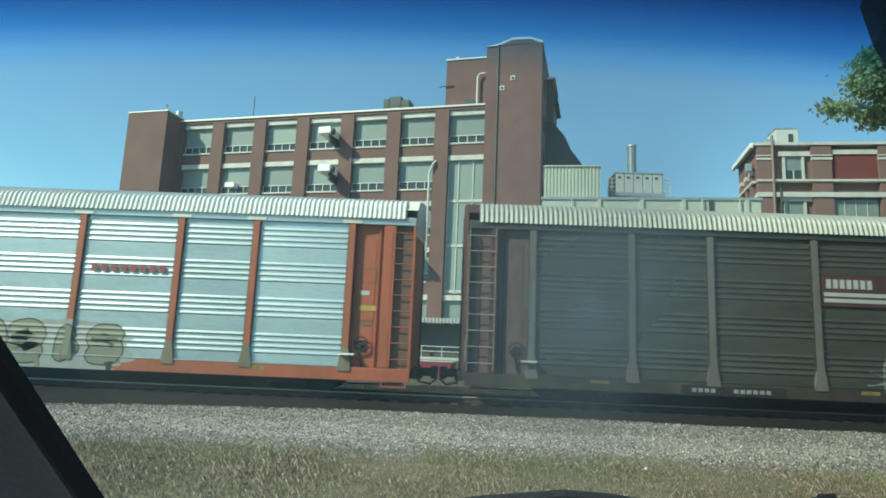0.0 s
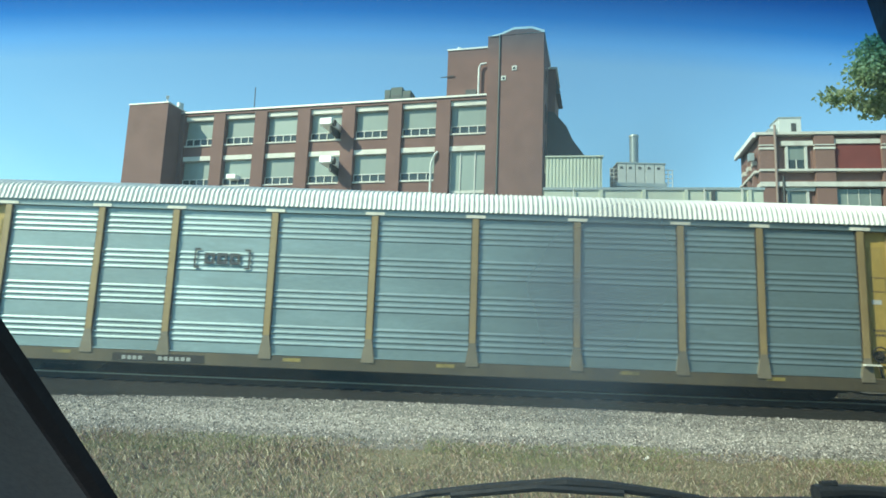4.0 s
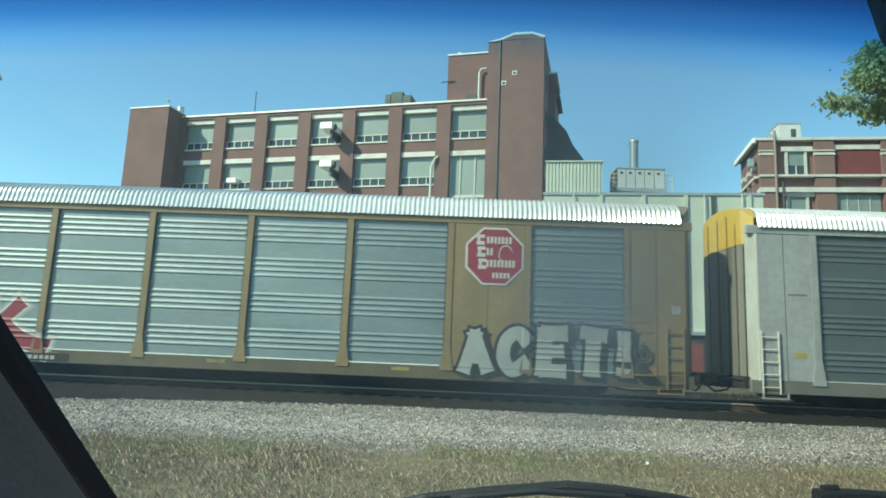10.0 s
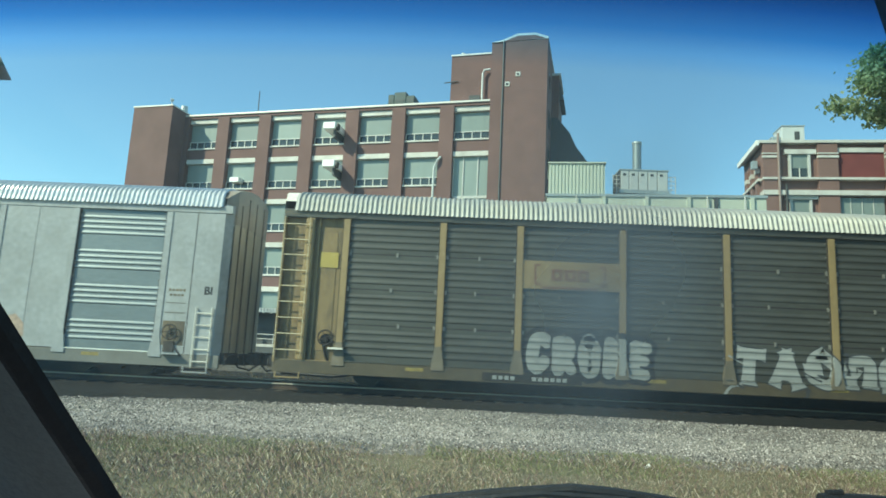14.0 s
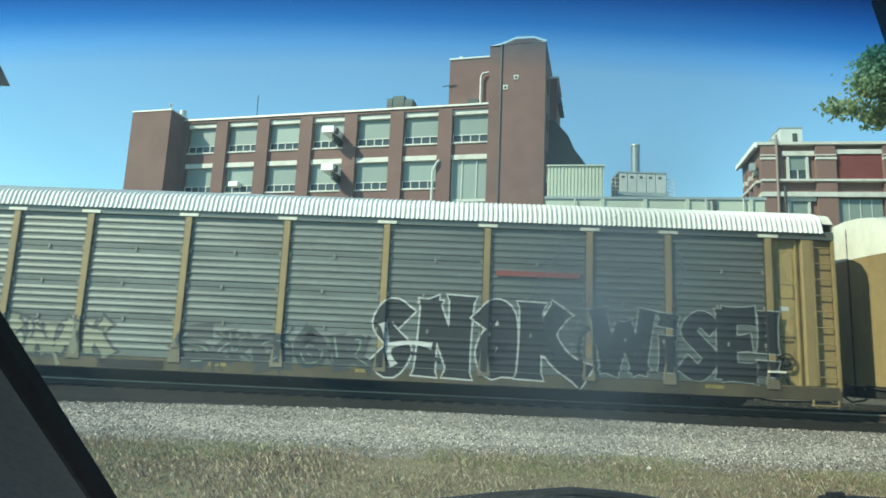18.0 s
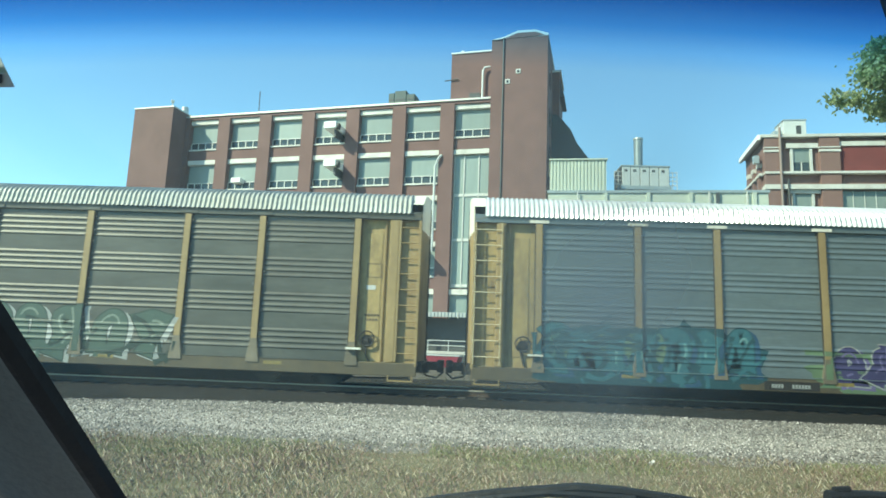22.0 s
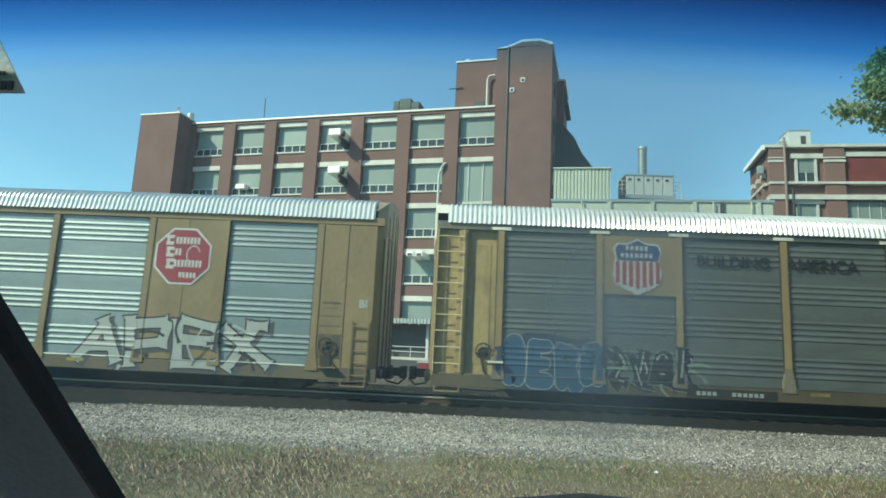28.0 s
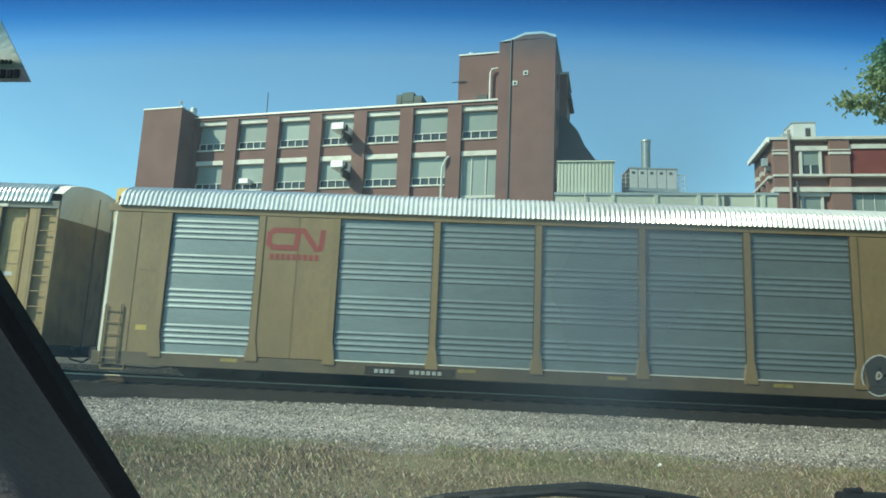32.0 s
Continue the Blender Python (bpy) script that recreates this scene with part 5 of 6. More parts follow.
graffiti(h, "SNAK", -7.5, 0.6, 3.2, 1.1, K_OLIVE, K_DKGREY, seed=14, stroke=0.26, edge=0.035, wild=1.2, flicks=12, halo=K_DKGREY)
graffiti(h, "25143", -1.5, 0.5, 5.2, 1.15, K_DKGREY, K_DKGREY, seed=34, stroke=0.26, edge=0.02, wild=1.8, flicks=26, shine=K_GREYGREEN)
graffiti(h, "SNak", 4.0, 0.445, 5.9, 2.3, K_BLACK, K_WHITE, seed=15, stroke=0.24, edge=0.045, wild=0.7, widths=[0.95, 1.15, 1.0, 1.4], flicks=4)
graffiti(h, "WISE!", 9.4, 0.78, 4.8, 1.95, K_BLACK, K_DKGREY, seed=16, stroke=0.225, edge=0.02, wild=0.4, halo=K_SILVER, widths=[1.6, 0.6, 1.0, 1.0, 0.45])
boxed("red_stripe", (4.4, 6.65, -W - 0.004, -W + 0.004, 3.25, 3.4), K_PINK, h, "faded red stripe")
graffiti(i_, "253184", -2.0, 0.45, 6.1, 1.32, K_GREYGREEN, K_SLATEGREEN, seed=17, stroke=0.24, edge=0.028, wild=1.4, flicks=26, shine=K_SLATEGREEN, drop=K_SILVER)
graffiti(i_, "18387", 3.9, 0.45, 5.5, 1.55, K_SLATEGREEN, K_BOTTLE, seed=18, stroke=0.30, edge=0.035, wild=0.9, flicks=16, drop=K_SILVER, shine=K_GREYGREEN)
graffiti(j, "9865978", -8.8, 0.45, 5.6, 1.5, K_TEAL, K_DKTEAL, seed=19, stroke=0.34, edge=0.03, wild=1.4, flicks=44, drop=K_BLUE, shine=K_CYAN, cloud=K_DKTEAL)
graffiti(j, "9868", -9.6, 0.95, 3.6, 0.85, K_LEAF, K_TEAL, seed=39, stroke=0.44, edge=0.02, wild=1.6, rounded=True)
graffiti(j, "2", -1.8, 0.5, 5.0, 0.95, K_LEAF, K_LEAF, seed=40, stroke=0.1, edge=0.01, cloud=K_LEAF)
graffiti(j, "1315", -2.25, 0.45, 3.5, 1.3, K_DKVIOLET, K_SILVER, seed=20, stroke=0.30, edge=0.035, wild=1.2, drop=K_PURPLE, shine=K_PURPLE)
graffiti(j, "3RA25", 4.5, 0.47, 7.0, 1.4, K_BLACK, K_WHITE, seed=21, stroke=0.23, edge=0.04, wild=1.6, flicks=26, drop=K_SILVER, cloud=K_GREEN, shine=K_DKGREY)
boxed("red_stripe", (4.65, 6.8, -W - 0.004, -W + 0.004, 3.24, 3.36), K_RED, j, "red painted stripe")
boxed("dark_stripe", (4.5, 6.1, -W - 0.004, -W + 0.004, 3.1, 3.17), K_DKGREY, j, "dark painted stripe")
sign_octagon(k_, -8.0, 3.58, 0.85)
sign_octagon(k_, 7.85, 3.5, 0.85)
graffiti(k_, "78K98", -8.83, 0.5, 3.2, 1.28, K_LIME, K_BLACK, seed=22, stroke=0.36, edge=0.04, wild=0.5, rounded=True, drop=K_BLACK, halo=K_LIME)
lettering("tag", "QKR", k_, -11.15, 1.55, 0.42, K_NAVY, y=-W - 0.002, width=0.8)
bars(k_, -11.1, 1.16, 6, 0.95, 0.1, K_NAVY, y=-W - 0.002, label="small sprayed tag bars")
graffiti(k_, "APEX", 7.8, 0.45, 5.3, 1.4, K_SILVER, K_BLACK, seed=23, stroke=0.19, edge=0.045, wild=1.4, flicks=12, drop=K_DKGREY)
sign_shield(l_, -8.0, 3.75)
lettering("slogan", "BUILDING", l_, -5.47, 3.80, 0.42, K_BLACK, y=-W + 0.002, fat=0.01, width=1.9, label="black slogan lettering")
lettering("slogan", "AMERICA", l_, -3.15, 3.80, 0.42, K_BLACK, y=-W + 0.002, fat=0.01, width=1.9, label="black slogan lettering")
graffiti(l_, "1E38", -10.2, 0.45, 2.75, 1.4, K_BLUE, K_SILVER, seed=24, stroke=0.26, edge=0.02, wild=0.6, rounded=True, cloud=K_BLUEDIM)
graffiti(l_, "2513", -7.65, 0.48, 2.3, 1.15, K_BLACK, K_GREYGREEN, seed=25, stroke=0.24, edge=0.02, wild=2, flicks=8, shine=K_SILVER)
graffiti(l_, "8E196", -0.2, 0.45, 2.75, 1.4, K_BLUEDIM, K_SILVER, seed=26, stroke=0.26, edge=0.022, wild=0.7, rounded=True)
graffiti(l_, "8967", 4.2, 0.5, 2.2, 1.0, K_PINK, K_CRIMSON, seed=27, stroke=0.36, edge=0.012, wild=0.5, rounded=True)
graffiti(l_, "254", 7.9, 0.6, 1.6, 0.8, K_GREYGREEN, K_DKGREY, seed=37, stroke=0.14, edge=0.02, wild=2, flicks=10)
sign_worm(m_, -8.02, 3.75)
graffiti(m_, "CO1E", 8.6, 0.46, 3.4, 1.1, K_DKGREY, K_WHITE, seed=28, stroke=0.36, edge=0.035, wild=0.6)

# small markings that every wagon carries: reflector strips, data panels, labels
K_REFLECT = mat("faded yellow reflector", (0.26, 0.20, 0.06), 0.5, var=0.25, scale=8, stain=GRIME, stain_amt=0.6, stain_scale=3)
rm = random.Random(8)
for car in CARS:
    for x in (-9.6, -3.4, 1.0, 5.2, 9.7):
        x += rm.uniform(-0.5, 0.5)
        boxed("reflector", (x - 0.24, x + 0.24, -W - 0.0045, -W - 0.0015, 0.53, 0.62), K_REFLECT, car)
    if car["flush_ends"]:
        bars(car, 12.1, 2.35, 5, 0.5, 0.07, S_GRIMY, name="data_bars")
        bars(car, 12.1, 2.22, 4, 0.42, 0.06, S_GRIMY, name="data_bars")
        bars(car, -12.1, 2.9, 6, 0.5, 0.05, S_GRIMY, name="data_bars")
        continue
    yy = -W + BAY_IN - 0.018
    bm = bmesh.new()
    for q in ((11.95, 12.35, 2.95, 2.97), (11.95, 12.35, 3.32, 3.34), (11.95, 11.97, 2.95, 3.34), (12.33, 12.35, 2.95, 3.34)):
        box(bm, q[0], q[1], yy, yy + 0.003, q[2], q[3])
    part("data_frame", bm, K_WHITE if car is b else S_GRIMY, car, "stencilled data panel outline")
    boxed("label_plate", (11.95, 12.2, yy, yy + 0.003, 2.62, 2.74), K_WHITE, car, "small white label")
    bars(car, 12.15, 1.9, 5, 0.42, 0.06, K_WHITE if car is b else S_GRIMY, y=yy, name="data_bars")
    bars(car, 12.15, 1.78, 4, 0.34, 0.06, K_WHITE if car is b else S_GRIMY, y=yy, name="data_bars")
    if car is b or car is a:
        boxed("label_plate", (11.95, 12.4, yy, yy + 0.003, 2.2, 2.34), K_YEL, car, "yellow label plate")

# ---- main factory building ----
FAC = Matrix.Translation((1.796, 54.0, 0)) @ Matrix.Rotation(radians(-12.57), 4, "Z")   # origin: foot of the tower's corner; x along the front, y into it
BAY, WIN, FLOOR_H = 4.68, 3.30, 4.27
ROOFZ = 24.2
factory = thing("factory_building", "large red brick factory with rows of tall glazed windows", "building", m=FAC, kind="")


def win_mesh():
    out = {}
    bm = bmesh.new()
    box(bm, -WIN, 0, 0.30, 0.36, 0.75, 2.62)
    out["glazing"] = mesh_of("glazing", bm, M_GLASSBLK)
    bm = bmesh.new()
    box(bm, 0.03 - WIN / 4, -0.03, 0.30, 0.33, 0.06, 0.72)
    out["pane"] = mesh_of("pane", bm, M_PANE)
    bm = bmesh.new()
    for k in range(5):
        box(bm, -WIN * k / 4 - 0.04, -WIN * k / 4 + 0.04, 0.22, 0.34, 0.04, 0.75)
    box(bm, -WIN, 0, 0.22, 0.34, 0.70, 0.78)
    box(bm, -WIN, 0, 0.22, 0.34, 0.0, 0.06)
    out["window_frame"] = mesh_of("window_frame", bm, M_WHITEFRAME)
    bm = bmesh.new()
    box(bm, -WIN - 0.05, 0.05, -0.04, 0.35, 2.62, 3.10, bevel=0.02)
    out["lintel"] = mesh_of("lintel", bm, M_LIME)
    bm = bmesh.new()
    box(bm, -WIN - 0.1, 0.1, -0.08, 0.34, -0.16, 0.0, bevel=0.02)
    out["window_sill"] = mesh_of("window_sill", bm, M_LIME)
    return out


WM = win_mesh()
bm = bmesh.new()
box(bm, -36.6, 0, 0.36, 18, 0, ROOFZ - 0.3)
part("main_block", bm, M_BRICK, factory)
for k in range(8):
    for fl in range(5):
        z = 20.66 - FLOOR_H * fl
        if k == 0 and fl in (1, 2, 3):
            continue
        wnd = part("window", WM["window_frame"], None, factory, "multi-pane factory window with pale glazing", m=pose(-0.02 - BAY * k, 0, z))
        part("glazing", WM["glazing"], None, wnd)
        part("lintel", WM["lintel"], None, wnd)
        part("window_sill", WM["window_sill"], None, wnd)
        for q in range(4):
            part("pane", WM["pane"], None, wnd, m=pose(-WIN * q / 4, 0, 0))
# tall stair window
wnd = boxed("stair_window", (-WIN, 0, 0.28, 0.36, 6.8, 19.0), M_GLASSBLK, factory, "tall stair window with pale glazing")
boxed("lintel", (-WIN - 0.05, 0.05, -0.04, 0.34, 19.0, 19.45), M_LIME, wnd)
for x in (-3.26, -2.35, -1.0, -0.04):
    boxed("mullion", (x - 0.05, x + 0.05, 0.20, 0.30, 6.8, 19.0), M_WHITEFRAME, wnd)
for z in (15.1, 11.0, 6.9):
    boxed("transom", (-WIN, 0, 0.20, 0.31, z, z + 0.25), M_WHITEFRAME, wnd)
# brick between the windows: pilasters and spandrels
for k in range(8):
    boxed("pilaster", (-0.02 - WIN - BAY * k - 1.36, -0.02 - WIN - BAY * k - 0.02, -0.28, 0.36, 0, ROOFZ - 0.35), M_BRICK, factory, bevel=0.01)
    for fl in range(6):
        z1 = 20.5 - FLOOR_H * fl
        if k == 0 and 0 < fl < 5:
            continue
        boxed("spandrel", (-0.02 - WIN - BAY * k, -0.02 - BAY * k, 0.02, 0.36, z1 - 1.01, z1), M_BRICK, factory)
boxed("parapet", (-36.6, 0.0, -0.20, 0.36, 23.77, 24.05), M_BRICK, factory)
boxed("coping", (-36.6, 0.0, -0.32, 0.5, 24.05, 24.22), M_COPING, factory)
# left stair wing
WO = 2.35
boxed("wing", (-36.55, -31.95, -WO, 3, 0, 24.45), M_BRICK, factory, "plain brick stair wing")
boxed("wing_coping", (-36.61, -31.89, -WO - 0.06, 3, 24.45, 24.57), M_COPING, factory)
# tower
boxed("tower", (0.04, 5.12, -0.55, 9.0, 0, 29.55), M_BRICK, factory, "plain brick lift tower")
bm = bmesh.new()
prism(bm, [(0.0, 29.55), (1.1, 29.75), (2.4, 30.25), (4.0, 30.2), (5.16, 29.75), (5.16, 29.55)], -0.62, 7.0)
part("tower_coping", bm, M_COPING, factory)
bm = bmesh.new()
prism(bm, [(0.3, 29.5), (1.2, 29.6), (2.4, 30.02), (4.0, 29.98), (4.9, 29.6)], -0.64, -0.5)
part("tower_gable", bm, M_BRICK, factory)
boxed("tower_pier", (1.25, 5.12, -0.63, -0.5, 0, 29.5), M_BRICK, factory)
boxed("shaft", (-4.0, 0.02, 0.6, 7.0, ROOFZ - 0.4, 29.05), M_BRICK, factory)
boxed("shaft_coping", (-4.05, 0.02, 0.52, 7.0, 29.05, 29.2), M_COPING, factory)
bm = bmesh.new()
tube(bm, [(1.16, -0.66, 0), (1.16, -0.66, 29.6)], 0.09, 8)
part("downpipe", bm, M_DARKMETAL, factory)
for x, z in ((2.3, 26.1), (1.35, 25.2)):
    o = boxed("wall_plate", (x, x + 0.42, -0.70, -0.62, z, z + 0.42), M_WHITEFRAME, factory)
    boxed("plate_opening", (x + 0.1, x + 0.32, -0.72, -0.69, z + 0.08, z + 0.3), M_PANE, o)
boxed("rear_tower", (5.12, 5.8, 4.5, 9.0, 0, 28.3), M_BRICK, factory)
boxed("rear_coping", (5.0, 5.95, 4.4, 9.1, 28.3, 28.5), M_COPING, factory)
bm = bmesh.new()
prism(bm, [(5.8, 27.9), (6.25, 26.0), (5.8, 26.0)], 5.0, 9.0)
part("side_hood", bm, M_DARKROOF, factory)
for z in (25.6, 22.0, 18.4):
    boxed("side_window", (5.11, 5.14, 1.2, 2.6, z, z + 1.6), M_PANE, factory)
bm = bmesh.new()
prism(bm, [(5.12, 23.9), (5.7, 23.8), (6.9, 22.3), (7.5, 20.9), (8.7, 19.2), (8.9, 16.0), (5.12, 16.0)], 4.0, 9.0)
part("sloped_roof", bm, M_DARKROOF, factory, "dark sloping conveyor housing")
# pipes and small roof gear
bm = bmesh.new()
tube(bm, [(-0.9, 0.3, 24.1), (-0.9, 0.3, 27.0), (-0.75, 0.3, 27.35), (-0.2, 0.3, 27.4)], 0.1, 8)
part("vent_pipe", bm, M_WHITEMETAL, factory, "white bent vent pipe")
bm = bmesh.new()
tube(bm, [(-4.95, -0.4, 10.0), (-4.95, -0.4, 17.8), (-4.6, -0.5, 18.6), (-4.4, -0.3, 18.9)], 0.11, 8)
part("wall_pipe", bm, M_WHITEMETAL, factory, "white wall pipe")
boxed("roof_box", (-2.1, -1.1, 0.2, 0.6, 24.3, 24.9), M_DARKMETAL, factory)
bm = bmesh.new()
tube(bm, [(-4.6, 0.5, 26.4), (-3.3, 0.5, 26.5)], 0.05, 6)
part("bracket", bm, M_DARKMETAL, factory)
bm = bmesh.new()
tube(bm, [(-24.7, 1.5, 24), (-24.75, 1.5, 27.2)], 0.05, 6)
part("mast", bm, M_DARKMETAL, factory)
M_UNIT = mat("grey-green unit paint", (0.05, 0.078, 0.074), 0.6, var=0.2, scale=3)
for x, w, h in ((-10.5, 0.6, 26.0), (-9.88, 1.2, 26.2), (-8.66, 0.85, 25.8)):
    ru = boxed("roof_unit", (x, x + w, 1.5, 3.0, 24.0, h), M_UNIT, factory, bevel=0.04)
    for q in range(3):
        boxed("louvre", (x + 0.1, x + w - 0.1, 1.47, 1.5, 24.6 + q * 0.32, 24.75 + q * 0.32), M_DARKMETAL, ru)
bm = bmesh.new()
tube(bm, [(-32.6, 0.2, 24.4), (-32.6, 0.2, 25.4)], 0.35, 12)
part("roof_vent", bm, M_STACK, factory)
bm = bmesh.new()
tube(bm, [(-32.5, -1.9, 24.4), (-32.5, -1.9, 25.2)], 0.06, 6)
tube(bm, [(-32.6, -2.0, 25.25), (-32.4, -1.8, 25.25)], 0.16, 8)
part("wing_lamp", bm, M_WHITEMETAL, factory)
bm = bmesh.new()
tube(bm, [(-3.0, 1.0, 29.1), (-3.0, 1.0, 29.5)], 0.2, 8)
part("shaft_lamp", bm, M_WHITEMETAL, factory)
M_HOOD = mat("clean white duct sheet", (0.86, 0.87, 0.84), 0.4, var=0.04, scale=2)
for x, z in ((-15.5, 21.45), (-15.3, 17.75)):
    bm = bmesh.new()
    box(bm, x, x + 1.25, -2.0, 0.3, z, z + 0.66, bevel=0.05)
    dct = part("exhaust_duct", bm, M_HOOD, factory, "white square exhaust duct out of a window")
    bm = bmesh.new()
    tube(bm, [(x + 1.25, -1.65, z + 0.24), (x + 1.45, -1.65, z + 0.22)], [0.3, 0.32], 14)
    part("fan_outlet", bm, M_DARKMETAL, dct, "dark round fan outlet")
    boxed("bracket", (x + 0.9, x + 1.1, -1.6, 0.3, z - 0.7, z), M_DARKMETAL, dct)
boxed("window_fan", (-25.9, -24.9, -0.5, 0.3, 16.95, 17.4), M_HOOD, factory, "small white window unit")

for x in (-7.05, -6.2):
    dct = boxed("exhaust_duct", (x, x + 0.62, -2.2, 0.3, 9.95, 10.4), M_HOOD, factory, "small white exhaust duct", bevel=0.04)
    boxed("duct_mouth", (x + 0.1, x + 0.52, -2.21, -2.196, 10.0, 10.2), M_DARKMETAL, dct)

# ---- loading dock along the foot of the factory ----
M_DECK = mat("pale worn concrete", (0.50, 0.49, 0.45), 0.85, var=0.2, scale=1.5, stain=(0.3, 0.28, 0.24), stain_amt=0.5)
M_CANOPY = mat("grey corrugated canopy sheet", (0.40, 0.42, 0.41), 0.5, 0.3, var=0.15, scale=1.5)
dock = thing("loading_dock", "loading dock with grey canopy, pale deck edge and white railing", "loading dock", m=FAC)
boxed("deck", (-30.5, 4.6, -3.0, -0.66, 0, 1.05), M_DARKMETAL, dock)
boxed("deck_edge", (-30.5, 4.6, -3.04, -0.66, 1.055, 1.27), M_DECK, dock)
bm = bmesh.new()
pts = []
for q in range(117):
    pts += [(-30.5 + q * 0.3, 0.0), (-30.38 + q * 0.3, 0.0), (-30.35 + q * 0.3, -0.07), (-30.23 + q * 0.3, -0.07)]
sheet(bm, [[(x, -2.75 + y, z) for x, y in pts] for z in (4.1, 4.5)])
part("canopy_edge", bm, M_CANOPY, dock)
boxed("canopy", (-30.5, 4.6, -2.74, -0.66, 4.3, 4.45), M_CANOPY, dock)
bm = bmesh.new()
box(bm, -0.12, 0.12, -0.12, 0.12, 1.27, 4.3, bevel=0.01)
me = mesh_of("canopy_post", bm, M_WHITEFRAME)
for q in range(9):
    part("canopy_post", me, None, dock, m=pose(-29.5 + q * 4.1, -1.6, 0))
for z in (2.15, 1.75):
    bm = bmesh.new()
    tube(bm, [(-30.4, -2.9, z), (4.5, -2.9, z)], 0.035, 6)
    part("rail", bm, M_WHITEFRAME, dock)
bm = bmesh.new()
tube(bm, [(0, -2.9, 1.27), (0, -2.9, 2.15)], 0.035, 6)
me = mesh_of("rail_post", bm, M_WHITEFRAME)
for q in range(21):
    part("rail_post", me, None, dock, m=pose(-30.4 + q * 1.745, 0, 0))
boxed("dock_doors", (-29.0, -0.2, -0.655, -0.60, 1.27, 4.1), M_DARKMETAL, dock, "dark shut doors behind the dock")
skip_ = thing("red_skip", "low red metal skip beside the loading dock", "skip", m=FAC @ Matrix.Translation((-2.6, -5.2, 0.1)))
bm = bmesh.new()
prism(bm, [(-1.4, 0.0), (1.4, 0.0), (1.75, 0.85), (-1.75, 0.85)], -0.8, 0.8)
part("tub", bm, K_CRIMSON, skip_)
boxed("rim", (-1.8, 1.8, -0.85, 0.85, 0.853, 0.93), K_WHITE, skip_)

# ---- pale green annexes and stack ----
AN = Matrix.Translation((6.1, 46.5, 0)) @ Matrix.Rotation(radians(-7), 4, "Z")
annex = thing("low_annex", "long pale green flat-roofed annex", "building", m=AN)
boxed("wall", (0, 15.7, 0, 7.0, 0, 13.55), M_GREEN, annex)
boxed("roof_edge", (-0.1, 15.8, -0.1, 7.0, 13.55, 13.75), M_STACK, annex)
for x in (4.1, 7.2, 10.2, 12.1, 14.6):
    boxed("pilaster", (x, x + 0.26, -0.14, 0.0, 0, 13.55), M_DARKMETAL if x == 12.1 else M_GREEN, annex)
for x in (2.2, 11.6, 14.2):
    bm = bmesh.new()
    tube(bm, [(x, -0.2, 0), (x, -0.2, 13.6)], 0.06, 6)
    part("downpipe", bm, M_WHITEFRAME, annex)
# near-black wall sheet in front of the annex foot, below the ledge
M_SERVICE = mat("dark service wall", (0.045, 0.04, 0.036), 0.9, var=0.3, scale=0.8)
boxed("base_wall", (0.1, 15.6, -0.16, -0.003, 0, 3.3), M_SERVICE, annex, "dark service wall at the foot, proud of the annex")
boxed("base_ledge", (0.0, 15.7, -0.42, -0.003, 3.3, 3.55), M_STACK, annex)
for x in (1.2, 5.0, 9.0, 13.0):
    boxed("service_door", (x, x + 2.3, -0.20, -0.161, 0.1, 2.7), M_BRICK2, annex, "dull red service door")
shed = thing("rooftop_shed", "pale green corrugated metal shed on the annex roof", "shed", m=AN @ Matrix.Translation((0.15, 0.5, 13.75)))
bm = bmesh.new()
n = 16
pts = []
for q in range(n):
    x = 4.2 * q / n
    pts += [(x, 0.0), (x + 0.14, 0.0), (x + 0.17, 0.08), (x + 0.23, 0.08)]
pts.append((4.2, 0.0))
sheet(bm, [[(x, y, z) for x, y in pts] for z in (0.0, 2.55)])
part("front", bm, M_GREEN, shed)
boxed("body", (0, 4.2, 0.1, 4.5, 0, 2.5), M_GREEN, shed)
boxed("roof", (-0.1, 4.3, -0.1, 4.6, 2.55, 2.65), M_GREEN, shed)
cool = thing("cooling_unit", "white panelled rooftop cooling unit with ladder rail", "cooling unit")
for x0, x1 in ((12.3, 13.0), (13.0, 13.75), (13.75, 14.5), (14.5, 15.25), (15.25, 16.1)):
    boxed("panel", (x0 + 0.03, x1 - 0.03, 49.0, 51.5, 15.0, 16.6), M_WHITEMETAL, cool, bevel=0.02)
    boxed("panel_vent", (x0 + 0.2, x0 + 0.45, 48.985, 48.999, 16.15, 16.35), M_DARKMETAL, cool)
boxed("core", (12.3, 16.1, 49.05, 51.45, 15.0, 16.58), M_DARKMETAL, cool)
boxed("base", (12.2, 16.2, 48.9, 51.6, 14.7, 15.0), M_STACK, cool)
boxed("top", (12.25, 16.15, 48.95, 51.55, 16.6, 16.7), M_STACK, cool)
bm = bmesh.new()
for z in (15.15, 15.5, 15.85, 16.2):
    tube(bm, [(16.1, 49.2, z), (16.75, 49.2, z)], 0.03, 6)
    tube(bm, [(11.75, 49.2, z), (12.3, 49.2, z)], 0.03, 6)
for x in (11.75, 12.05, 16.4, 16.75):
    tube(bm, [(x, 49.2, 14.7), (x, 49.2, 16.25)], 0.03, 6)
part("railing", bm, M_WHITEFRAME, cool)
boxed("support", (12.2, 15.8, 49.2, 51.3, 13.3, 14.7), M_STACK, cool)
stack = thing("steel_stack", "round grey steel chimney stack", "chimney")
bm = bmesh.new()
tube(bm, [(14.45, 52.0, 13.0), (14.45, 52.0, 19.9)], 0.37, 16)
part("shell", bm, M_STACKDARK, stack, smooth=False)
bm = bmesh.new()
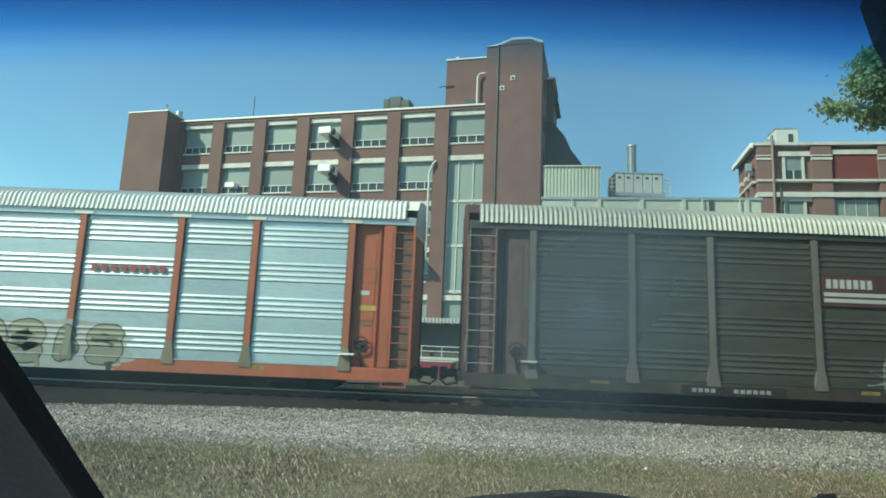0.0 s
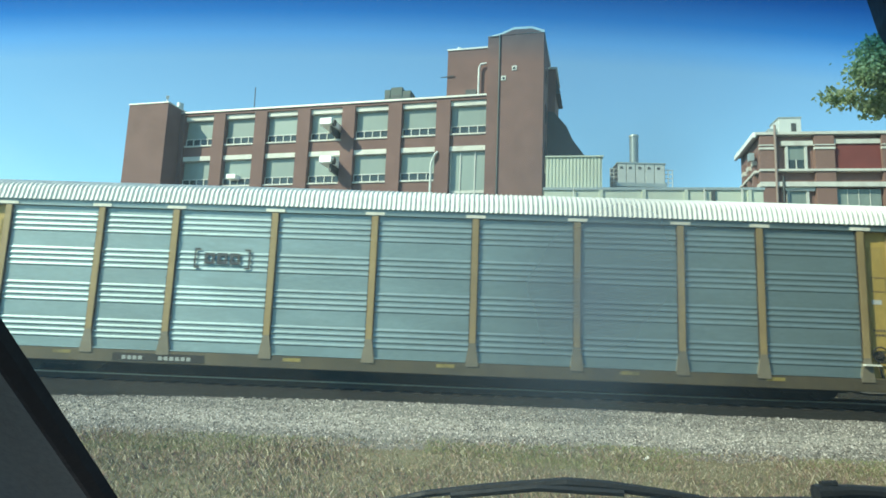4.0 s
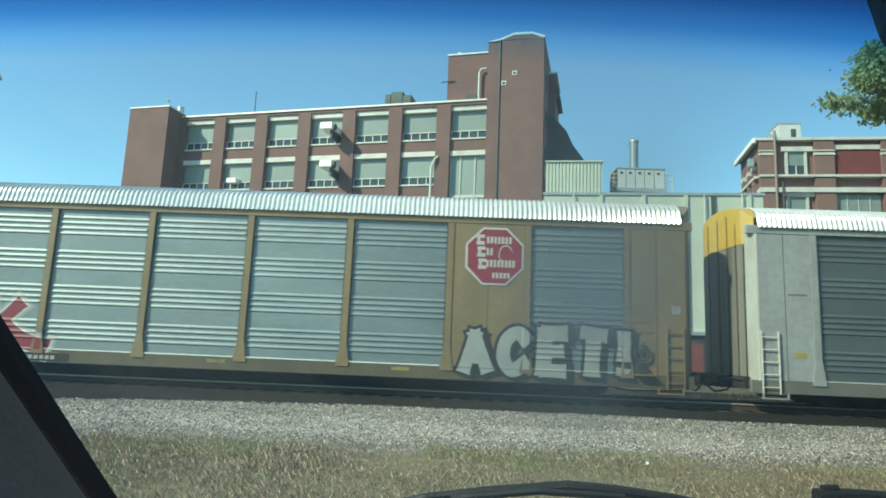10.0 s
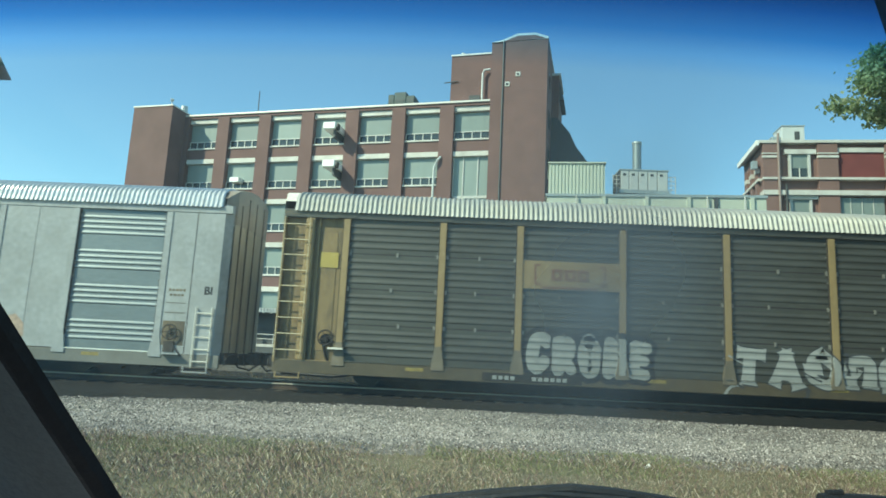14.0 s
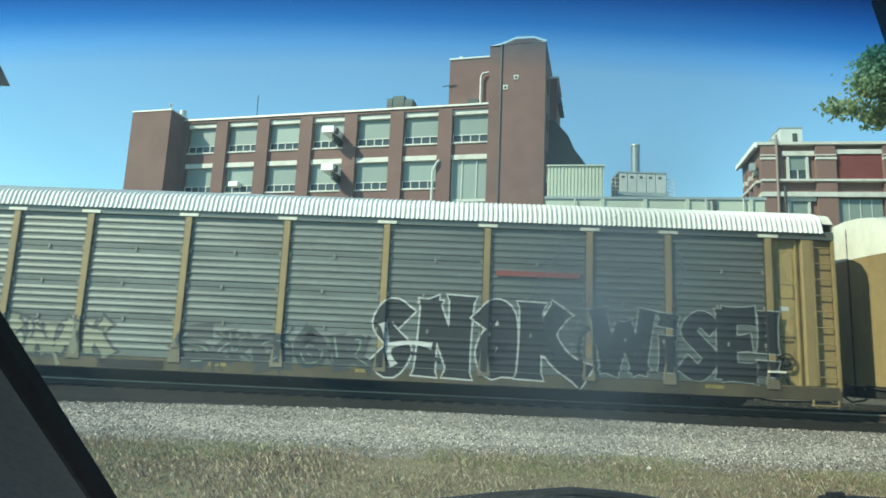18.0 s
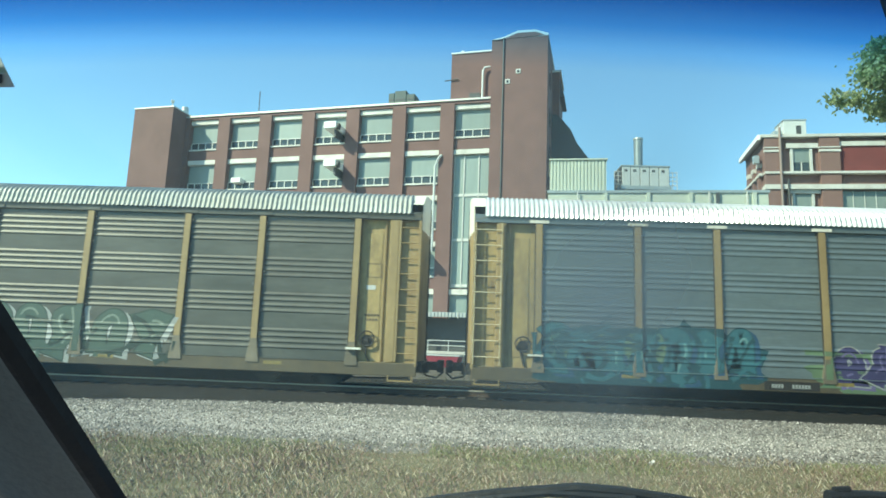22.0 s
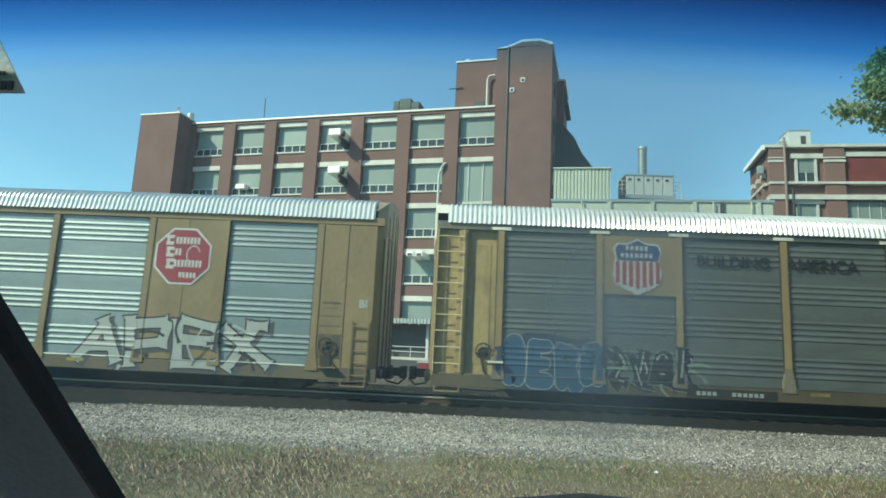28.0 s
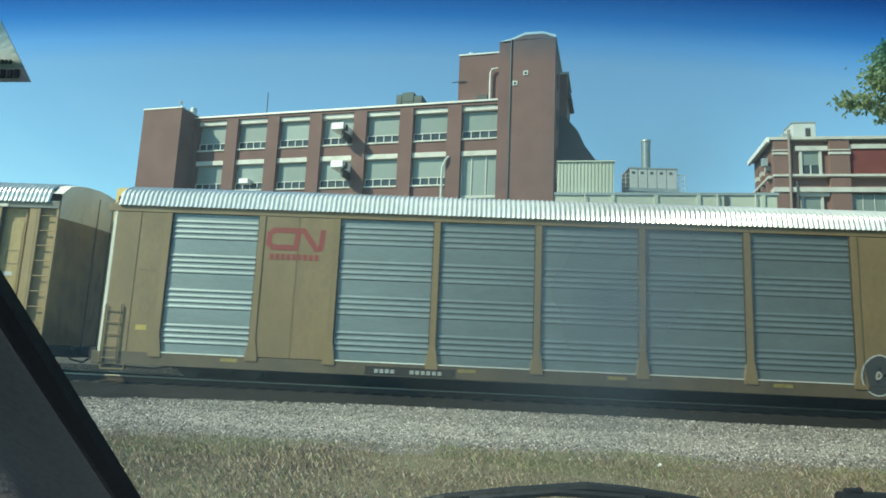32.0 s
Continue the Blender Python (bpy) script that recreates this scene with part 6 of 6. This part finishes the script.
tube(bm, [(14.45, 52.0, 19.85), (14.45, 52.0, 20.0)], 0.42, 16)
part("rim", bm, M_STACK, stack)

# ---- right-hand brick building ----
RB = Matrix.Translation((26.1, 54.0, 0)) @ Matrix.Rotation(radians(-7), 4, "Z")
office = thing("brick_office_building", "red brick building with white stone bands and dark windows", "building", m=RB)


def slant(ob):
    """The side street meets the front at a blunt angle: slide the left-hand side outwards with depth."""
    for v in ob.data.vertices:
        if v.co.x < 1.0:
            v.co.x += 0.08 * max(0.0, v.co.y - 0.3)
    return ob


slant(boxed("wall", (0, 42, 0.3, 6.8, 0, 21.0), M_BRICK3, office))
slant(boxed("coping", (-0.35, 42, -0.25, 7.0, 21.05, 21.3), M_LIME, office))
slant(boxed("side_cornice", (-0.62, -0.36, -0.24, 6.9, 20.8, 21.28), M_HOOD, office, bevel=0.03))
for z, h in ((17.72, 0.2), (16.33, 0.42), (12.1, 0.2), (11.0, 0.4)):
    slant(boxed("stone_band", (-0.12, 42, -0.26, 6.9, z, z + h), M_LIME, office))
PIL = [(-0.05, 1.25), (4.47, 1.61), (9.86, 1.61), (15.3, 1.61), (20.7, 1.6), (26.1, 1.6)]
for x, w in PIL:
    boxed("pilaster", (x, x + w, -0.15, 0.32, 0, 21.0), M_BRICK3, office, bevel=0.01)
    boxed("cap_band", (x - 0.05, x + w + 0.05, -0.22, 0.0, 19.7, 19.9), M_LIME, office)
    boxed("cap_band", (x - 0.05, x + w + 0.05, -0.22, 0.0, 20.05, 20.15), M_LIME, office)
for z, h in ((18.0, 2.1), (13.6, 2.4), (8.4, 2.5)):
    wd = boxed("window", (2.34, 3.72, 0.22, 0.31, z, z + h), M_PANE, office, "window with pale blind above dark panes")
    boxed("blind", (2.34, 3.72, 0.19, 0.225, z + h * 0.4, z + h), M_GLASSBLK, wd)
    for xx in (2.14, 3.72):
        boxed("jamb", (xx, xx + 0.2, 0.05, 0.31, z, z + h), M_WHITEFRAME, wd)
    boxed("mullion", (3.0, 3.08, 0.14, 0.22, z, z + h * 0.4), M_WHITEFRAME, wd)
    boxed("lintel", (1.8, 4.4, -0.02, 0.31, z + h, z + h + 0.42), M_LIME, wd)
for x in (6.1, 11.5, 16.95, 22.3):
    boxed("frieze", (x, x + 3.75, 0.02, 0.31, 20.26, 20.66), M_LIME, office)
    boxed("brick_infill", (x, x + 3.75, 0.14, 0.31, 17.95, 20.26), M_BRICK2, office)
    for z in (13.6, 8.6):
        wd = boxed("window", (x + 0.05, x + 3.6, 0.18, 0.31, z, z + 2.6), M_GLASSBLK, office, "wide pale glazed window")
        for q in range(3):
            boxed("mullion", (x + 0.9 + q * 0.9, x + 0.95 + q * 0.9, 0.12, 0.19, z, z + 2.6), M_WHITEFRAME, wd)
M_BROWNPIPE = mat("faded brown pipe paint", (0.26, 0.20, 0.18), 0.6, var=0.1)
boxed("side_lamp", (-0.75, -0.31, 0.5, 0.95, 18.9, 19.6), M_STACK, office)
for x, r, mt in ((1.2, 0.11, M_BROWNPIPE), (1.75, 0.09, M_DARKMETAL)):
    bm = bmesh.new()
    tube(bm, [(x, -0.3, 0), (x, -0.3, 21.9 if r > 0.1 else 17.2)], r, 8)
    part("downpipe", bm, mt, office)
for y in (1.0, 2.8, 4.6):
    slant(boxed("side_pilaster", (-0.3, -0.01, y, y + 0.7, 0, 19.7), M_BRICK3, office))
    slant(boxed("side_cap", (-0.34, -0.01, y - 0.05, y + 0.75, 18.6, 19.0), M_LIME, office))
for z in (17.3, 13.2):
    for y in (1.8, 3.6, 5.4):
        slant(boxed("side_window", (-0.06, -0.005, y, y + 0.9, z - 2.2, z), M_GLASSBLK, office))
slant(boxed("side_band", (-0.36, -0.125, 0.4, 6.9, 17.72, 17.95), M_LIME, office))
pent = thing("roof_penthouse", "white rooftop penthouse with a dark door", "penthouse", m=RB @ Matrix.Translation((2.4, 4.3, 21.0)))
boxed("body", (0.85, 2.85, 0, 2.2, 0.0, 3.2), M_WHITEMETAL, pent, bevel=0.02)
boxed("side_unit", (0.0, 0.83, 0.3, 1.8, 0.0, 2.3), M_STACK, pent, bevel=0.02)
boxed("roof_edge", (0.8, 2.9, -0.05, 2.25, 3.2, 3.32), M_STACK, pent)
boxed("door", (1.95, 2.4, -0.02, 0.0, 1.6, 2.7), M_DARKMETAL, pent)

# ---- unseen dark wall behind the eye, added to darken reflections at the right ----
reflect_wall = thing("unseen_wall", "added unseen dark wall that the wagon sides reflect", "wall", kind="structure")
boxed("wall_face", (3, 110, -19, -18, -0.1, 15), mat("dark wall for reflections", (0.07, 0.055, 0.045), 0.9, var=0.3, scale=1.0), reflect_wall)

# ---- tree ----
M_BARK = mat("grey-brown bark", (0.12, 0.09, 0.065), 0.9, var=0.4, scale=6, stretch=(1, 1, 0.2))
M_LEAF = island_mat("green leaves", [(0.27, 0.36, 0.17), (0.33, 0.41, 0.21), (0.39, 0.47, 0.25), (0.21, 0.29, 0.13), (0.44, 0.51, 0.31)], 0.6)
tree = thing("street_tree", "leafy green tree overhanging the verge", "tree", m=pose(10.45, 10.9, 0.55))
bm = bmesh.new()
tube(bm, [(0, 0, -0.6), (0.05, 0, 1.5), (-0.05, 0.05, 3.2), (0, 0, 5.0), (0.1, 0, 7.2)], [0.24, 0.19, 0.16, 0.11, 0.05], 10)
part("trunk", bm, M_BARK, tree)
rt = random.Random(12)
BRANCHES = [((0, 0, 4.2), (-1.4, 0.1, 5.9), (-2.9, 0, 6.5)), ((0, 0, 4.6), (-1.1, 0.4, 6.4), (-2.2, 0.2, 6.6)), ((0, 0, 4.4), (1.2, -0.4, 6.0), (2.3, -0.6, 7.0)),
         ((0, 0, 4.4), (0.2, 1.2, 6.5), (0.1, 2.0, 7.4)), ((0, 0, 4.4), (-0.2, -1.1, 6.5), (-0.2, -2.0, 7.3)), ((0, 0, 5), (-0.5, 0.1, 7.3), (-0.9, 0, 8.2))]
for limb in BRANCHES:
    bm = bmesh.new()
    tube(bm, limb, [0.08, 0.05, 0.015], 6)
    part("limb", bm, M_BARK, tree)
leaf_v, leaf_f = [], []
clumps = []
for n_, limb in enumerate(BRANCHES):
    for q in range(70 if n_ < 2 else 30):
        k = rt.uniform(0.45, 1.05)
        p = Vector(limb[1]).lerp(Vector(limb[2]), (k - 0.4) / 0.6)
        clumps.append(p + Vector((rt.gauss(0, 0.30), rt.gauss(0, 0.4), rt.gauss(0, 0.21))))
for cpos in clumps:
    rad = rt.uniform(0.13, 0.24)
    for q in range(190):
        d = Vector((rt.gauss(0, 1), rt.gauss(0, 1), rt.gauss(0, 0.75))) * rad * 0.75
        o = cpos + d
        n = Vector((rt.gauss(0, 1), rt.gauss(0, 1), rt.gauss(0.5, 1))).normalized()
        t = n.orthogonal().normalized()
        w = n.cross(t)
        s = rt.uniform(0.04, 0.075)
        b0 = len(leaf_v)
        leaf_v += [o - t * s, o + w * s * 0.5 + n * s * 0.15, o + t * s, o - w * s * 0.5 + n * s * 0.15]
        leaf_f += [(b0, b0 + 1, b0 + 2), (b0, b0 + 2, b0 + 3)]
me = bpy.data.meshes.new("crown")
me.from_pydata([tuple(v) for v in leaf_v], [], leaf_f)
nd_, ln_ = M_LEAF.node_tree.nodes, M_LEAF.node_tree.links     # leaves let light through
tl, mx_ = nd_.new("ShaderNodeBsdfTranslucent"), nd_.new("ShaderNodeMixShader")
ln_.new(nd_["Color Ramp"].outputs[0], tl.inputs["Color"])
mx_.inputs[0].default_value = 0.6
ln_.new(nd_["Principled BSDF"].outputs[0], mx_.inputs[1])
ln_.new(tl.outputs[0], mx_.inputs[2])
ln_.new(mx_.outputs[0], nd_["Material Output"].inputs["Surface"])
me.materials.append(M_LEAF)
tagged(part("crown", me, None, tree, "loose crown of small green leaves"), kind="stuff")

# ---- the parked vehicle around the camera ----
CAB = pose(0, 0, 1.75, 0, -2.4, 2.0)
vehicle = thing("parked_vehicle", "cab of a parked vehicle with tinted windscreen and dark trim", "vehicle", m=CAB)
M_TRIM = mat("charcoal cab trim", (0.12, 0.128, 0.125), 0.75, var=0.12, scale=6, fine=120, bump=0.15)
M_SEAL = mat("black rubber seal", (0.012, 0.012, 0.014), 0.6, var=0.2)
M_PAPER = mat("white paper sticker", (0.45, 0.46, 0.45), 0.7, var=0.06, scale=8)
M_BODY = mat("dark blue body paint", (0.03, 0.05, 0.12), 0.3, var=0.05)


def glass_mat():
    """Green-tinted windscreen: blue shade band along the top, dimming to the right, a veil of dirt and painted haze,
    and one smeared patch that also carries a hazy reflection.
    """
    m = bpy.data.materials.new("windscreen glass")
    m.use_nodes = True
    nd, ln = m.node_tree.nodes, m.node_tree.links
    nd.remove(nd["Principled BSDF"])
    tc = nd.new("ShaderNodeTexCoord")
    sp = nd.new("ShaderNodeSeparateXYZ")
    ln.new(tc.outputs["Object"], sp.inputs[0])
    bend = nd.new("ShaderNodeMath")          # the band dips towards both sides
    bend.operation = "MULTIPLY_ADD"
    sq = nd.new("ShaderNodeMath")
    sq.operation = "POWER"
    sq.inputs[1].default_value = 2
    ab = nd.new("ShaderNodeMath")
    ab.operation = "ABSOLUTE"
    off = nd.new("ShaderNodeMath")
    off.inputs[1].default_value = 0.15
    ln.new(sp.outputs["X"], off.inputs[0])
    ln.new(off.outputs[0], ab.inputs[0])
    ln.new(ab.outputs[0], sq.inputs[0])
    ln.new(sq.outputs[0], bend.inputs[0])
    bend.inputs[1].default_value = BAND_DIP
    ln.new(sp.outputs["Z"], bend.inputs[2])
    mr = nd.new("ShaderNodeMapRange")
    mr.inputs["From Min"].default_value, mr.inputs["From Max"].default_value = 0.22, 0.34
    ln.new(bend.outputs[0], mr.inputs["Value"])
    ramp = nd.new("ShaderNodeValToRGB")
    els = ramp.color_ramp.elements
    for pos_, col in BAND:
        e_ = els[0] if pos_ == 0 else els.new(pos_) if pos_ < 1 else els[-1]
        e_.position, e_.color = pos_, (*col, 1)
    ln.new(mr.outputs[0], ramp.inputs[0])
    tr = nd.new("ShaderNodeBsdfTransparent")
    deep = nd.new("ShaderNodeMapRange")      # dimming of the view towards the right, put into the tint
    deep.inputs["From Min"].default_value, deep.inputs["From Max"].default_value = -0.1, 0.55
    deep.inputs["To Min"].default_value, deep.inputs["To Max"].default_value = 1.0, 0.68
    ln.new(sp.outputs["X"], deep.inputs["Value"])
    tint = nd.new("ShaderNodeVectorMath")
    tint.operation = "SCALE"
    ln.new(ramp.outputs[0], tint.inputs[0])
    ln.new(deep.outputs[0], tint.inputs["Scale"])
    ln.new(tint.outputs[0], tr.inputs["Color"])
    # serves the smear and the painted veil of haze alike
    dirt = nd.new("ShaderNodeBsdfTranslucent")
    dirt.inputs["Color"].default_value = (0.258, 0.30, 0.243, 1)
    mp = nd.new("ShaderNodeMapping")
    mp.inputs["Location"].default_value = (-SMEAR[0] / SMEAR[2], 0, -SMEAR[1] / SMEAR[3])
    mp.inputs["Scale"].default_value = (1 / SMEAR[2], 0, 1 / SMEAR[3])
    ln.new(tc.outputs["Object"], mp.inputs["Vector"])
    nz = nd.new("ShaderNodeTexNoise")
    nz.inputs["Scale"].default_value, nz.inputs["Detail"].default_value = 6, 2
    ln.new(tc.outputs["Object"], nz.inputs["Vector"])
    gr = nd.new("ShaderNodeTexGradient")
    gr.gradient_type = "QUADRATIC_SPHERE"
    ln.new(mp.outputs[0], gr.inputs["Vector"])
    mu = nd.new("ShaderNodeMath")
    mu.operation = "MULTIPLY"
    ln.new(gr.outputs["Fac"], mu.inputs[0])
    ln.new(nz.outputs["Fac"], mu.inputs[1])
    ad = nd.new("ShaderNodeMath")
    ad.operation = "MULTIPLY_ADD"
    ln.new(mu.outputs[0], ad.inputs[0])
    ad.inputs[1].default_value = SMEAR[4]
    veil = nd.new("ShaderNodeMapRange")      # dirt and painted haze that lift the darks, less towards the right
    veil.inputs["From Min"].default_value, veil.inputs["From Max"].default_value = -0.5, 0.55
    veil.inputs["To Min"].default_value, veil.inputs["To Max"].default_value = VEIL * 1.25, VEIL * 0.42
    ln.new(sp.outputs["X"], veil.inputs["Value"])
    ln.new(veil.outputs[0], ad.inputs[2])
    mx = nd.new("ShaderNodeMixShader")
    ln.new(ad.outputs[0], mx.inputs[0])
    ln.new(tr.outputs[0], mx.inputs[1])
    ln.new(dirt.outputs[0], mx.inputs[2])
    ln.new(mx.outputs[0], nd["Material Output"].inputs["Surface"])
    return m


BAND_DIP = 0.075
BAND = ((0, (0.87, 1.0, 0.82)), (0.40, (0.84, 0.985, 0.84)), (0.54, (0.52, 0.84, 0.88)), (0.68, (0.15, 0.48, 0.70)), (0.85, (0.04, 0.22, 0.45)), (1.0, (0.008, 0.06, 0.18)))
# smeared patch, with the dash's hazy reflection painted into it
SMEAR = (0.18, 0.055, 0.27, 0.32, 1.3)
VEIL = 0.178


def pane_y(z):
    return 0.75 - 0.7 * z


bm = bmesh.new()
sheet(bm, [[(x, pane_y(z) - 0.03 * x * x, z) for x in np.linspace(-0.62, 0.95, 13)] for z in np.linspace(-0.28, 0.42, 8)])
pane = part("windscreen", bm, glass_mat(), vehicle, "green-tinted windscreen with blue shade band, hazy veil and smears", smooth=True)
pane.visible_shadow = False


# left pillar: rubber edge, then rounded trim
e0, e1 = Vector((-0.80, 1, 0.17)) * 0.58, Vector((-0.455, 1, -0.285)) * 0.88
for nm, cols, mt in (("pillar_seal", [(-0.002, 0.0), (0.004, -0.012), (0.014, -0.022), (0.02, -0.02)], M_SEAL),
                     ("pillar_trim", [(0.0205, -0.018), (0.03, -0.012), (0.06, -0.012), (0.12, 0.0), (0.2, 0.05), (0.26, 0.16), (0.2, 0.2), (0.03, 0.03)], M_TRIM)):
    bm = bmesh.new()
    along = (e1 - e0).normalized()
    side = Vector((-along.z, 0, along.x)).normalized()
    side = side if side.x < 0 else -side
    rows = []
    for p in (e0 - along * 0.15, e0, e0.lerp(e1, 0.5), e1, e1 + along * 0.15):
        rows.append([tuple(p + side * u + Vector((0, w, 0))) for u, w in cols])
    sheet(bm, rows)
    part(nm, bm, mt, vehicle, smooth=nm == "pillar_trim")
# right pillar corner at the top, with a dotted edge
bm = bmesh.new()
q = [Vector((0.772, 1, 0.66)), Vector((0.790, 1, 0.575)), Vector((0.818, 1, 0.52)), Vector((0.98, 1, 0.46)), Vector((1.0, 1, 0.72))]
a_ = [bm.verts.new(p * 0.56) for p in q]
b_ = [bm.verts.new(p * 0.56 + Vector((0.03, 0.06, 0))) for p in q]
bm.faces.new(a_)
bm.faces.new(b_[::-1])
for n_ in range(5):
    bm.faces.new((a_[n_], b_[n_], b_[(n_ + 1) % 5], a_[(n_ + 1) % 5]))
part("right_pillar", bm, M_SEAL, vehicle)
bm = bmesh.new()
for n_ in range(18):
    t = n_ / 17
    p = Vector((0.770 + 0.043 * t, 1, 0.66 - 0.14 * t)) * 0.57
    for m_i in range(3):
        o = p + Vector((-0.0045 * m_i, 0, 0.002 * (m_i % 2)))
        r = 0.0022 - 0.0005 * m_i
        box(bm, o.x - r, o.x + r, o.y, o.y + 0.001, o.z - r, o.z + r)
part("dotted_edge", bm, M_SEAL, vehicle, "row of black dots along the glass edge")
# sticker in the glass corner
sx, sz = -0.731 * 0.57, 0.430 * 0.57
bm = bmesh.new()
prism(bm, [(sx, sz), (sx - 0.075, sz + 0.0), (sx - 0.13, sz + 0.098), (sx - 0.056, sz + 0.098)], 0.563, 0.5645)
sticker = part("windscreen_sticker", bm, M_PAPER, vehicle, "white printed sticker in the glass corner")
bm = bmesh.new()
for n_ in range(5):
    box(bm, sx - 0.012 - 0.0065 * n_ - 0.0045, sx - 0.012 - 0.0065 * n_, 0.5618, 0.5625, sz + 0.003, sz + 0.012)
for n_ in range(4):
    box(bm, sx - 0.02 - 0.004 * n_ - 0.0028, sx - 0.02 - 0.004 * n_, 0.5618, 0.5625, sz + 0.018, sz + 0.022)
part("print_bars", bm, M_SEAL, sticker)
# wiper and cowl outside the glass
bm = bmesh.new()
tube(bm, [(-0.10, 1.07, -0.2640), (-0.02, 1.06, -0.2470), (0.08, 1.06, -0.2375), (0.21, 1.06, -0.2310), (0.28, 1.06, -0.2370), (0.38, 1.06, -0.2510), (0.48, 1.06, -0.2680)], [0.005, 0.006, 0.007, 0.009, 0.009, 0.008, 0.006], 8)
tube(bm, [(0.02, 1.05, -0.2480), (0.16, 1.05, -0.2370), (0.30, 1.05, -0.2460)], 0.006, 6)
part("wiper", bm, M_SEAL, vehicle, "black wiper arm and blade")
bm = bmesh.new()
tube(bm, [(0.60, 1.03, -0.243), (0.66, 1.03, -0.241), (0.76, 1.03, -0.248)], [0.014, 0.011, 0.011], 10)
tube(bm, [(0.61, 1.03, -0.230), (0.635, 1.03, -0.229)], 0.006, 8)
part("wiper_pivot", bm, M_SEAL, vehicle)
boxed("cowl", (-0.75, 1.0, 0.93, 1.25, -0.36, -0.30), M_SEAL, vehicle)
boxed("dashboard", (-0.75, 1.0, 0.45, 0.93, -0.45, -0.31), M_TRIM, vehicle, bevel=0.02)
# the cab that closes round the eye
boxed("roof_lining", (-0.75, 1.1, -1.3, 0.44, 0.44, 0.48), M_TRIM, vehicle)
boxed("rear_wall", (-0.75, 1.1, -1.34, -1.3, -0.9, 0.44), M_TRIM, vehicle)
for x in (-0.79, 1.1):
    boxed("door_panel", (x, x + 0.04, -1.3, 0.95, -1.0, -0.16), M_TRIM, vehicle)
    boxed("door_frame", (x, x + 0.04, -1.3, 0.3, 0.36, 0.48), M_TRIM, vehicle)
boxed("cab_floor", (-0.75, 1.1, -1.3, 1.25, -1.12, -1.06), M_TRIM, vehicle)
boxed("bonnet_side", (-0.79, 1.14, 1.26, 1.9, -1.2, -0.62), M_BODY, vehicle, bevel=0.08)
bm = bmesh.new()
tube(bm, [(0, -0.11, 0), (0, 0.11, 0)], 0.36, 20)
tyre = mesh_of("tyre", bm, M_SEAL)
for x in (-0.72, 1.07):
    for y in (1.5, -1.1):
        part("tyre", tyre, None, vehicle, m=pose(x, y, -1.39, 0, 0, 90))


# ---- what moves ----
# seconds, metres that the train has rolled
ROLLED = [
    (0, -166.636), (2, -145.053), (4, -123.737), (6, -102.646), (8, -81.757), (10, -61.051), (12, -40.523), (14, -20.172), (16, 0.000), (18, 19.986), (20, 39.779), (22, 59.376), (24, 78.774), (26, 97.978), (28, 117.000), (30, 135.861), (32, 154.595),
]


def motions():
    for n, car in enumerate(CARS):
        x0 = -167.15 - PITCH / 2 + PITCH * n
        walk(car, [(t, pose(x0 - s, TRACK_Y, RAIL_Z)) for t, s in ROLLED])


motions()
